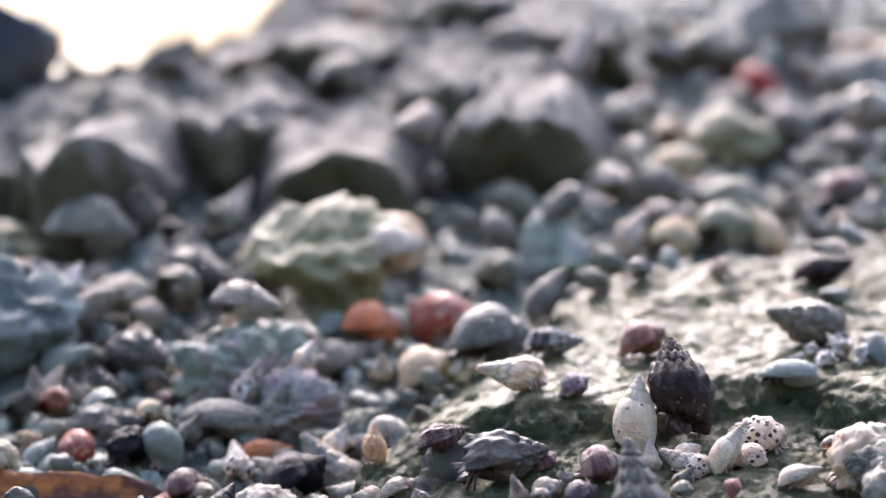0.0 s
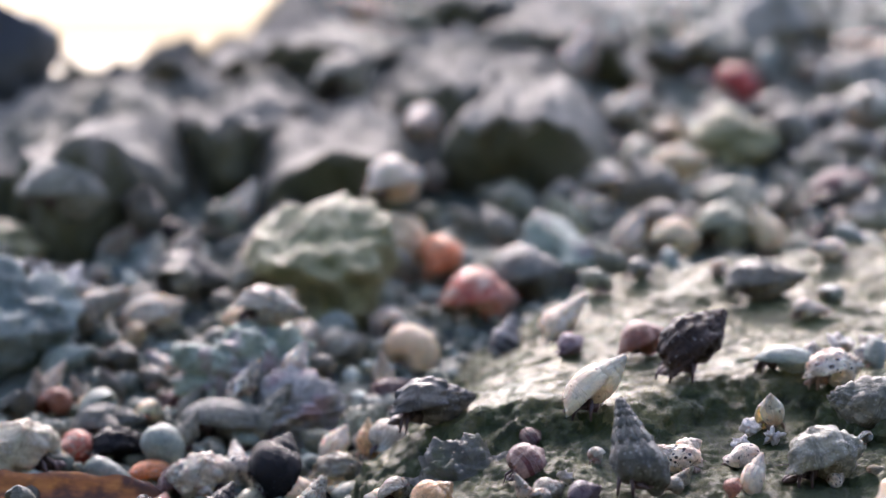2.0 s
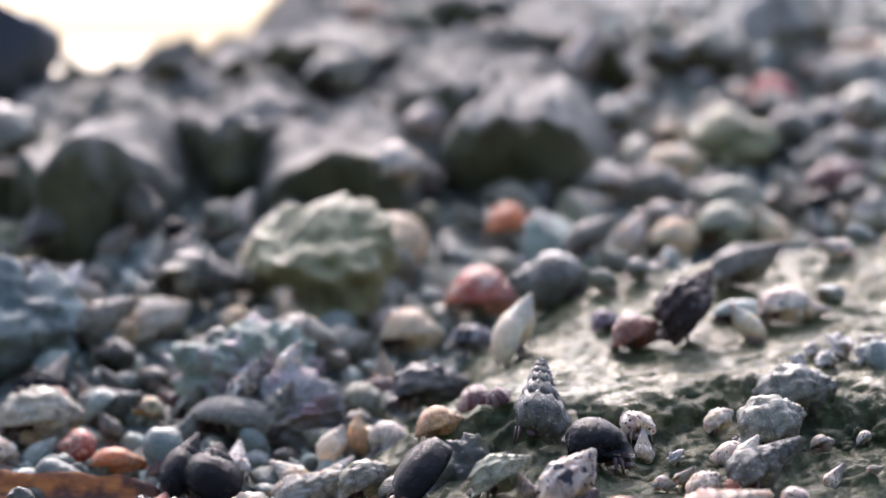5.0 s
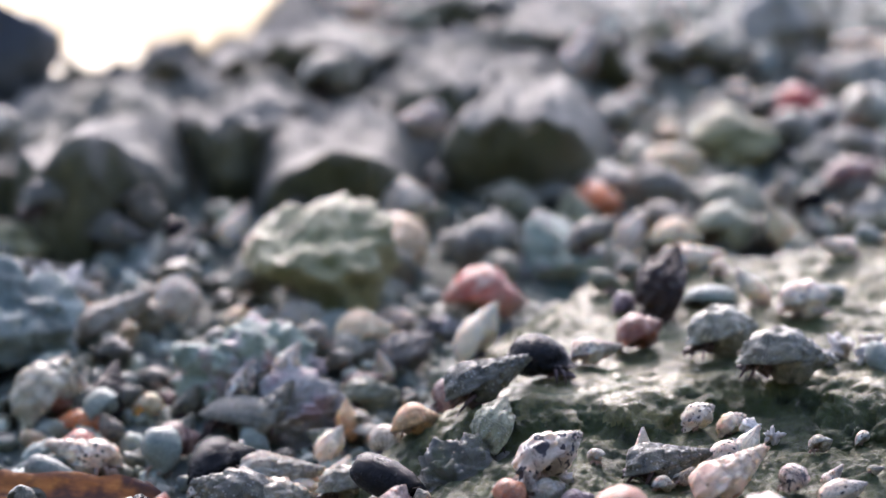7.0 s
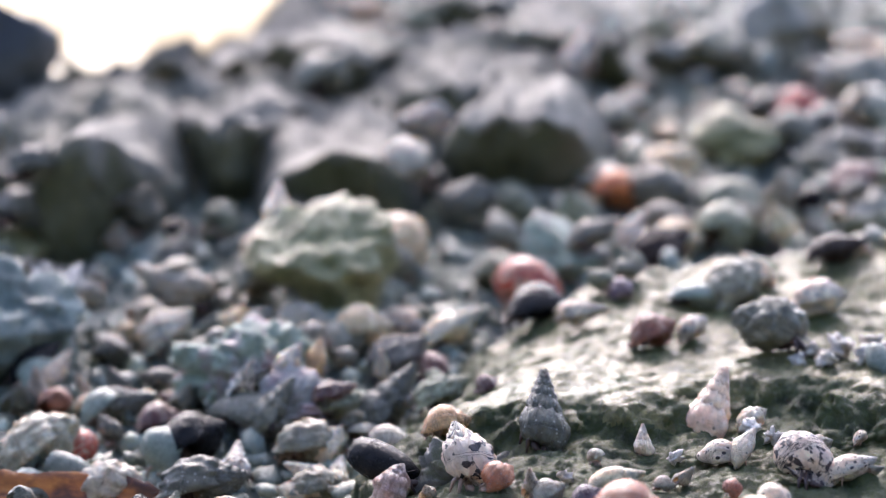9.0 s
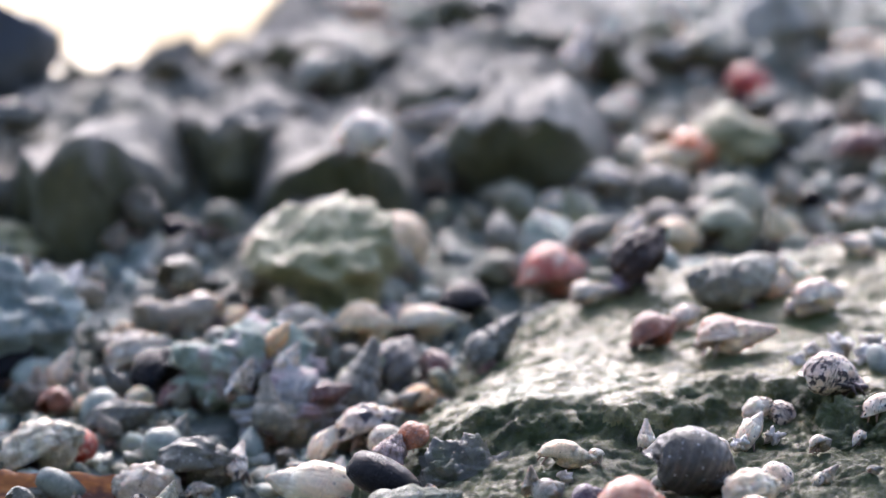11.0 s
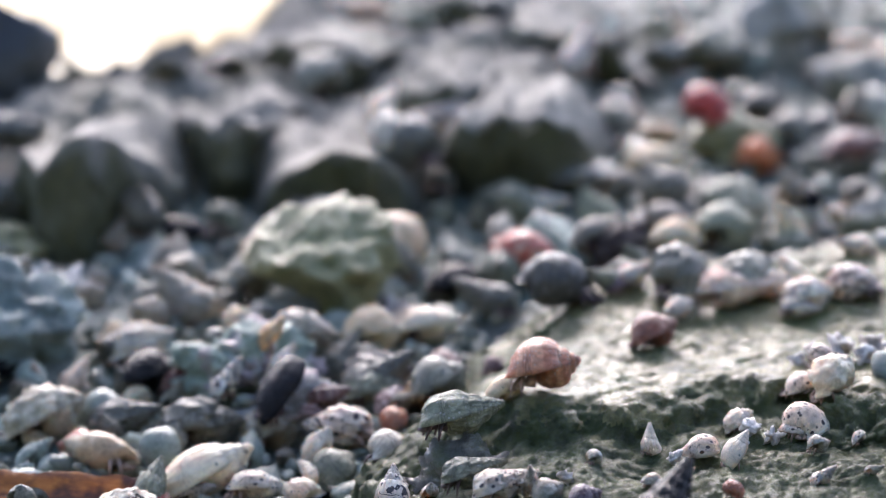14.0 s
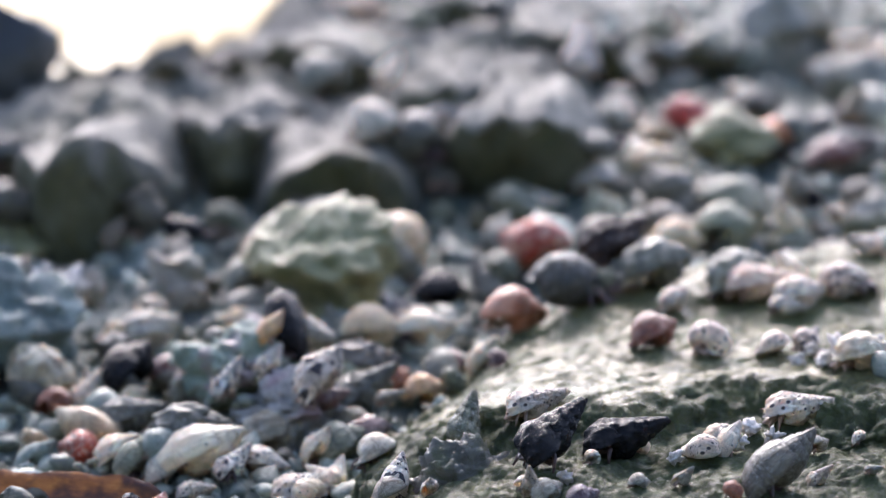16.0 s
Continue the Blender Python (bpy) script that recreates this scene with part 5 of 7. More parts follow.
    walk(crab_8, rows((0, 0.0110, 0.0503, 0.0217, 178, -4), (0.5, 0.0103, 0.0510, 0.0223, 181, 0), (1, 0.0143, 0.0742, 0.0248, 194, 12), (1.5, 0.0186, 0.1087, 0.0285, 184, 4), (2.5, 0.0226, 0.1161, 0.0322, 181, 0), (2.83, 0.0241, 0.1129, 0.0314, 121, -1), (3.17, 0.0256, 0.1097, 0.0305, 62, -3), (3.5, 0.0259, 0.0742, 0.0321, 2, -4), (4.2, 0.0276, 0.0651, 0.0318, 2, -4), (6.3, 0.0169, 0.1213, 0.0339, -1, 0), (7, 0.0093, 0.1331, 0.0368, -4, 4), (8, 0.0106, 0.1424, 0.0407, -8, 8), (9, 0.0059, 0.1735, 0.0458, -14, 12), (11.3, -0.0014, 0.2015, 0.0563, -1, 0), (12.5, -0.0071, 0.1883, 0.0548, -1, 0), (13.5, -0.0102, 0.1875, 0.0614, -1, 0), (16, -0.0087, 0.1954, 0.0635, -1, 0)))
    walk(crab_9, rows((0, 0.0258, 0.0683, 0.0314, 206, 8), (0.5, 0.0299, 0.0666, 0.0337, 206, 8), (1.5, 0.0340, 0.1269, 0.0334, 206, 8), (2.5, 0.0349, 0.1295, 0.0339, 198, 0), (4.2, 0.0368, 0.1259, 0.0415, 193, -8), (9, 0.0375, 0.1275, 0.0424, 189, -17), (16, 0.0390, 0.1283, 0.0430, 189, -17)))
    walk(crab_10, rows((0, 0.0153, -0.0057, 0.0226, 355, -9), (0.5, 0.0151, 0.0066, 0.0237, 348, 9), (1, 0.0161, 0.0334, 0.0235, 317, 40), (1.5, 0.0228, 0.0388, 0.0272, 255, 46), (2, 0.0302, 0.0500, 0.0299, 202, 26), (2.5, 0.0311, 0.0502, 0.0319, 188, 0), (3.5, 0.0371, 0.0657, 0.0350, 211, 33), (4.2, 0.0435, 0.0663, 0.0355, 211, 33), (6.3, 0.0600, 0.1329, 0.0355, 187, -4), (7, 0.0614, 0.0864, 0.0404, 185, -9), (8, 0.0717, 0.0656, 0.0355, 182, -18), (9, 0.0700, 0.0691, 0.0373, 182, -18), (11.3, 0.0790, 0.0647, 0.0358, 182, -18), (16, 0.0778, 0.0658, 0.0365, 182, -18)))
    walk(crab_11, rows((0, 0.0277, -0.0106, 0.0223, 205, 0), (1, 0.0273, 0.0057, 0.0247, 205, 0), (1.5, 0.0262, 0.0134, 0.0258, 205, 0), (2.5, 0.0323, 0.0338, 0.0290, 205, 0), (3.5, 0.0359, 0.0409, 0.0305, 205, 0), (4.2, 0.0358, 0.0390, 0.0300, 205, 0), (6.3, 0.0415, 0.0568, 0.0331, 205, 0), (7, 0.0428, 0.0580, 0.0337, 205, 0), (9, 0.0427, 0.0674, 0.0362, 205, 0), (16, 0.0417, 0.0729, 0.0373, 205, 0)))
    walk(crab_12, rows((0, 0.0122, -0.0442, 0.0086, 184, 2), (0.5, 0.0094, -0.0360, 0.0105, 183, 1), (1, 0.0041, -0.0338, 0.0108, 182, -1), (1.5, -0.0001, -0.0187, 0.0135, 181, -2), (2, -0.0023, -0.0090, 0.0152, 182, 0), (2.5, -0.0015, -0.0097, 0.0156, 184, 2), (3.5, -0.0032, 0.0209, 0.0141, 181, -2), (4.2, -0.0029, 0.0208, 0.0141, 181, -2), (6.3, -0.0061, 0.0575, 0.0141, 181, -2), (7, -0.0076, 0.0682, 0.0176, 206, 21), (8, -0.0063, 0.0716, 0.0190, 212, 23), (9, -0.0096, 0.0657, 0.0171, 206, 21), (11.3, -0.0102, 0.0633, 0.0165, 238, 27), (12.5, -0.0107, 0.0583, 0.0158, 199, 17), (13.5, -0.0124, 0.0499, 0.0143, 182, 0), (14.5, -0.0179, 0.0551, 0.0145, 182, 0), (16, -0.0192, 0.0582, 0.0161, 182, 0)))
    walk(crab_13, rows((0, 0.0909, 0.0726, 0.0390, 179, -9), (0.5, 0.1014, 0.1409, 0.0372, 182, 0), (1, 0.0940, 0.0844, 0.0430, 190, 17), (1.5, 0.1035, 0.1548, 0.0415, 205, 31), (2, 0.1018, 0.1533, 0.0405, 205, 31), (2.5, 0.0998, 0.1510, 0.0400, 200, 28), (3, 0.0982, 0.1508, 0.0403, 196, 24), (4.2, 0.0975, 0.1490, 0.0390, 190, 17), (6.3, 0.0906, 0.1330, 0.0363, 185, 9), (7, 0.0981, 0.1387, 0.0366, 182, 0), (8, 0.1093, 0.1423, 0.0375, 179, -9), (9, 0.0957, 0.0832, 0.0433, 179, -9), (11.3, 0.1031, 0.1420, 0.0388, 175, -22), (13.5, 0.1048, 0.1428, 0.0380, 175, -22), (16, 0.1035, 0.1425, 0.0380, 176, -18)))
    walk(crab_14, rows((0, 0.0827, 0.0242, 0.0291, 6, -9), (0.5, 0.0812, 0.0298, 0.0299, 3, 0), (1, 0.0760, 0.0485, 0.0330, -30, 36), (1.17, 0.0766, 0.0492, 0.0334, -81, 24), (1.33, 0.0772, 0.0499, 0.0339, -132, 12), (1.5, 0.0782, 0.0526, 0.0343, -183, 0), (2, 0.0749, 0.0627, 0.0356, -188, -18), (2.5, 0.0701, 0.0735, 0.0380, -188, -18), (3.5, 0.0719, 0.0727, 0.0382, -183, 0), (4.2, 0.0706, 0.0700, 0.0379, -186, -9), (6.3, 0.0837, 0.0871, 0.0416, -173, 24), (7, 0.0872, 0.1533, 0.0414, -180, 9), (8, 0.0852, 0.1578, 0.0426, -183, 0), (9, 0.0781, 0.1567, 0.0442, -186, -9), (11.3, 0.0730, 0.1671, 0.0451, -186, -9), (16, 0.0692, 0.1768, 0.0462, -186, -9)))
    walk(crab_15, rows((0, 0.0577, -0.0428, 0.0107, 196, 9), (0.5, 0.0592, -0.0371, 0.0109, 193, 0), (1, 0.0616, -0.0313, 0.0130, 149, -4), (1.5, 0.0664, -0.0248, 0.0138, 117, -4), (2, 0.0685, -0.0200, 0.0156, 81, -4), (2.25, 0.0690, -0.0147, 0.0170, 43, -4), (2.5, 0.0696, -0.0089, 0.0177, 5, -4), (3, 0.0698, -0.0057, 0.0229, -13, 0), (3.5, 0.0676, 0.0029, 0.0256, -20, 18), (4.2, 0.0672, 0.0148, 0.0270, -16, 9), (6.3, 0.0723, 0.0525, 0.0332, -13, 0), (7, 0.0730, 0.0589, 0.0348, -13, 0), (8, 0.0729, 0.0706, 0.0370, -13, 0), (9, 0.0759, 0.0737, 0.0380, -13, 0), (11.3, 0.0844, 0.0654, 0.0370, -13, 0), (16, 0.0836, 0.0696, 0.0381, -13, 0)))
    walk(crab_16, rows((0, -0.0264, 0.0016, 0.0001, 343, 21), (0.5, -0.0295, -0.0006, -0.0011, 339, 24), (1, -0.0316, -0.0014, -0.0017, 328, 31), (1.5, -0.0315, -0.0079, -0.0033, 308, 36), (1.85, -0.0287, -0.0152, -0.0056, 254, 30), (2.2, -0.0255, -0.0294, -0.0061, 201, 24), (4.2, -0.0266, -0.0184, -0.0062, 185, 0), (6.3, -0.0328, 0.0012, 0.0011, 184, -4), (7, -0.0370, -0.0042, -0.0003, 178, -22), (7.5, -0.0405, -0.0088, -0.0029, 176, -27), (8, -0.0438, -0.0215, -0.0056, 176, -27), (16, -0.0420, -0.0349, -0.0092, 176, -27)))
    walk(crab_17, rows((0, -0.0396, 0.0170, 0.0032, 185, 9), (0.5, -0.0409, 0.0106, 0.0032, 187, 13), (1, -0.0471, 0.0051, 0.0014, 184, 4), (1.5, -0.0579, 0.0065, 0.0012, 182, 0), (2.5, -0.0630, 0.0027, -0.0006, 182, 0), (3.5, -0.0638, 0.0053, 0.0005, 181, -4), (4.2, -0.0690, 0.0095, 0.0014, 181, -4), (6.3, -0.0739, 0.0148, 0.0038, 181, -4), (7, -0.0817, 0.0337, 0.0075, 182, 0), (8, -0.0964, 0.0600, 0.0167, 182, 0), (9, -0.1017, 0.0627, 0.0180, 181, -4), (9.2, -0.1028, 0.0567, 0.0161, 181, -4), (11.3, -0.1120, 0.0538, 0.0209, 181, -4), (16, -0.1159, 0.0531, 0.0252, 181, -4)))
    walk(crab_18, rows((0, -0.0330, -0.0067, -0.0022, 183, -12), (0.5, -0.0345, -0.0070, -0.0020, 184, -8), (1.5, -0.0354, -0.0040, -0.0006, 189, 0), (2.5, -0.0356, 0.0005, 0.0003, 262, 17), (3, -0.0384, -0.0054, -0.0018, 262, 17), (3.5, -0.0471, -0.0051, -0.0012, 218, 15), (4.2, -0.0499, -0.0075, -0.0015, 262, 17), (6.3, -0.0463, -0.0037, -0.0007, 191, 4), (7, -0.0502, 0.0009, -0.0001, 179, -21), (8, -0.0574, -0.0012, -0.0016, 177, -30), (9, -0.0573, 0.0133, 0.0040, 179, -21), (11.3, -0.0681, 0.0552, 0.0139, 191, 4), (12.5, -0.0714, 0.0516, 0.0134, 177, -30), (13.5, -0.0720, 0.0505, 0.0128, 174, -39), (14.5, -0.0708, 0.0528, 0.0159, 179, -21), (15.3, -0.0698, 0.0526, 0.0142, 191, 4), (16, -0.0731, 0.0523, 0.0149, 191, 4)))
    walk(crab_19, rows((0, -0.0732, 0.0639, 0.0178, 145, -16), (0.5, -0.0717, 0.0692, 0.0189, 185, -13), (1, -0.0708, 0.0793, 0.0200, 200, 13), (1.5, -0.0717, 0.0878, 0.0232, 227, 30), (2, -0.0745, 0.1005, 0.0258, 227, 30), (2.5, -0.0816, 0.1122, 0.0294, 200, 13), (3, -0.0878, 0.1355, 0.0343, 195, 7), (3.5, -0.0941, 0.1455, 0.0395, 191, 0), (4.2, -0.1006, 0.1452, 0.0418, 190, -3), (6.3, -0.1057, 0.1460, 0.0461, 191, 0), (7, -0.1041, 0.1426, 0.0509, 191, 0), (8, -0.1035, 0.1416, 0.0569, 190, -3), (9, -0.1073, 0.1423, 0.0598, 190, -3), (11.3, -0.1205, 0.1901, 0.0713, 190, -3), (16, -0.1208, 0.1807, 0.0612, 190, -3)))
    walk(crab_20, rows((0, -0.0781, 0.0526, 0.0132, 198, 0), (1, -0.0798, 0.0445, 0.0118, 198, 0), (4.2, -0.0810, 0.0443, 0.0119, 198, 0), (16, -0.0815, 0.0430, 0.0110, 198, 0)))
    walk(crab_21, rows((0, -0.0768, 0.0293, 0.0065, 173, -9), (1.5, -0.0768, 0.0293, 0.0065, 173, -9), (2.5, -0.0756, 0.0308, 0.0070, 173, -9), (4.2, -0.0765, 0.0327, 0.0086, 176, 0), (6.3, -0.0769, 0.0427, 0.0107, 176, 0), (8, -0.0772, 0.0388, 0.0097, 176, 0), (9, -0.0739, 0.0393, 0.0094, 176, 0), (11.3, -0.0730, 0.0309, 0.0075, 176, 0), (16, -0.0710, 0.0307, 0.0082, 176, 0)))
    walk(crab_22, rows((0, -0.0680, 0.0127, 0.0041, 204, 7), (1.5, -0.0719, 0.0154, 0.0037, 199, 0), (2.5, -0.0735, 0.0186, 0.0038, 196, -7), (3.5, -0.0862, 0.0383, 0.0078, 199, 0), (4.2, -0.0896, 0.0396, 0.0098, 199, 0), (6.3, -0.1040, 0.0584, 0.0159, 196, -7), (9, -0.1118, 0.0572, 0.0171, 196, -7), (16, -0.1160, 0.0614, 0.0155, 196, -7)))
    walk(crab_23, rows((0, 0.0305, -0.0512, 0.0103, 203, -8), (0.5, 0.0259, -0.0498, 0.0094, 199, -13), (1, 0.0238, -0.0506, 0.0089, 195, -17), (1.5, 0.0206, -0.0505, 0.0094, 195, -17), (2, 0.0167, -0.0443, 0.0099, 223, 4), (2.25, 0.0135, -0.0406, 0.0105, 274, 2), (2.5, 0.0104, -0.0388, 0.0107, 325, 0), (3, 0.0094, -0.0310, 0.0115, 268, 10), (3.5, 0.0094, -0.0181, 0.0141, 208, -4), (4.2, 0.0081, -0.0133, 0.0155, 197, -15), (6.3, 0.0041, 0.0119, 0.0179, 203, -8), (7, 0.0015, 0.0105, 0.0165, 223, 4), (8, -0.0004, 0.0614, 0.0148, 223, 4), (9, -0.0024, 0.0647, 0.0165, 223, 4), (16, 0.0023, 0.0625, 0.0174, 223, 4)))
    walk(crab_24, rows((0, 0.0204, -0.0411, 0.0111, 216, 0), (0.5, 0.0190, -0.0382, 0.0116, 216, 0), (1.5, 0.0189, -0.0228, 0.0120, 216, 0), (2, 0.0182, -0.0197, 0.0127, 216, 0), (2.5, 0.0177, -0.0155, 0.0189, 216, 0), (3, 0.0164, -0.0156, 0.0190, 216, 0), (3.5, 0.0151, -0.0140, 0.0188, 216, 0), (4.2, 0.0145, -0.0133, 0.0197, 216, 0), (6.3, 0.0081, 0.0042, 0.0197, 216, 0), (9, 0.0094, 0.0116, 0.0203, 216, 0), (11.3, 0.0100, 0.0447, 0.0211, 216, 0), (13.5, 0.0112, 0.0382, 0.0213, 216, 0), (16, 0.0124, 0.0375, 0.0232, 216, 0)))
    walk(crab_25, rows((0, 0.0367, -0.0746, 0.0035, 290, 1), (0.5, 0.0378, -0.0780, 0.0044, 290, 1), (1, 0.0387, -0.0648, 0.0055, 290, 1), (1.5, 0.0365, -0.0572, 0.0074, 307, 0), (2, 0.0371, -0.0553, 0.0087, 301, 1), (2.5, 0.0364, -0.0430, 0.0091, 307, 0), (3, 0.0329, -0.0353, 0.0106, 319, -2), (3.5, 0.0324, -0.0324, 0.0114, 324, -4), (4.2, 0.0253, -0.0395, 0.0123, 307, 0), (5.25, 0.0187, -0.0194, 0.0152, 248, -14), (6.3, 0.0115, -0.0102, 0.0202, 190, -27), (7, 0.0040, -0.0081, 0.0184, 186, -36), (8, -0.0088, 0.0094, 0.0103, 186, -36), (9, -0.0137, 0.0303, 0.0075, 202, -11), (11.3, -0.0187, 0.0400, 0.0117, 233, 0), (12.5, -0.0178, 0.0442, 0.0128, 190, -27), (16, -0.0229, 0.0382, 0.0095, 190, -27)))
    walk(crab_26, rows((0, 0.0485, -0.0420, 0.0090, 342, 9), (1, 0.0490, -0.0374, 0.0102, 342, 9), (1.5, 0.0467, -0.0394, 0.0095, 342, 9), (2, 0.0463, -0.0391, 0.0101, 346, 0), (2.5, 0.0463, -0.0357, 0.0110, 348, -4), (3.5, 0.0460, -0.0354, 0.0111, 350, -9), (4.2, 0.0403, -0.0335, 0.0104, 348, -4), (4.9, 0.0396, -0.0218, 0.0137, 297, -3), (5.6, 0.0383, -0.0183, 0.0200, 245, -1), (6.3, 0.0378, -0.0010, 0.0234, 194, 0), (7, 0.0333, 0.0156, 0.0260, 190, -9), (7.5, 0.0353, 0.0233, 0.0274, 190, -9), (8, 0.0355, 0.0328, 0.0290, 194, 0), (9, 0.0318, 0.0489, 0.0314, 190, -9), (11.3, 0.0368, 0.0662, 0.0352, 190, -9), (13.5, 0.0471, 0.0744, 0.0387, 198, 9), (16, 0.0477, 0.0730, 0.0380, 198, 9)))
    walk(crab_27, rows((0, 0.0679, -0.0541, 0.0085, 191, -33), (1, 0.0647, -0.0599, 0.0085, 191, -33), (1.5, 0.0619, -0.0623, 0.0077, 199, -16), (2, 0.0615, -0.0540, 0.0082, 226, 7), (2.5, 0.0581, -0.0527, 0.0100, 267, 13), (3, 0.0590, -0.0384, 0.0102, 267, 13), (3.5, 0.0579, -0.0368, 0.0114, 214, 0), (4.2, 0.0589, -0.0496, 0.0104, 214, 0), (6.3, 0.0621, -0.0355, 0.0115, 214, 0), (9, 0.0609, -0.0362, 0.0110, 214, 0), (11.3, 0.0638, -0.0251, 0.0130, 214, 0), (13.5, 0.0601, -0.0374, 0.0106, 214, 0), (16, 0.0586, -0.0300, 0.0117, 214, 0)))
    walk(crab_28, rows((0, 0.0872, -0.0591, 0.0072, 3, 0), (1, 0.0912, -0.0238, 0.0148, 3, 0), (1.5, 0.0899, -0.0222, 0.0151, 3, 0), (2.5, 0.0875, -0.0155, 0.0163, 3, 0), (3, 0.0797, -0.0094, 0.0180, -30, 27), (3.25, 0.0779, -0.0097, 0.0168, -105, 17), (3.5, 0.0761, -0.0112, 0.0176, -180, 6), (4.2, 0.0734, -0.0165, 0.0165, -183, 0), (6.3, 0.0746, -0.0038, 0.0211, -188, -13), (7, 0.0711, -0.0036, 0.0242, -190, -17), (7.5, 0.0766, -0.0018, 0.0234, -172, 18), (7.67, 0.0751, -0.0029, 0.0230, -115, 14), (7.83, 0.0737, -0.0031, 0.0225, -57, 10), (8, 0.0722, -0.0040, 0.0222, 0, 6), (8.5, 0.0709, 0.0095, 0.0260, 3, 0), (9, 0.0728, 0.0171, 0.0285, 3, 0), (9.2, 0.0731, 0.0254, 0.0292, 3, 0), (11.3, 0.0643, 0.0599, 0.0339, 3, 0), (12.5, 0.0587, 0.0643, 0.0351, 3, 0), (13.5, 0.0593, 0.1307, 0.0346, -30, 27), (13.83, 0.0559, 0.0716, 0.0378, -82, 16), (14.17, 0.0568, 0.0655, 0.0366, -134, 5), (14.5, 0.0583, 0.0650, 0.0356, -186, -7), (15.3, 0.0550, 0.0680, 0.0371, -188, -13), (16, 0.0513, 0.0736, 0.0380, -183, 0)))
    walk(crab_29, rows((0, 0.0877, -0.0692, 0.0059, 191, 7), (1.5, 0.0794, -0.0546, 0.0083, 191, 7), (2.5, 0.0733, -0.0450, 0.0101, 186, -3), (3, 0.0712, -0.0457, 0.0094, 184, -7), (3.5, 0.0673, -0.0447, 0.0100, 184, -7), (4.2, 0.0667, -0.0402, 0.0102, 184, -7), (6.3, 0.0674, -0.0028, 0.0235, 241, 33), (7, 0.0616, 0.0185, 0.0275, 188, 0), (7.5, 0.0619, 0.0345, 0.0298, 188, 0), (8, 0.0598, 0.0394, 0.0307, 188, 0), (9, 0.0714, 0.0649, 0.0351, 210, 25), (11.3, 0.0753, 0.0642, 0.0362, 210, 25), (16, 0.0709, 0.0685, 0.0367, 196, 13)))
    walk(crab_30, rows((0, 0.0691, -0.0996, -0.0014, 195, 0), (3, 0.0663, -0.0845, 0.0033, 195, 0), (3.5, 0.0669, -0.0744, 0.0050, 195, 0), (4.2, 0.0671, -0.0655, 0.0070, 195, 0), (6.3, 0.0486, -0.0402, 0.0094, 187, -17), (7, 0.0427, -0.0441, 0.0077, 186, -22), (7.5, 0.0394, -0.0488, 0.0088, 187, -17), (8, 0.0331, -0.0429, 0.0096, 188, -16), (8.5, 0.0274, -0.0398, 0.0110, 195, 0), (9, 0.0210, -0.0191, 0.0156, 264, 29), (9.2, 0.0192, -0.0189, 0.0176, 264, 29), (11.3, 0.0122, 0.0559, 0.0228, 201, 8), (11.9, 0.0103, 0.0649, 0.0240, 250, 18), (12.5, 0.0086, 0.0866, 0.0244, 299, 27), (13.5, 0.0121, 0.0968, 0.0270, 345, 0), (14.5, 0.0097, 0.1050, 0.0290, 349, -9), (16, 0.0094, 0.1180, 0.0298, 319, 22)))
    walk(crab_31, rows((0, 0.0742, -0.0028, 0.0234, 166, 0), (1, 0.0736, 0.0022, 0.0257, 165, -4), (1.5, 0.0747, 0.0055, 0.0259, 148, -4), (2, 0.0739, 0.0031, 0.0258, 159, -4), (2.5, 0.0726, 0.0101, 0.0266, 166, 0), (3, 0.0721, 0.0161, 0.0281, 166, 0), (3.5, 0.0737, 0.0283, 0.0294, 166, 0), (4.2, 0.0725, 0.0405, 0.0305, 166, 0), (6.3, 0.0638, 0.0582, 0.0337, 166, 0), (7, 0.0633, 0.0629, 0.0339, 166, 0), (9, 0.0599, 0.0624, 0.0346, 166, 0), (11.3, 0.0643, 0.1363, 0.0354, 166, 0), (12.5, 0.0638, 0.1303, 0.0340, 166, 0), (16, 0.0625, 0.1327, 0.0350, 166, 0)))
    walk(crab_32, rows((0, -0.0993, -0.0008, -0.0002, 9, -13), (0.6, -0.0946, 0.0004, 0.0002, 9, -13), (1.5, -0.0920, 0.0030, 0.0020, 9, -13), (2.5, -0.0902, 0.0078, 0.0024, 9, -13), (2.75, -0.0912, 0.0123, 0.0026, -47, 7), (3, -0.0917, 0.0140, 0.0032, -103, 28), (3.25, -0.0928, 0.0148, 0.0038, -145, 11), (3.5, -0.0944, 0.0193, 0.0034, -187, -7), (4.2, -0.0929, 0.0232, 0.0055, -189, -13), (6.3, -0.0904, 0.0371, 0.0088, -189, -13), (7, -0.0892, 0.0411, 0.0115, -154, 27), (8, -0.0929, 0.0466, 0.0118, -154, 27), (9, -0.0870, 0.0141, 0.0026, -174, 18), (11.3, -0.0867, 0.0085, 0.0019, -181, 6), (12.5, -0.0910, 0.0267, 0.0067, -187, -7), (13.5, -0.0889, 0.0251, 0.0057, -184, 0), (14.5, -0.0898, 0.0387, 0.0094, -174, 18), (15.3, -0.0941, 0.0498, 0.0133, -103, 28), (15.65, -0.0958, 0.0519, 0.0136, -64, 27), (16, -0.0976, 0.0539, 0.0140, -26, 27)))
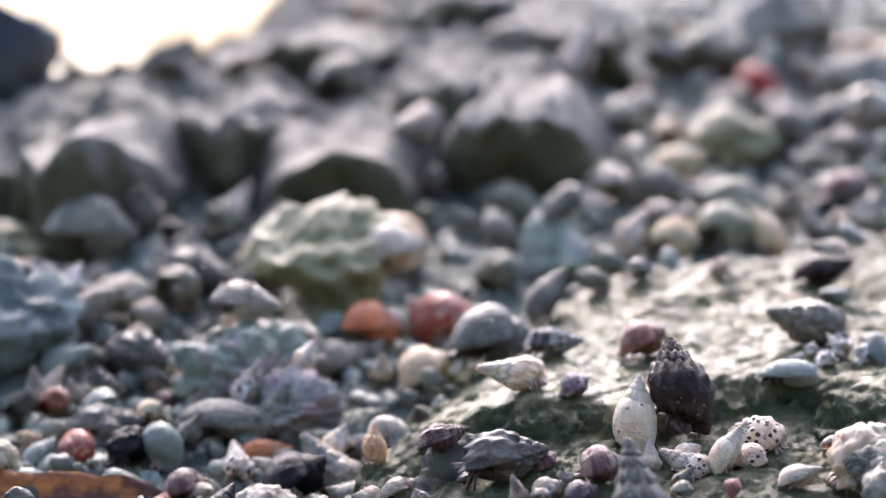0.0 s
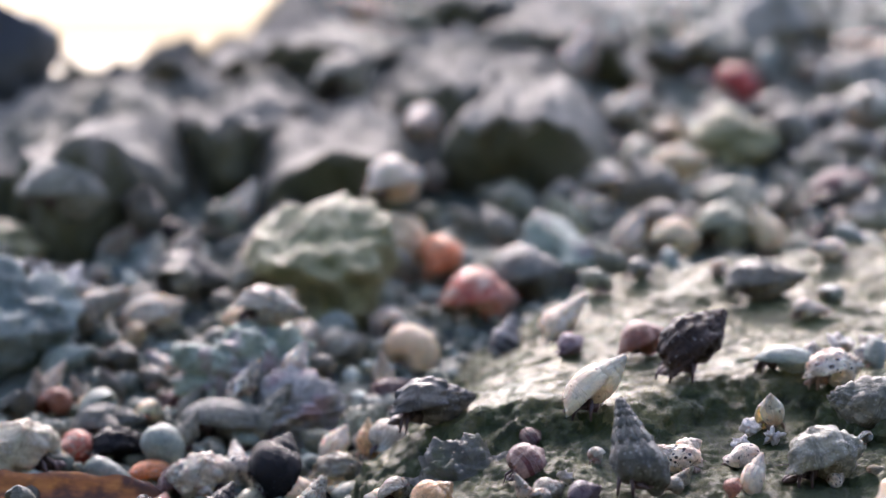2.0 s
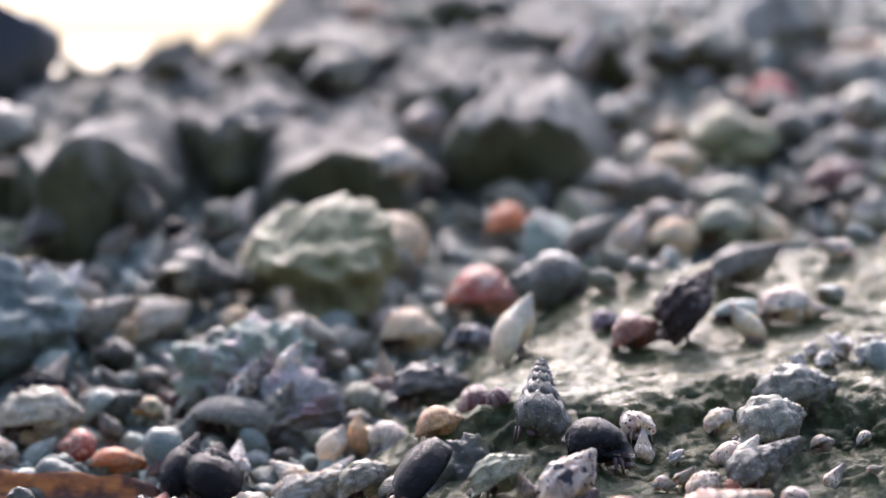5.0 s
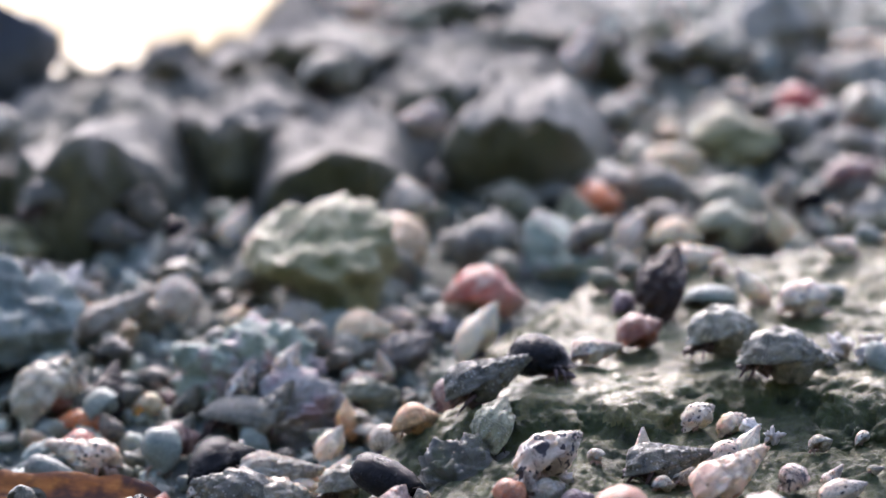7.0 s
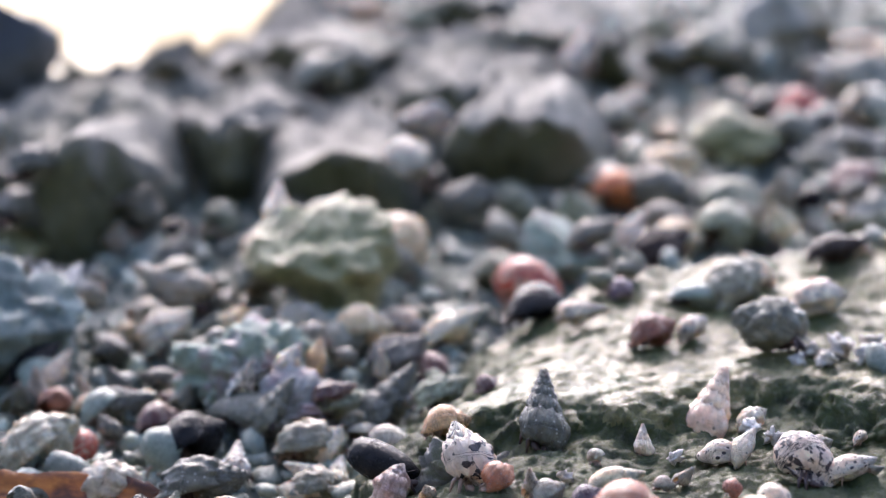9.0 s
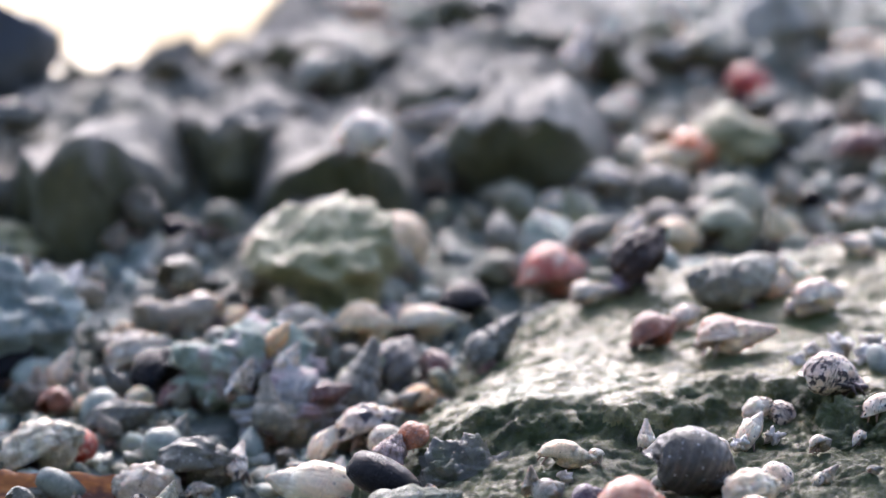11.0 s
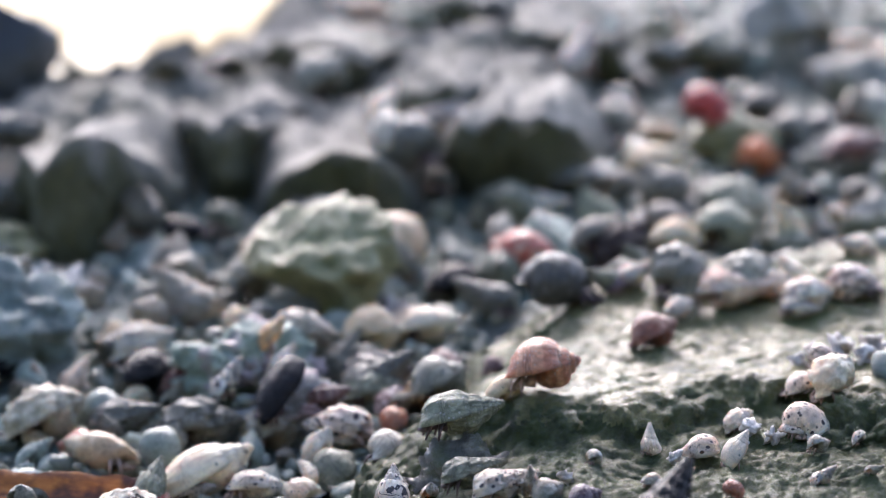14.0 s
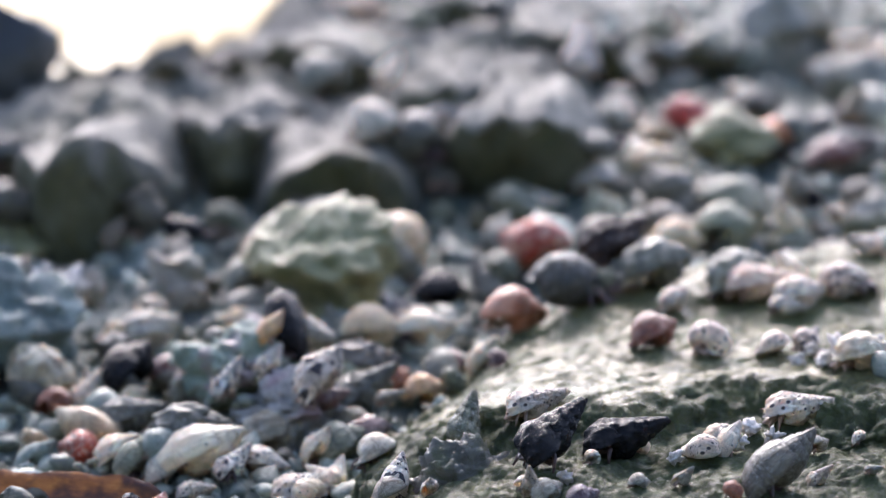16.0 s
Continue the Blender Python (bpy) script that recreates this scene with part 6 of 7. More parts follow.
    walk(crab_33, rows((0, -0.0677, -0.0007, -0.0028, 348, 0), (1.5, -0.0711, 0.0006, -0.0012, 346, 4), (2.5, -0.0732, 0.0017, -0.0008, 343, 9), (3.5, -0.0759, -0.0001, -0.0013, 346, 4), (4.2, -0.0786, -0.0008, -0.0015, 348, 0), (6.3, -0.0849, 0.0011, 0.0010, 348, 0), (7, -0.0840, -0.0012, 0.0002, 348, 0), (8, -0.0872, -0.0010, -0.0002, 348, 0), (9, -0.0801, 0.0020, 0.0006, 348, 0), (11.3, -0.0812, -0.0090, -0.0027, 348, 0), (12.5, -0.0820, -0.0206, -0.0062, 348, 0), (16, -0.0820, -0.0291, -0.0076, 348, 0)))
    walk(crab_34, rows((0, -0.0379, -0.0204, -0.0057, 345, 9), (0.5, -0.0422, -0.0088, -0.0028, 345, 9), (1, -0.0469, -0.0020, -0.0007, 345, 9), (1.5, -0.0508, 0.0014, 0.0004, 345, 9), (2, -0.0517, -0.0036, -0.0014, 353, 0), (2.5, -0.0527, -0.0071, -0.0033, 356, -4), (3.2, -0.0534, -0.0193, -0.0054, 356, -4), (6.3, -0.0621, -0.0260, -0.0083, 356, -4), (8.5, -0.0721, -0.0127, -0.0046, 349, 4), (9, -0.0722, -0.0038, -0.0032, 353, 0), (9.2, -0.0723, -0.0039, -0.0031, 353, 0), (11.3, -0.0633, -0.0076, -0.0034, 353, 0), (12.5, -0.0665, -0.0113, -0.0048, 353, 0), (16, -0.0652, -0.0329, -0.0090, 353, 0)))
    walk(crab_35, rows((0, -0.0266, -0.0166, -0.0061, 184, 0), (0.5, -0.0257, -0.0113, -0.0046, 184, 0), (1.5, -0.0225, -0.0002, 0.0002, 184, 0), (2.5, -0.0229, 0.0021, 0.0005, 183, -3), (3, -0.0201, 0.0039, 0.0005, 210, 32), (3.25, -0.0211, 0.0030, 0.0003, 254, 36), (3.5, -0.0221, 0.0021, 0.0002, 299, 40), (3.85, -0.0191, -0.0049, 0.0016, 254, 36), (4.2, -0.0159, -0.0202, 0.0048, 210, 32), (6.3, -0.0146, -0.0269, -0.0010, 184, 0), (7, -0.0208, -0.0118, -0.0005, 184, 0), (8, -0.0200, -0.0182, -0.0028, 184, 0), (9, -0.0272, -0.0046, -0.0020, 184, 0), (11.3, -0.0212, -0.0360, -0.0064, 184, 0), (16, -0.0204, -0.0565, -0.0076, 184, 0)))
    walk(crab_36, rows((0, -0.0169, 0.0230, 0.0066, 199, 18), (2.5, -0.0171, 0.0279, 0.0076, 199, 18), (3, -0.0184, 0.0317, 0.0093, 254, 23), (3.5, -0.0196, 0.0356, 0.0109, 310, 27), (4.2, -0.0188, 0.0349, 0.0109, 330, 23), (5.25, -0.0190, 0.0367, 0.0111, 256, 8), (6.3, -0.0192, 0.0385, 0.0114, 181, -7), (7, -0.0182, 0.0402, 0.0117, 180, -10), (8, -0.0171, 0.0361, 0.0109, 178, -13), (9, -0.0240, 0.0298, 0.0110, 181, -7), (10.15, -0.0221, 0.0423, 0.0118, 223, 11), (11.3, -0.0199, 0.0495, 0.0139, 265, 28), (11.9, -0.0162, 0.0531, 0.0148, 224, 14), (12.5, -0.0125, 0.0567, 0.0156, 184, 0), (13.5, -0.0154, 0.0404, 0.0132, 181, -7), (16, -0.0194, 0.0438, 0.0125, 181, -7)))
    walk(crab_37, rows((0, -0.0132, -0.0766, -0.0070, 267, 13), (3, -0.0100, -0.0700, -0.0025, 267, 13), (4.2, -0.0016, -0.0610, 0.0033, 246, 11), (6.3, -0.0156, -0.0230, 0.0022, 188, -42), (6.5, -0.0110, -0.0274, 0.0014, 215, 0), (6.6, -0.0112, -0.0272, 0.0014, 255, 6), (6.7, -0.0115, -0.0271, 0.0013, 294, 11), (7, -0.0080, -0.0389, 0.0013, 344, -24), (8, -0.0094, -0.0331, 0.0020, 344, -24), (9, -0.0092, -0.0251, 0.0026, 344, -24), (9.2, -0.0087, -0.0380, 0.0030, 344, -24), (11.3, -0.0088, -0.0384, 0.0012, 344, -24), (12, -0.0226, 0.0022, 0.0005, 325, 0), (12.25, -0.0288, 0.0040, 0.0024, 270, 0), (12.5, -0.0352, 0.0097, 0.0031, 215, 0), (13, -0.0447, 0.0254, 0.0083, 192, -33), (13.5, -0.0431, 0.0226, 0.0083, 187, -47), (14, -0.0369, 0.0219, 0.0124, 215, 0), (14.25, -0.0347, 0.0254, 0.0135, 274, -4), (14.5, -0.0321, 0.0237, 0.0158, 333, -8), (15, -0.0340, 0.0474, 0.0209, 313, 7), (15.3, -0.0353, 0.0495, 0.0242, 294, 11), (16, -0.0377, 0.0472, 0.0246, 294, 11)))
    walk(crab_38, rows((0, 0.0457, -0.0985, -0.0015, 350, 0), (3, 0.0449, -0.0748, 0.0042, 348, 2), (3.5, 0.0415, -0.0648, 0.0061, 348, 2), (4.2, 0.0374, -0.0574, 0.0077, 346, 4), (6.3, 0.0232, -0.0156, 0.0196, 350, 0), (6.5, 0.0239, -0.0142, 0.0207, 350, 0), (7, 0.0209, 0.0009, 0.0244, 350, 0), (7.5, 0.0174, 0.0281, 0.0249, 351, -2), (8, 0.0151, 0.0581, 0.0242, 353, -4), (8.5, 0.0153, 0.0649, 0.0252, 327, 17), (8.75, 0.0185, 0.0694, 0.0273, 260, 11), (9, 0.0215, 0.0709, 0.0298, 194, 4), (9.2, 0.0217, 0.0985, 0.0281, 194, 4), (11.3, 0.0020, 0.0999, 0.0284, 187, -4), (12.5, 0.0003, 0.1190, 0.0303, 187, -4), (13.5, 0.0020, 0.1224, 0.0314, 187, -4), (16, -0.0023, 0.1190, 0.0296, 187, -4)))
    walk(crab_39, rows((0, 0.0317, -0.1090, -0.0045, 202, 7), (4.2, 0.0279, -0.0788, 0.0023, 202, 7), (6.3, 0.0216, -0.0479, 0.0092, 202, 7), (6.6, 0.0225, -0.0511, 0.0086, 193, -0), (7, 0.0201, -0.0507, 0.0089, 188, -6), (7.5, 0.0157, -0.0519, 0.0069, 193, -0), (8, 0.0092, -0.0576, 0.0073, 204, 8), (8.5, 0.0051, -0.0363, 0.0081, 221, 11), (8.75, 0.0045, -0.0362, 0.0076, 260, 12), (9, 0.0039, -0.0392, 0.0074, 300, 13), (9.2, 0.0022, -0.0385, 0.0065, 319, 11), (10.25, -0.0089, -0.0194, 0.0078, 250, -7), (11.3, -0.0203, 0.0210, 0.0059, 180, -24), (12, -0.0182, 0.0206, 0.0051, 221, 11), (12.25, -0.0177, 0.0183, 0.0048, 289, -2), (12.5, -0.0173, 0.0176, 0.0044, 356, -16), (13, -0.0183, 0.0125, 0.0030, 356, -16), (13.5, -0.0208, 0.0173, 0.0065, 347, 0), (14, -0.0195, 0.0179, 0.0063, 363, -33), (14.5, -0.0186, 0.0275, 0.0077, 390, -55), (15, -0.0223, 0.0204, 0.0062, 363, -33), (15.3, -0.0257, 0.0184, 0.0066, 347, 0), (15.4, -0.0273, 0.0260, 0.0066, 284, 6), (15.5, -0.0285, 0.0266, 0.0082, 221, 11), (16, -0.0270, 0.0258, 0.0166, 204, 8)))
    walk(crab_40, rows((0, 0.0592, -0.1057, -0.0029, 185, 0), (4.2, 0.0549, -0.0880, 0.0019, 185, 0), (6.3, 0.0519, -0.0602, 0.0068, 186, 2), (7, 0.0575, -0.0578, 0.0079, 193, 17), (7.5, 0.0563, -0.0543, 0.0084, 185, 0), (8, 0.0520, -0.0523, 0.0088, 173, -22), (8.5, 0.0557, -0.0318, 0.0124, 206, 33), (9, 0.0592, -0.0102, 0.0165, 226, 42), (9.2, 0.0623, -0.0104, 0.0167, 217, 40), (11.3, 0.0646, 0.0275, 0.0291, 180, -13), (12.5, 0.0653, 0.0480, 0.0325, 180, -13), (13.5, 0.0631, 0.0566, 0.0333, 181, -11), (14, 0.0677, 0.0588, 0.0345, 180, -13), (14.5, 0.0698, 0.0660, 0.0351, 180, -13), (16, 0.0752, 0.0627, 0.0356, 182, -9)))
    walk(crab_41, rows((0, 0.0715, -0.1112, -0.0034, 265, 3), (6.3, 0.0580, -0.0877, 0.0022, 265, 3), (8, 0.0640, -0.0690, 0.0062, 265, 3), (8.5, 0.0717, -0.0489, 0.0093, 265, 3), (9, 0.0708, -0.0483, 0.0092, 306, 2), (9.2, 0.0710, -0.0448, 0.0102, 327, 0), (11.3, 0.0871, -0.0051, 0.0237, 359, -22), (12, 0.0921, 0.0098, 0.0275, 360, -24), (12.5, 0.0932, 0.0147, 0.0280, 362, -27), (13.5, 0.0998, 0.0506, 0.0343, 363, -29), (14.5, 0.0992, 0.0621, 0.0359, 363, -29), (16, 0.0982, 0.0623, 0.0360, 363, -29)))
    walk(crab_42, rows((0, 0.0429, -0.1301, -0.0165, 346, 4), (9, 0.0443, -0.1098, -0.0040, 346, 4), (11.3, 0.0501, -0.0441, 0.0094, 346, 4), (11.5, 0.0491, -0.0364, 0.0109, 346, 4), (12, 0.0426, -0.0189, 0.0188, 350, 0), (12.5, 0.0306, 0.0058, 0.0247, 353, -4), (13, 0.0298, 0.0470, 0.0288, 353, -4), (13.5, 0.0276, 0.0627, 0.0318, 355, -7), (14.5, 0.0309, 0.0669, 0.0341, 353, -4), (16, 0.0315, 0.0652, 0.0336, 353, -4)))
    walk(crab_43, rows((0, 0.0370, -0.1047, -0.0018, 172, 0), (8, 0.0356, -0.0794, 0.0037, 172, 0), (8.5, 0.0350, -0.0674, 0.0056, 172, 0), (9, 0.0339, -0.0553, 0.0084, 172, 0), (9.2, 0.0335, -0.0531, 0.0085, 172, 0), (11.3, 0.0228, -0.0367, 0.0120, 154, -22), (12, 0.0213, -0.0217, 0.0128, 172, 0), (12.5, 0.0213, -0.0146, 0.0205, 183, 33), (13.5, 0.0150, -0.0137, 0.0199, 175, 11), (14.5, 0.0144, 0.0029, 0.0220, 182, 30), (15.3, 0.0123, 0.0144, 0.0219, 183, 32), (16, 0.0111, 0.0507, 0.0221, 187, 39)))
    walk(crab_44, rows((0, -0.0139, -0.0934, -0.0088, 353, 0), (9, -0.0170, -0.0629, -0.0063, 357, -9), (11.3, -0.0288, -0.0032, -0.0024, 358, -13), (12, -0.0411, -0.0002, 0.0010, 325, 31), (12.25, -0.0413, -0.0005, 0.0019, 264, 28), (12.5, -0.0417, 0.0015, 0.0018, 203, 24), (13, -0.0442, -0.0013, 0.0008, 196, 17), (13.5, -0.0461, -0.0034, -0.0006, 191, 9), (14, -0.0513, -0.0008, -0.0012, 186, 3), (14.5, -0.0505, -0.0029, -0.0013, 184, 0), (15.3, -0.0523, 0.0000, -0.0005, 184, 0), (16, -0.0542, 0.0078, 0.0020, 182, 0)))
    walk(crab_45, rows((0, -0.0365, -0.0493, -0.0139, 358, 7), (6.3, -0.0407, -0.0301, -0.0079, 358, 7), (7, -0.0442, -0.0155, -0.0044, 358, 7), (8, -0.0478, -0.0025, -0.0011, 356, 10), (8.25, -0.0487, -0.0066, -0.0007, 310, 22), (8.5, -0.0499, -0.0073, -0.0013, 264, 35), (8.75, -0.0505, -0.0084, -0.0019, 222, 17), (9, -0.0510, -0.0095, -0.0026, 179, 0), (9.2, -0.0516, -0.0089, -0.0025, 178, -3), (11.3, -0.0542, 0.0044, 0.0009, 176, -7), (12.5, -0.0575, 0.0185, 0.0050, 178, -3), (14.5, -0.0545, 0.0229, 0.0059, 176, -7), (16, -0.0563, 0.0149, 0.0057, 176, -7)))
    walk(crab_46, rows((0, 0.0120, -0.0937, -0.0004, 222, 0), (6.3, 0.0103, -0.0711, 0.0042, 222, 0), (8, 0.0173, -0.0491, 0.0087, 222, 0), (9, 0.0108, -0.0494, 0.0082, 222, 0), (11.3, -0.0083, -0.0068, 0.0122, 222, 0), (12.5, -0.0134, 0.0316, 0.0076, 222, 0), (13.5, -0.0117, 0.0118, 0.0090, 222, 0), (14.5, -0.0109, 0.0384, 0.0112, 222, 0), (15.3, -0.0117, 0.0487, 0.0138, 222, 0), (16, -0.0112, 0.0574, 0.0155, 222, 0)))
    walk(crab_47, rows((0, 0.0005, -0.0756, 0.0009, 200, 17), (2, -0.0014, -0.0520, 0.0039, 200, 17), (2.5, -0.0018, -0.0457, 0.0047, 200, 17), (3, -0.0027, -0.0363, 0.0048, 211, 20), (3.5, -0.0032, -0.0297, 0.0071, 232, 22), (4.2, -0.0005, -0.0155, 0.0135, 182, 0), (6.3, -0.0041, -0.0114, 0.0132, 179, -4), (7, -0.0061, -0.0061, 0.0131, 179, -4), (9, 0.0005, -0.0157, 0.0139, 179, -4), (11.3, -0.0053, 0.0394, 0.0118, 179, -4), (16, -0.0047, 0.0416, 0.0140, 179, -4)))
    walk(crab_48, rows((0, -0.0148, -0.0111, 0.0073, 266, 0), (6.3, -0.0207, 0.0204, 0.0056, 266, 0), (7, -0.0218, 0.0231, 0.0083, 266, 0), (7.5, -0.0234, 0.0332, 0.0071, 266, 0), (8, -0.0255, 0.0284, 0.0131, 285, -0), (8.5, -0.0259, 0.0266, 0.0159, 266, 0), (9, -0.0297, 0.0510, 0.0192, 241, -2), (11.3, -0.0392, 0.0383, 0.0249, 210, -13), (16, -0.0404, 0.0380, 0.0276, 210, -13)))
    walk(crab_49, rows((0, 0.0329, -0.1060, -0.0037, 171, 0), (9, 0.0347, -0.0815, 0.0037, 171, 0), (12, 0.0359, -0.0730, 0.0043, 171, 0), (12.5, 0.0353, -0.0656, 0.0057, 171, 0), (13, 0.0292, -0.0535, 0.0089, 176, 9), (13.5, 0.0273, -0.0198, 0.0170, 185, 21), (14, 0.0221, -0.0090, 0.0232, 176, 9), (14.5, 0.0196, 0.0184, 0.0264, 171, 0), (15, 0.0182, 0.0563, 0.0253, 170, -1), (15.3, 0.0177, 0.0692, 0.0267, 170, -1), (16, 0.0172, 0.0737, 0.0270, 170, -1)))
    walk(crab_50, rows((0, -0.0045, -0.1029, -0.0038, 186, 0), (9, -0.0047, -0.0777, -0.0014, 186, 0), (11.3, -0.0051, -0.0544, 0.0018, 186, 0), (12.5, -0.0057, -0.0375, 0.0045, 186, 0), (13, -0.0057, -0.0267, 0.0053, 186, 0), (13.5, 0.0018, -0.0302, 0.0133, 186, 0), (14.5, 0.0037, -0.0141, 0.0165, 184, -7), (15, 0.0031, -0.0077, 0.0183, 239, 44), (15.15, 0.0009, -0.0070, 0.0175, 293, 31), (15.3, -0.0012, -0.0031, 0.0163, 346, 17), (16, -0.0024, 0.0648, 0.0166, 301, 44)))
    walk(crab_51, rows((0, -0.0087, -0.0945, -0.0061, 224, 0), (9, -0.0092, -0.0701, -0.0021, 224, 0), (11.3, -0.0118, -0.0435, -0.0003, 224, 0), (12.5, -0.0168, -0.0199, 0.0001, 224, 0), (13, -0.0190, -0.0146, -0.0001, 224, 0), (13.5, -0.0219, -0.0000, -0.0000, 224, 0), (14.5, -0.0244, 0.0016, 0.0009, 224, 0), (15.3, -0.0239, 0.0043, 0.0018, 224, 0), (16, -0.0231, 0.0139, 0.0047, 204, -2)))
    walk(crab_52, rows((0, -0.0433, -0.0480, -0.0133, 344, -4), (11.3, -0.0469, -0.0272, -0.0060, 344, -4), (12.5, -0.0540, -0.0123, -0.0039, 344, -4), (13, -0.0603, -0.0004, -0.0015, 342, 0), (13.5, -0.0693, 0.0121, 0.0035, 340, 4), (14.5, -0.0794, 0.0108, 0.0030, 342, 0), (15.3, -0.0812, 0.0223, 0.0061, 336, 13), (16, -0.0807, 0.0236, 0.0072, 336, 13)))
    walk(crab_53, rows((0, 0.0567, -0.1012, -0.0013, 190, 0), (9, 0.0585, -0.0796, 0.0033, 190, 0), (11.3, 0.0595, -0.0608, 0.0071, 190, 0), (12, 0.0591, -0.0525, 0.0102, 190, 0), (12.5, 0.0620, -0.0358, 0.0114, 190, 0), (13, 0.0709, -0.0273, 0.0134, 198, 13), (13.5, 0.0790, -0.0088, 0.0194, 212, 25), (14.5, 0.0855, -0.0092, 0.0233, 198, 13), (15.3, 0.0841, -0.0100, 0.0220, 186, -7), (16, 0.0900, 0.0030, 0.0261, 188, -3)))
    walk(crab_54, rows((0, 0.0731, -0.0997, 0.0002, 198, 0), (11.3, 0.0763, -0.0778, 0.0035, 198, 0), (12.5, 0.0759, -0.0608, 0.0060, 192, -18), (13.5, 0.0738, -0.0392, 0.0120, 126, -22), (14.5, 0.0736, -0.0111, 0.0174, 174, -22), (15.3, 0.0712, -0.0037, 0.0240, 202, 9), (16, 0.0825, 0.0231, 0.0285, 223, 33)))
    walk(crab_55, rows((0, 0.0717, -0.1092, -0.0025, 172, 0), (14, 0.0745, -0.0826, 0.0026, 172, 0), (14.5, 0.0740, -0.0743, 0.0043, 172, 0), (15.3, 0.0727, -0.0457, 0.0096, 172, -3), (16, 0.0750, -0.0159, 0.0165, 172, 0)))
    walk(crab_56, rows((0, 0.0407, -0.1219, -0.0053, 225, 0), (11.3, 0.0420, -0.1056, -0.0024, 225, 0), (13.5, 0.0420, -0.0851, 0.0015, 225, 0), (14, 0.0421, -0.0809, 0.0030, 225, 0), (14.5, 0.0415, -0.0646, 0.0066, 223, -1), (15, 0.0376, -0.0562, 0.0083, 223, -1), (15.5, 0.0243, -0.0499, 0.0091, 227, 1), (16, 0.0207, -0.0419, 0.0110, 212, -12)))
    walk(crab_57, rows((0, 0.0475, -0.1121, -0.0038, 172, -4), (13.5, 0.0467, -0.0986, -0.0008, 172, -4), (14.5, 0.0468, -0.0796, 0.0033, 174, 0), (15, 0.0480, -0.0732, 0.0043, 180, 21), (15.5, 0.0403, -0.0261, 0.0119, 188, 34), (16, 0.0377, -0.0297, 0.0112, 174, 0)))
    walk(crab_58, rows((0, 0.0077, -0.1027, -0.0029, 189, -2), (12.5, 0.0080, -0.0749, 0.0021, 189, -2), (13.5, 0.0083, -0.0595, 0.0056, 189, -2), (14.5, 0.0175, -0.0503, 0.0072, 189, 0), (15.3, 0.0191, -0.0377, 0.0121, 243, 43), (15.6, 0.0205, -0.0208, 0.0135, 203, 24), (16, 0.0197, -0.0176, 0.0178, 189, 0)))
    walk(crab_59, rows((0, 0.0565, -0.1022, -0.0018, 263, 0), (11.3, 0.0595, -0.0708, 0.0035, 263, 0), (12.5, 0.0612, -0.0640, 0.0061, 263, 0), (13.5, 0.0716, -0.0397, 0.0106, 263, 0), (14.5, 0.0754, -0.0089, 0.0189, 263, 0), (15.3, 0.0641, -0.0021, 0.0229, 263, 0), (16, 0.0589, 0.0224, 0.0277, 263, 0)))
    walk(crab_60, rows((0, 0.0694, -0.1258, -0.0040, 187, 0), (13.5, 0.0721, -0.1041, -0.0021, 187, 0), (14.5, 0.0731, -0.0847, 0.0018, 187, 0), (15.3, 0.0707, -0.0681, 0.0072, 185, -4), (16, 0.0669, -0.0547, 0.0083, 192, 8)))
    walk(crab_61, rows((0, -0.0174, -0.0800, -0.0098, 186, 0), (14, -0.0182, -0.0725, -0.0062, 186, 0), (15, -0.0226, -0.0280, -0.0073, 186, 0), (15.4, -0.0258, -0.0143, -0.0045, 186, 0), (16, -0.0295, -0.0032, -0.0026, 187, 2)))
    walk(crab_62, rows((0, -0.0374, -0.0432, -0.0132, 268, 64), (12.8, -0.0393, -0.0089, -0.0030, 268, 64), (13.5, -0.0380, -0.0014, -0.0006, 268, 64), (13.75, -0.0390, -0.0023, -0.0011, 230, 32), (14, -0.0398, -0.0059, -0.0006, 192, 0), (14.5, -0.0402, -0.0018, -0.0002, 143, -4), (15.3, -0.0373, 0.0004, 0.0003, 161, -4), (16, -0.0397, 0.0088, 0.0025, 149, -4)))
    walk(crab_63, rows((0, -0.0097, -0.0902, -0.0055, 266, 0), (12.5, -0.0103, -0.0627, -0.0012, 266, 0), (13.5, -0.0107, -0.0392, 0.0004, 266, 0), (14.5, -0.0083, -0.0387, 0.0014, 266, 0), (15.3, -0.0044, -0.0378, 0.0043, 266, 0), (16, -0.0099, -0.0272, 0.0016, 237, -2)))
    walk(crab_64, rows((0, -0.0666, -0.0364, -0.0107, 206, 0), (13, -0.0686, -0.0205, -0.0065, 206, 0), (14.1, -0.0698, -0.0124, -0.0049, 206, 0), (14.5, -0.0713, -0.0058, -0.0036, 206, 0), (15.3, -0.0753, -0.0014, -0.0017, 266, 10), (16, -0.0727, 0.0133, 0.0033, 199, -6)))
    walk(crab_65, rows((0, 0.0078, -0.0999, -0.0026, 184, 0), (12.5, 0.0087, -0.0734, 0.0031, 184, 0), (13.5, 0.0077, -0.0597, 0.0068, 184, 0), (14.5, 0.0052, -0.0405, 0.0089, 184, 0), (15.3, 0.0065, -0.0366, 0.0095, 184, 0), (16, 0.0064, -0.0151, 0.0156, 236, 44)))
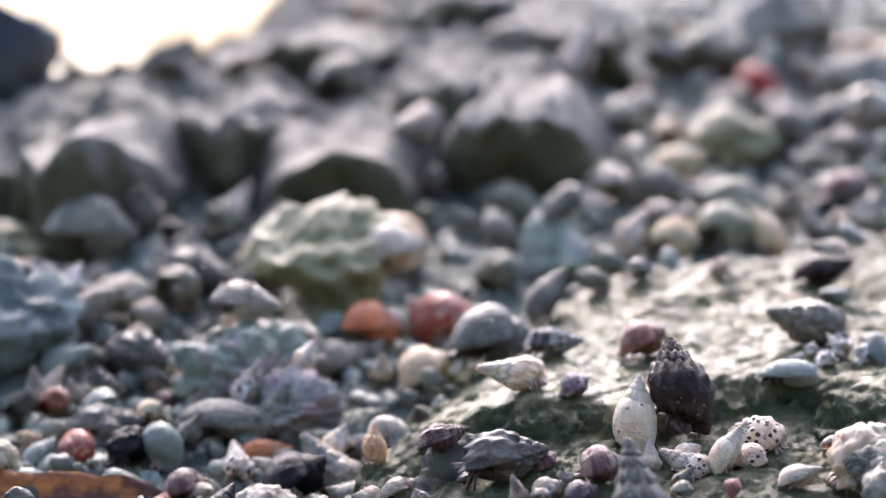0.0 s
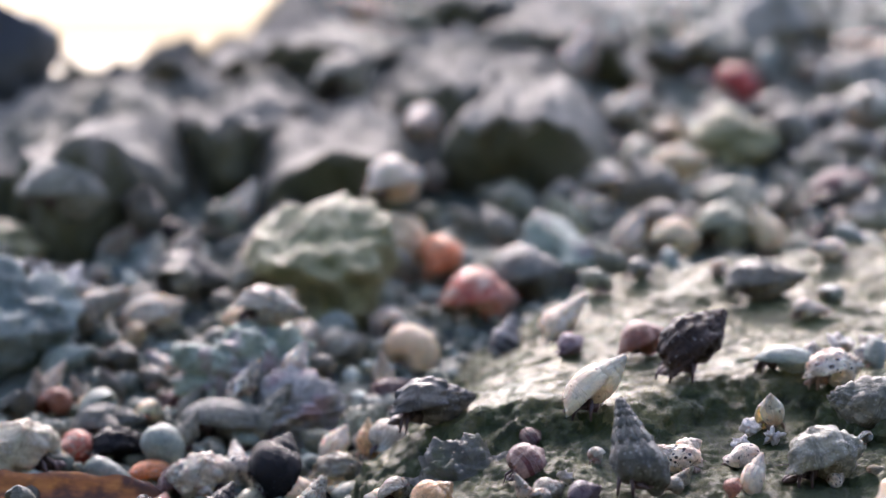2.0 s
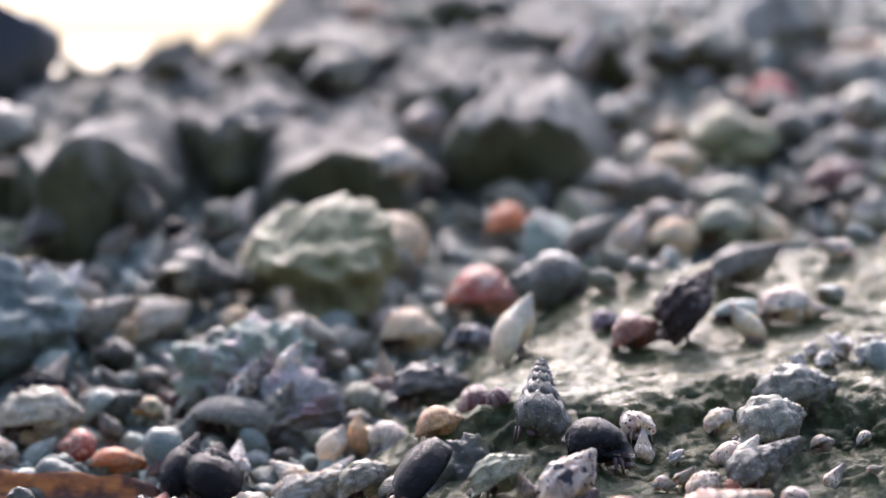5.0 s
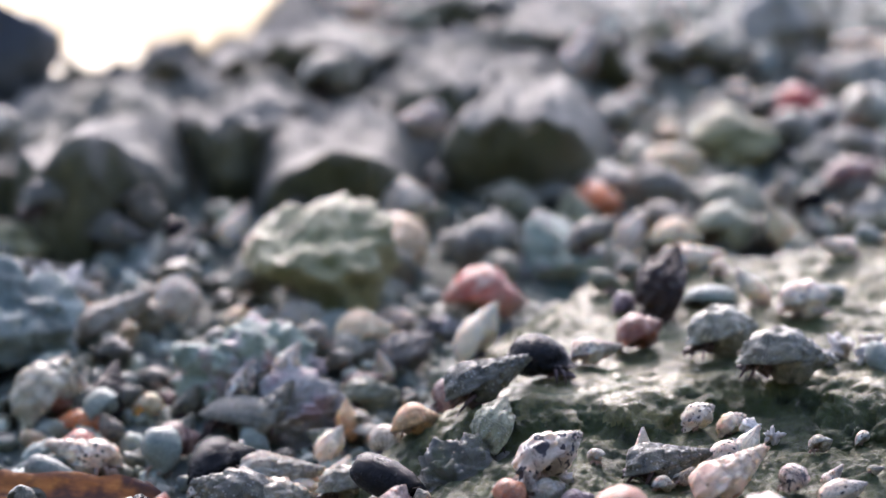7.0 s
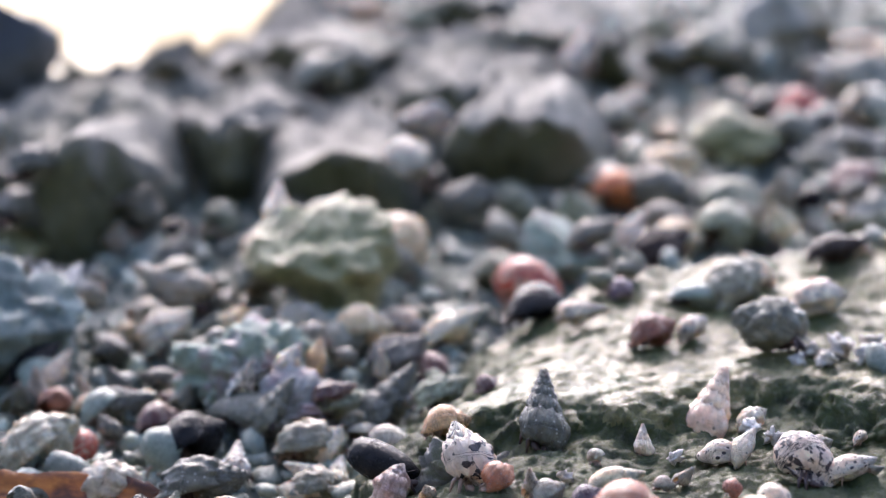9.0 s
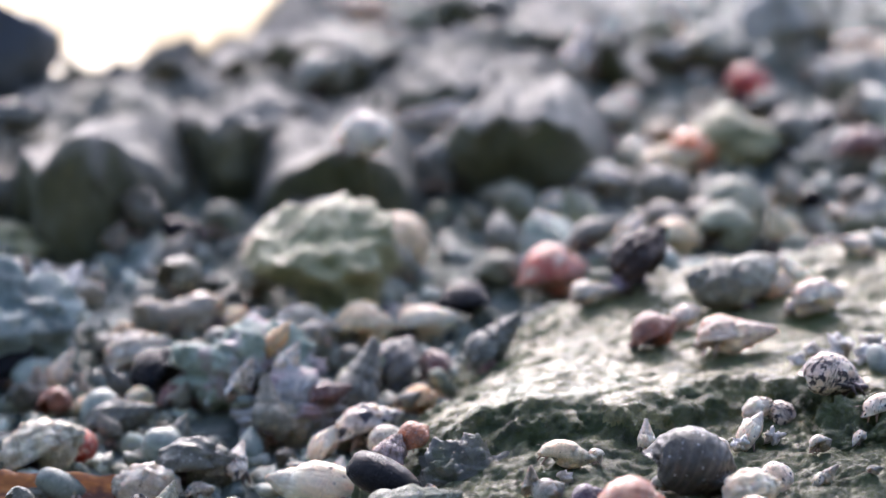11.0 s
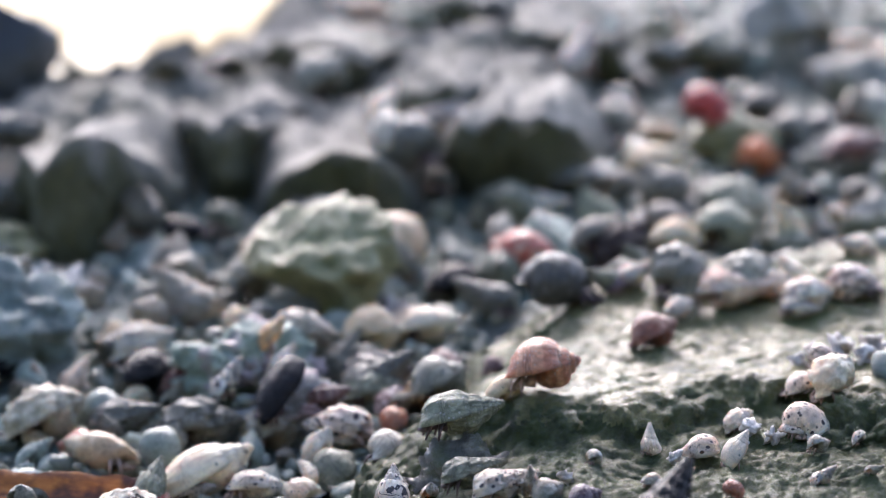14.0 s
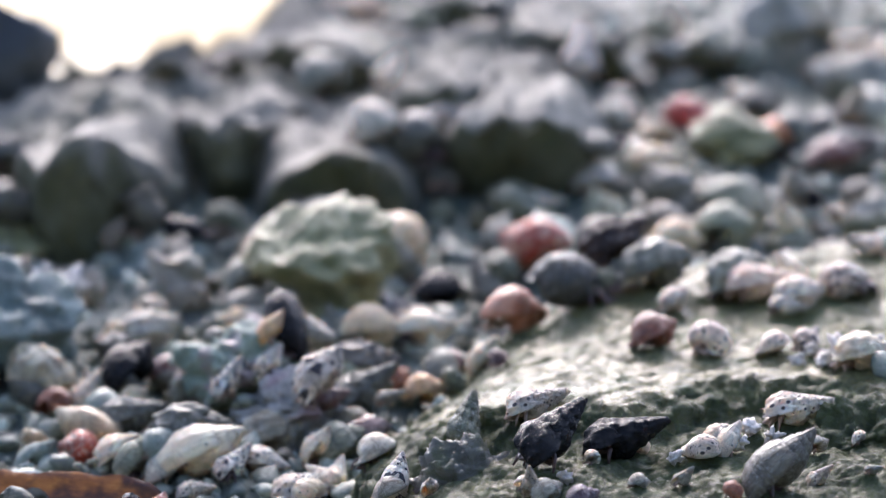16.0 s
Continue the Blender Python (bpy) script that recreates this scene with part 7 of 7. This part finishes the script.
    walk(crab_66, rows((0, -0.0494, 0.0262, 0.0074, 150, 0), (4.2, -0.0482, 0.0274, 0.0078, 150, 0), (6.3, -0.0455, 0.0280, 0.0080, 145, 0), (9, -0.0434, 0.0295, 0.0085, 138, 0), (11.3, -0.0384, 0.0462, 0.0130, 138, 0), (12, -0.0316, 0.0543, 0.0156, 138, 0), (12.5, -0.0308, 0.0500, 0.0165, 138, 0), (13, -0.0295, 0.0533, 0.0229, 149, 0), (13.5, -0.0281, 0.0865, 0.0243, 168, 4), (14, -0.0395, 0.0940, 0.0250, 168, 4), (14.5, -0.0408, 0.0950, 0.0250, 168, 0), (15.3, -0.0430, 0.0950, 0.0252, 171, 0), (16, -0.0455, 0.1000, 0.0265, 171, 0)))
    walk(crab_67, rows((0, 0.0992, 0.2931, 0.0799, 257, 0), (0.5, 0.0939, 0.2850, 0.0786, 257, 0), (1.5, 0.0920, 0.2889, 0.0796, 257, 0), (2.5, 0.0931, 0.2888, 0.0797, 257, 0), (3.5, 0.0981, 0.2825, 0.0779, 257, 0), (4.2, 0.1016, 0.2816, 0.0774, 257, 0), (6.3, 0.1039, 0.2717, 0.0739, 206, -1), (7, 0.1085, 0.2654, 0.0734, 179, -14), (8, 0.1091, 0.2655, 0.0730, 176, -19), (9, 0.1088, 0.2647, 0.0724, 179, -14), (10.15, 0.1017, 0.2733, 0.0760, 218, -7), (11.3, 0.0945, 0.2818, 0.0797, 257, 0), (12.5, 0.0944, 0.2811, 0.0788, 257, 0), (13.5, 0.0823, 0.2310, 0.0770, 257, 0), (14.5, 0.0744, 0.2274, 0.0719, 257, 0), (15.3, 0.0737, 0.2277, 0.0715, 257, 0), (16, 0.0736, 0.2562, 0.0700, 257, 0)))
    walk(crab_68, rows((0, 0.0423, -0.0335, 0.0096, 267, 0), (2.5, 0.0412, -0.0303, 0.0106, 267, 0), (9, 0.0413, -0.0260, 0.0115, 267, 0), (11.3, 0.0423, -0.0241, 0.0124, 267, 0), (13.5, 0.0427, -0.0269, 0.0117, 267, 0), (14.5, 0.0425, -0.0266, 0.0121, 267, 0), (16, 0.0405, -0.0255, 0.0122, 267, 0)))
    walk(crab_69, rows((0, 0.0578, -0.1001, -0.0008, 246, 14), (9, 0.0629, -0.0655, 0.0067, 246, 14), (11.3, 0.0658, -0.0456, 0.0098, 246, 14), (12, 0.0693, -0.0275, 0.0130, 215, 8), (12.5, 0.0734, -0.0188, 0.0157, 200, 0), (13, 0.0739, -0.0111, 0.0176, 200, 0), (13.5, 0.0760, -0.0043, 0.0213, 200, 0), (14.5, 0.0749, -0.0035, 0.0215, 200, 0), (15.3, 0.0724, -0.0030, 0.0237, 200, 0), (16, 0.0727, 0.0167, 0.0283, 200, 0)))
    walk(crab_70, rows((0, 0.0640, -0.0909, 0.0004, 223, 0), (9, 0.0701, -0.0364, 0.0115, 223, 0), (11.3, 0.0715, -0.0094, 0.0182, 223, 0), (12, 0.0712, -0.0057, 0.0220, 223, 0), (12.5, 0.0734, -0.0043, 0.0206, 223, 0), (13.5, 0.0818, 0.0001, 0.0251, 223, 0), (16, 0.0807, 0.0203, 0.0284, 223, 0)))
    walk(crab_71, rows((0, -0.0884, 0.0872, 0.0253, 184, 0), (4.2, -0.0855, 0.0809, 0.0238, 184, 0), (6.3, -0.0820, 0.0802, 0.0222, 184, 0), (8, -0.0745, 0.1006, 0.0265, 199, 24), (8.33, -0.0725, 0.1028, 0.0273, 251, 16), (8.67, -0.0706, 0.1049, 0.0281, 304, 8), (9, -0.0687, 0.1071, 0.0289, 356, 0), (9.2, -0.0678, 0.1060, 0.0286, 356, 0), (11.3, -0.0615, 0.0928, 0.0229, 365, -27), (12.5, -0.0666, 0.0966, 0.0256, 365, -27), (14.5, -0.0660, 0.1041, 0.0271, 341, 24), (16, -0.0712, 0.1133, 0.0291, 341, 24)))
    walk(crab_72, rows((0, -0.0634, 0.1218, 0.0322, 149, 0), (1.5, -0.0677, 0.1276, 0.0344, 160, 0), (2.5, -0.0601, 0.1077, 0.0287, 154, 0), (4.2, -0.0582, 0.1104, 0.0298, 154, 0), (6.3, -0.0772, 0.1269, 0.0380, 160, 0), (7, -0.0885, 0.1486, 0.0403, 154, 0), (8, -0.0961, 0.1434, 0.0432, 160, 0), (9, -0.1094, 0.1503, 0.0469, 168, 4), (11.3, -0.1205, 0.1816, 0.0496, 168, 4), (16, -0.1165, 0.1562, 0.0482, 168, 4)))
    walk(crab_73, rows((0, -0.0453, 0.0503, 0.0326, 151, 0), (1.5, -0.0400, 0.0497, 0.0305, 151, 0), (2.5, -0.0393, 0.0533, 0.0322, 151, 0), (4.2, -0.0323, 0.0513, 0.0231, 151, 0), (6.3, -0.0325, 0.0853, 0.0250, 151, 0), (16, -0.0323, 0.0521, 0.0250, 151, 0)))
    walk(crab_74, rows((0, -0.0814, 0.0999, 0.0285, 197, -7), (1.5, -0.0727, 0.0907, 0.0244, 201, 0), (2.5, -0.0713, 0.0909, 0.0244, 201, 0), (3.5, -0.0705, 0.0860, 0.0217, 199, -3), (4.2, -0.0709, 0.0858, 0.0218, 197, -7), (6.3, -0.0678, 0.1047, 0.0278, 250, 27), (7, -0.0667, 0.1053, 0.0285, 250, 27), (8, -0.0620, 0.0454, 0.0256, 221, 18), (9, -0.0676, 0.0857, 0.0211, 213, 13), (11.3, -0.0734, 0.0638, 0.0178, 201, 0), (16, -0.0727, 0.0836, 0.0213, 201, 0)))
    walk(crab_75, rows((0, -0.0960, 0.1438, 0.0418, 166, -28), (1.5, -0.1026, 0.1429, 0.0459, 166, -28), (2.5, -0.1035, 0.1415, 0.0572, 160, -28), (3.5, -0.1117, 0.1544, 0.0594, 205, 0), (4.2, -0.1171, 0.1812, 0.0637, 217, 3), (6.3, -0.1265, 0.1791, 0.0656, 205, 0), (16, -0.1333, 0.1816, 0.0565, 205, 0)))
    walk(crab_76, rows((0, 0.1137, 0.1850, 0.0530, 182, 0), (4.2, 0.1116, 0.1926, 0.0543, 182, 0), (6.3, 0.1139, 0.1977, 0.0564, 182, 0), (8, 0.1177, 0.1697, 0.0565, 182, 0), (9, 0.1184, 0.1959, 0.0548, 182, 0), (11.3, 0.1225, 0.2129, 0.0646, 182, 0), (16, 0.1142, 0.2116, 0.0613, 182, 0)))
    walk(crab_77, rows((0, -0.0142, 0.0997, 0.0405, 199, -12), (4.2, -0.0140, 0.1682, 0.0634, 199, -12), (6.3, -0.0125, 0.1690, 0.0482, 199, -12), (8, -0.0109, 0.1712, 0.0496, 199, -12), (9, -0.0101, 0.1834, 0.0592, 219, 0), (11.3, -0.0213, 0.1611, 0.0670, 219, 0), (12.5, -0.0134, 0.1892, 0.0654, 219, 0), (16, -0.0199, 0.1916, 0.0697, 219, 0)))
    walk(crab_78, rows((0, -0.0570, 0.1740, 0.0478, 220, 0), (4.2, -0.0541, 0.1780, 0.0488, 220, 0), (6.3, -0.0594, 0.1531, 0.0394, 220, 0), (7, -0.0567, 0.1598, 0.0428, 220, 0), (8, -0.0449, 0.0984, 0.0503, 267, 13), (9, -0.0421, 0.1119, 0.0507, 267, 13), (9.2, -0.0445, 0.1881, 0.0645, 267, 13), (11.3, -0.0223, 0.1671, 0.0679, 220, 0), (16, -0.0161, 0.2496, 0.0843, 220, 0)))
    walk(crab_79, rows((0, 0.0327, 0.1402, 0.0509, 189, 42), (4.2, 0.0301, 0.1868, 0.0497, 189, 42), (6.3, 0.0219, 0.1830, 0.0490, 214, 53), (7, 0.0286, 0.1876, 0.0506, 175, 9), (8, 0.0308, 0.1401, 0.0510, 173, 0), (9, 0.0248, 0.1849, 0.0492, 173, 0), (11.3, 0.0344, 0.1838, 0.0493, 173, 0), (12.5, 0.0343, 0.1874, 0.0509, 173, 0), (16, 0.0412, 0.1979, 0.0645, 173, 0)))
    walk(crab_80, rows((0, -0.0605, 0.2774, 0.0867, 179, 0), (4.2, -0.0760, 0.3400, 0.0852, 179, 0), (6.3, -0.0850, 0.3400, 0.0925, 179, 0), (7, -0.0924, 0.3380, 0.0914, 179, 0), (8, -0.0993, 0.3480, 0.0831, 179, 0), (9, -0.1021, 0.3650, 0.0755, 179, 0), (11.3, -0.0950, 0.3500, 0.0838, 176, -9), (12.5, -0.0860, 0.3380, 0.0927, 196, 20), (13.5, -0.0716, 0.2762, 0.0853, 196, 20), (16, -0.0688, 0.2834, 0.0869, 196, 20)))
    walk(crab_81, rows((0, -0.0559, -0.0347, -0.0108, 208, 0), (11.3, -0.0584, -0.0204, -0.0052, 208, 0), (13.5, -0.0606, -0.0098, -0.0033, 208, 0), (14.5, -0.0641, 0.0024, -0.0010, 208, 0), (16, -0.0619, 0.0057, 0.0010, 208, 0)))
    walk(crab_82, rows((0, -0.0249, 0.0676, 0.0165, 189, 0), (4.2, -0.0252, 0.0749, 0.0203, 189, 0), (6.3, -0.0217, 0.0717, 0.0179, 189, 0), (9, -0.0252, 0.0749, 0.0203, 189, 0), (11.3, -0.0281, 0.0794, 0.0206, 189, 0), (14.5, 0.0008, 0.0115, 0.0166, 189, 0), (15.3, -0.0001, -0.0071, 0.0172, 178, -12), (16, 0.0008, 0.0612, 0.0151, 189, 0)))
    walk(crab_83, rows((0, -0.0395, 0.0252, 0.0076, 207, -7), (9, -0.0387, 0.0227, 0.0093, 207, -7), (10.15, -0.0389, 0.0225, 0.0096, 247, -0), (11.3, -0.0393, 0.0227, 0.0092, 286, 6), (12.4, -0.0314, 0.0217, 0.0147, 247, -0), (13.5, -0.0253, 0.0557, 0.0157, 207, -7), (15.3, -0.0236, 0.0733, 0.0191, 254, 6), (16, -0.0253, 0.0781, 0.0206, 321, 0)))
    walk(crab_84, rows((0, 0.0001, -0.0297, 0.0135, 193, 0), (0.8, -0.0080, 0.0096, 0.0109, 193, 0), (1.5, -0.0123, 0.0433, 0.0133, 193, 0), (2.5, -0.0124, 0.0489, 0.0139, 193, 0), (4.2, -0.0137, 0.0486, 0.0136, 193, 0), (6.3, -0.0165, 0.0550, 0.0146, 193, 0), (9, -0.0247, 0.0268, 0.0157, 193, 0), (16, -0.0261, 0.0275, 0.0143, 193, 0)))
    walk(crab_85, rows((0, 0.0472, -0.0923, 0.0008, 192, 0), (4.2, 0.0497, -0.0660, 0.0057, 192, 0), (6.3, 0.0526, -0.0338, 0.0119, 192, 0), (7, 0.0533, -0.0185, 0.0157, 192, 0), (7.5, 0.0555, -0.0111, 0.0173, 192, 0), (8, 0.0555, -0.0006, 0.0244, 192, 0), (8.5, 0.0594, 0.0204, 0.0276, 192, 0), (9, 0.0564, 0.0315, 0.0295, 192, 0), (11.3, 0.0557, 0.0420, 0.0310, 192, 0), (16, 0.0540, 0.0561, 0.0338, 192, 0)))
    walk(crab_86, rows((0, 0.0730, -0.1004, -0.0004, 195, 0), (6.3, 0.0763, -0.0731, 0.0051, 195, 0), (7.5, 0.0783, -0.0489, 0.0083, 195, 0), (8, 0.0783, -0.0472, 0.0100, 195, 0), (9, 0.0809, -0.0490, 0.0101, 195, 0), (9.2, 0.0823, -0.0471, 0.0108, 195, 0), (11.3, 0.0929, -0.0184, 0.0202, 195, 0), (16, 0.1037, 0.0183, 0.0289, 195, 0)))
    walk(crab_87, rows((0, 0.0645, -0.0302, 0.0121, 2, 7), (0.5, 0.0700, -0.0194, 0.0158, 2, 7), (1, 0.0723, -0.0152, 0.0169, 2, 7), (1.17, 0.0749, -0.0137, 0.0166, 60, 4), (1.33, 0.0780, -0.0096, 0.0172, 118, 2), (1.5, 0.0805, -0.0095, 0.0189, 175, 0), (2, 0.0834, -0.0054, 0.0235, 175, 0), (2.5, 0.0864, 0.0103, 0.0285, 175, 0), (3.5, 0.0819, 0.0252, 0.0298, 175, 0), (4.2, 0.0780, 0.0403, 0.0315, 175, 0), (9, 0.0878, 0.0498, 0.0340, 175, 0), (16, 0.0832, 0.0556, 0.0342, 175, 0)))
    walk(crab_88, rows((0, 0.0827, -0.0523, 0.0094, 203, 0), (0.5, 0.0846, -0.0539, 0.0086, 203, 0), (1, 0.0860, -0.0644, 0.0075, 203, 0), (1.5, 0.0877, -0.0760, 0.0041, 203, 0), (16, 0.0910, -0.0918, -0.0000, 203, 0)))
    walk(crab_89, rows((0, 0.0269, -0.0590, 0.0068, 186, 0), (4.2, 0.0277, -0.0591, 0.0068, 186, 0), (6.3, 0.0253, -0.0631, 0.0055, 186, 0), (9, 0.0282, -0.0596, 0.0061, 186, 0), (16, 0.0270, -0.0606, 0.0062, 186, 0)))
    walk(crab_90, rows((0, 0.0204, -0.0556, 0.0070, 193, 0), (9, 0.0206, -0.0569, 0.0069, 193, 0), (16, 0.0202, -0.0556, 0.0069, 193, 0)))
    walk(crab_91, rows((0, 0.0493, -0.0366, 0.0105, 186, 0), (3, 0.0506, -0.0285, 0.0129, 186, 0), (4.2, 0.0544, -0.0198, 0.0154, 186, 0), (6.3, 0.0609, -0.0165, 0.0146, 186, 0), (8, 0.0600, -0.0168, 0.0140, 186, 0), (9, 0.0648, -0.0166, 0.0154, 186, 0), (11.3, 0.0664, -0.0121, 0.0170, 186, 0), (12.5, 0.0651, -0.0133, 0.0166, 186, 0), (13.5, 0.0644, -0.0148, 0.0153, 186, 0), (14.5, 0.0592, -0.0159, 0.0146, 186, 0), (16, 0.0565, -0.0274, 0.0133, 186, 0)))
    walk(crab_92, rows((0, 0.0118, -0.1006, -0.0026, 191, 0), (3, 0.0115, -0.0723, 0.0036, 191, 0), (4.2, 0.0117, -0.0591, 0.0071, 191, 0), (6.3, 0.0104, -0.0393, 0.0101, 204, 12), (7, 0.0113, -0.0197, 0.0138, 236, 20), (7.5, 0.0116, -0.0142, 0.0170, 204, 12), (8, 0.0069, -0.0137, 0.0169, 191, 0), (8.5, 0.0041, 0.0113, 0.0177, 191, 0), (9, -0.0005, 0.0214, 0.0148, 191, 0), (9.2, -0.0011, 0.0219, 0.0150, 191, 0), (11.3, -0.0192, 0.0577, 0.0159, 191, 0), (12.5, -0.0129, 0.0579, 0.0163, 184, -13), (16, -0.0228, 0.0548, 0.0153, 184, -13)))
    walk(crab_93, rows((0, -0.0470, -0.0300, -0.0068, 223, 0), (4.2, -0.0493, -0.0245, -0.0056, 223, 0), (5.2, -0.0580, 0.0040, 0.0016, 229, 3), (6.3, -0.0663, 0.0275, 0.0081, 235, 7), (7, -0.0769, 0.0421, 0.0102, 242, 9), (8, -0.0857, 0.0451, 0.0113, 223, 0), (9, -0.0984, 0.0578, 0.0153, 208, -16), (11.3, -0.1045, 0.0556, 0.0150, 208, -16), (16, -0.1093, 0.0581, 0.0156, 208, -16)))
    walk(crab_94, rows((0, -0.1085, 0.0096, 0.0007, 352, 0), (4.2, -0.1029, 0.0134, 0.0015, 352, 0), (6.3, -0.0938, 0.0117, 0.0032, 352, 0), (7, -0.0790, 0.0082, 0.0024, 352, 0), (8, -0.0746, -0.0039, -0.0027, 352, 0), (9, -0.0807, -0.0210, -0.0064, 352, 0), (16, -0.0806, -0.0392, -0.0101, 352, 0)))
    walk(crab_95, rows((0, -0.0916, 0.0501, 0.0133, 218, 0), (11.3, -0.0896, 0.0542, 0.0166, 218, 0), (14.5, -0.0842, 0.0533, 0.0140, 218, 0), (15.3, -0.0818, 0.0444, 0.0125, 218, 0), (16, -0.0824, 0.0447, 0.0127, 218, 0)))
    walk(crab_96, rows((0, -0.0560, -0.0325, -0.0103, 233, 0), (11.3, -0.0582, -0.0230, -0.0067, 233, 0), (13.5, -0.0609, -0.0134, -0.0040, 233, 0), (14.5, -0.0638, -0.0017, -0.0030, 233, 0), (15.3, -0.0670, 0.0118, 0.0028, 250, 1), (16, -0.0685, 0.0073, 0.0004, 201, -11)))
    walk(crab_97, rows((0, -0.0091, -0.0708, -0.0024, 219, 0), (11.3, -0.0111, -0.0187, 0.0065, 219, 0), (13.5, -0.0143, 0.0349, 0.0095, 192, -11), (14.5, -0.0103, 0.0313, 0.0095, 239, 1), (15.3, -0.0191, 0.0211, 0.0055, 177, -44), (16, -0.0203, 0.0220, 0.0066, 177, -44)))
    walk(crab_98, rows((0, -0.0554, -0.0018, -0.0021, 185, 0), (6.3, -0.0591, 0.0130, 0.0038, 185, 0), (8, -0.0611, 0.0211, 0.0077, 185, 0), (9, -0.0642, 0.0291, 0.0084, 185, 0), (11.3, -0.0610, 0.0475, 0.0115, 185, 0), (12.5, -0.0597, 0.0473, 0.0131, 185, 0), (16, -0.0648, 0.0598, 0.0160, 185, 0)))
    walk(crab_99, rows((0, -0.0423, -0.0310, -0.0086, 183, 0), (6.3, -0.0371, -0.0198, -0.0058, 183, 0), (8, -0.0322, -0.0008, -0.0014, 183, 0), (9, -0.0297, 0.0105, 0.0041, 180, -7), (9.2, -0.0293, 0.0109, 0.0041, 180, -7), (11.3, -0.0362, 0.0271, 0.0059, 183, 0), (16, -0.0386, 0.0242, 0.0044, 183, 0)))
    # legs that swing while their crab wanders
    for i, crab in enumerate((crab_2, crab_3, crab_10, crab_12, crab_15, crab_25, crab_26, crab_28, crab_29, crab_30, crab_37, crab_38, crab_39, crab_40, crab_41, crab_42, crab_43, crab_44, crab_49, crab_53, crab_56, crab_57, crab_58)):
        legs = [o for o in crab.children if o.name.startswith("leg")]
        for j, leg in enumerate(legs):
            m = leg.matrix_basis.copy()
            walk(leg, [(0.4 * k, m @ pose(0, 0, 0, 0, 0, 13 * math.sin(2.3 * k + 1.6 * j + i))) for k in range(41)])
    rng = random.Random(5)
    for crab, p, h, go in CROWD:
        path, x, y = [], p.x, p.y
        for i in range(9):
            path.append((2.0 * i, pose(x, y, p.z + 0.27 * (y - p.y), rng.uniform(-3, 3), rng.uniform(-4, 4), h)))
            if rng.random() < 0.3 + 0.5 * go:
                h += rng.uniform(-35, 35)
                d = rng.uniform(0.0, 0.004) * go
                x, y = x + d * math.cos(radians(h)), y + d * math.sin(radians(h))
        walk(crab, path)


motions()
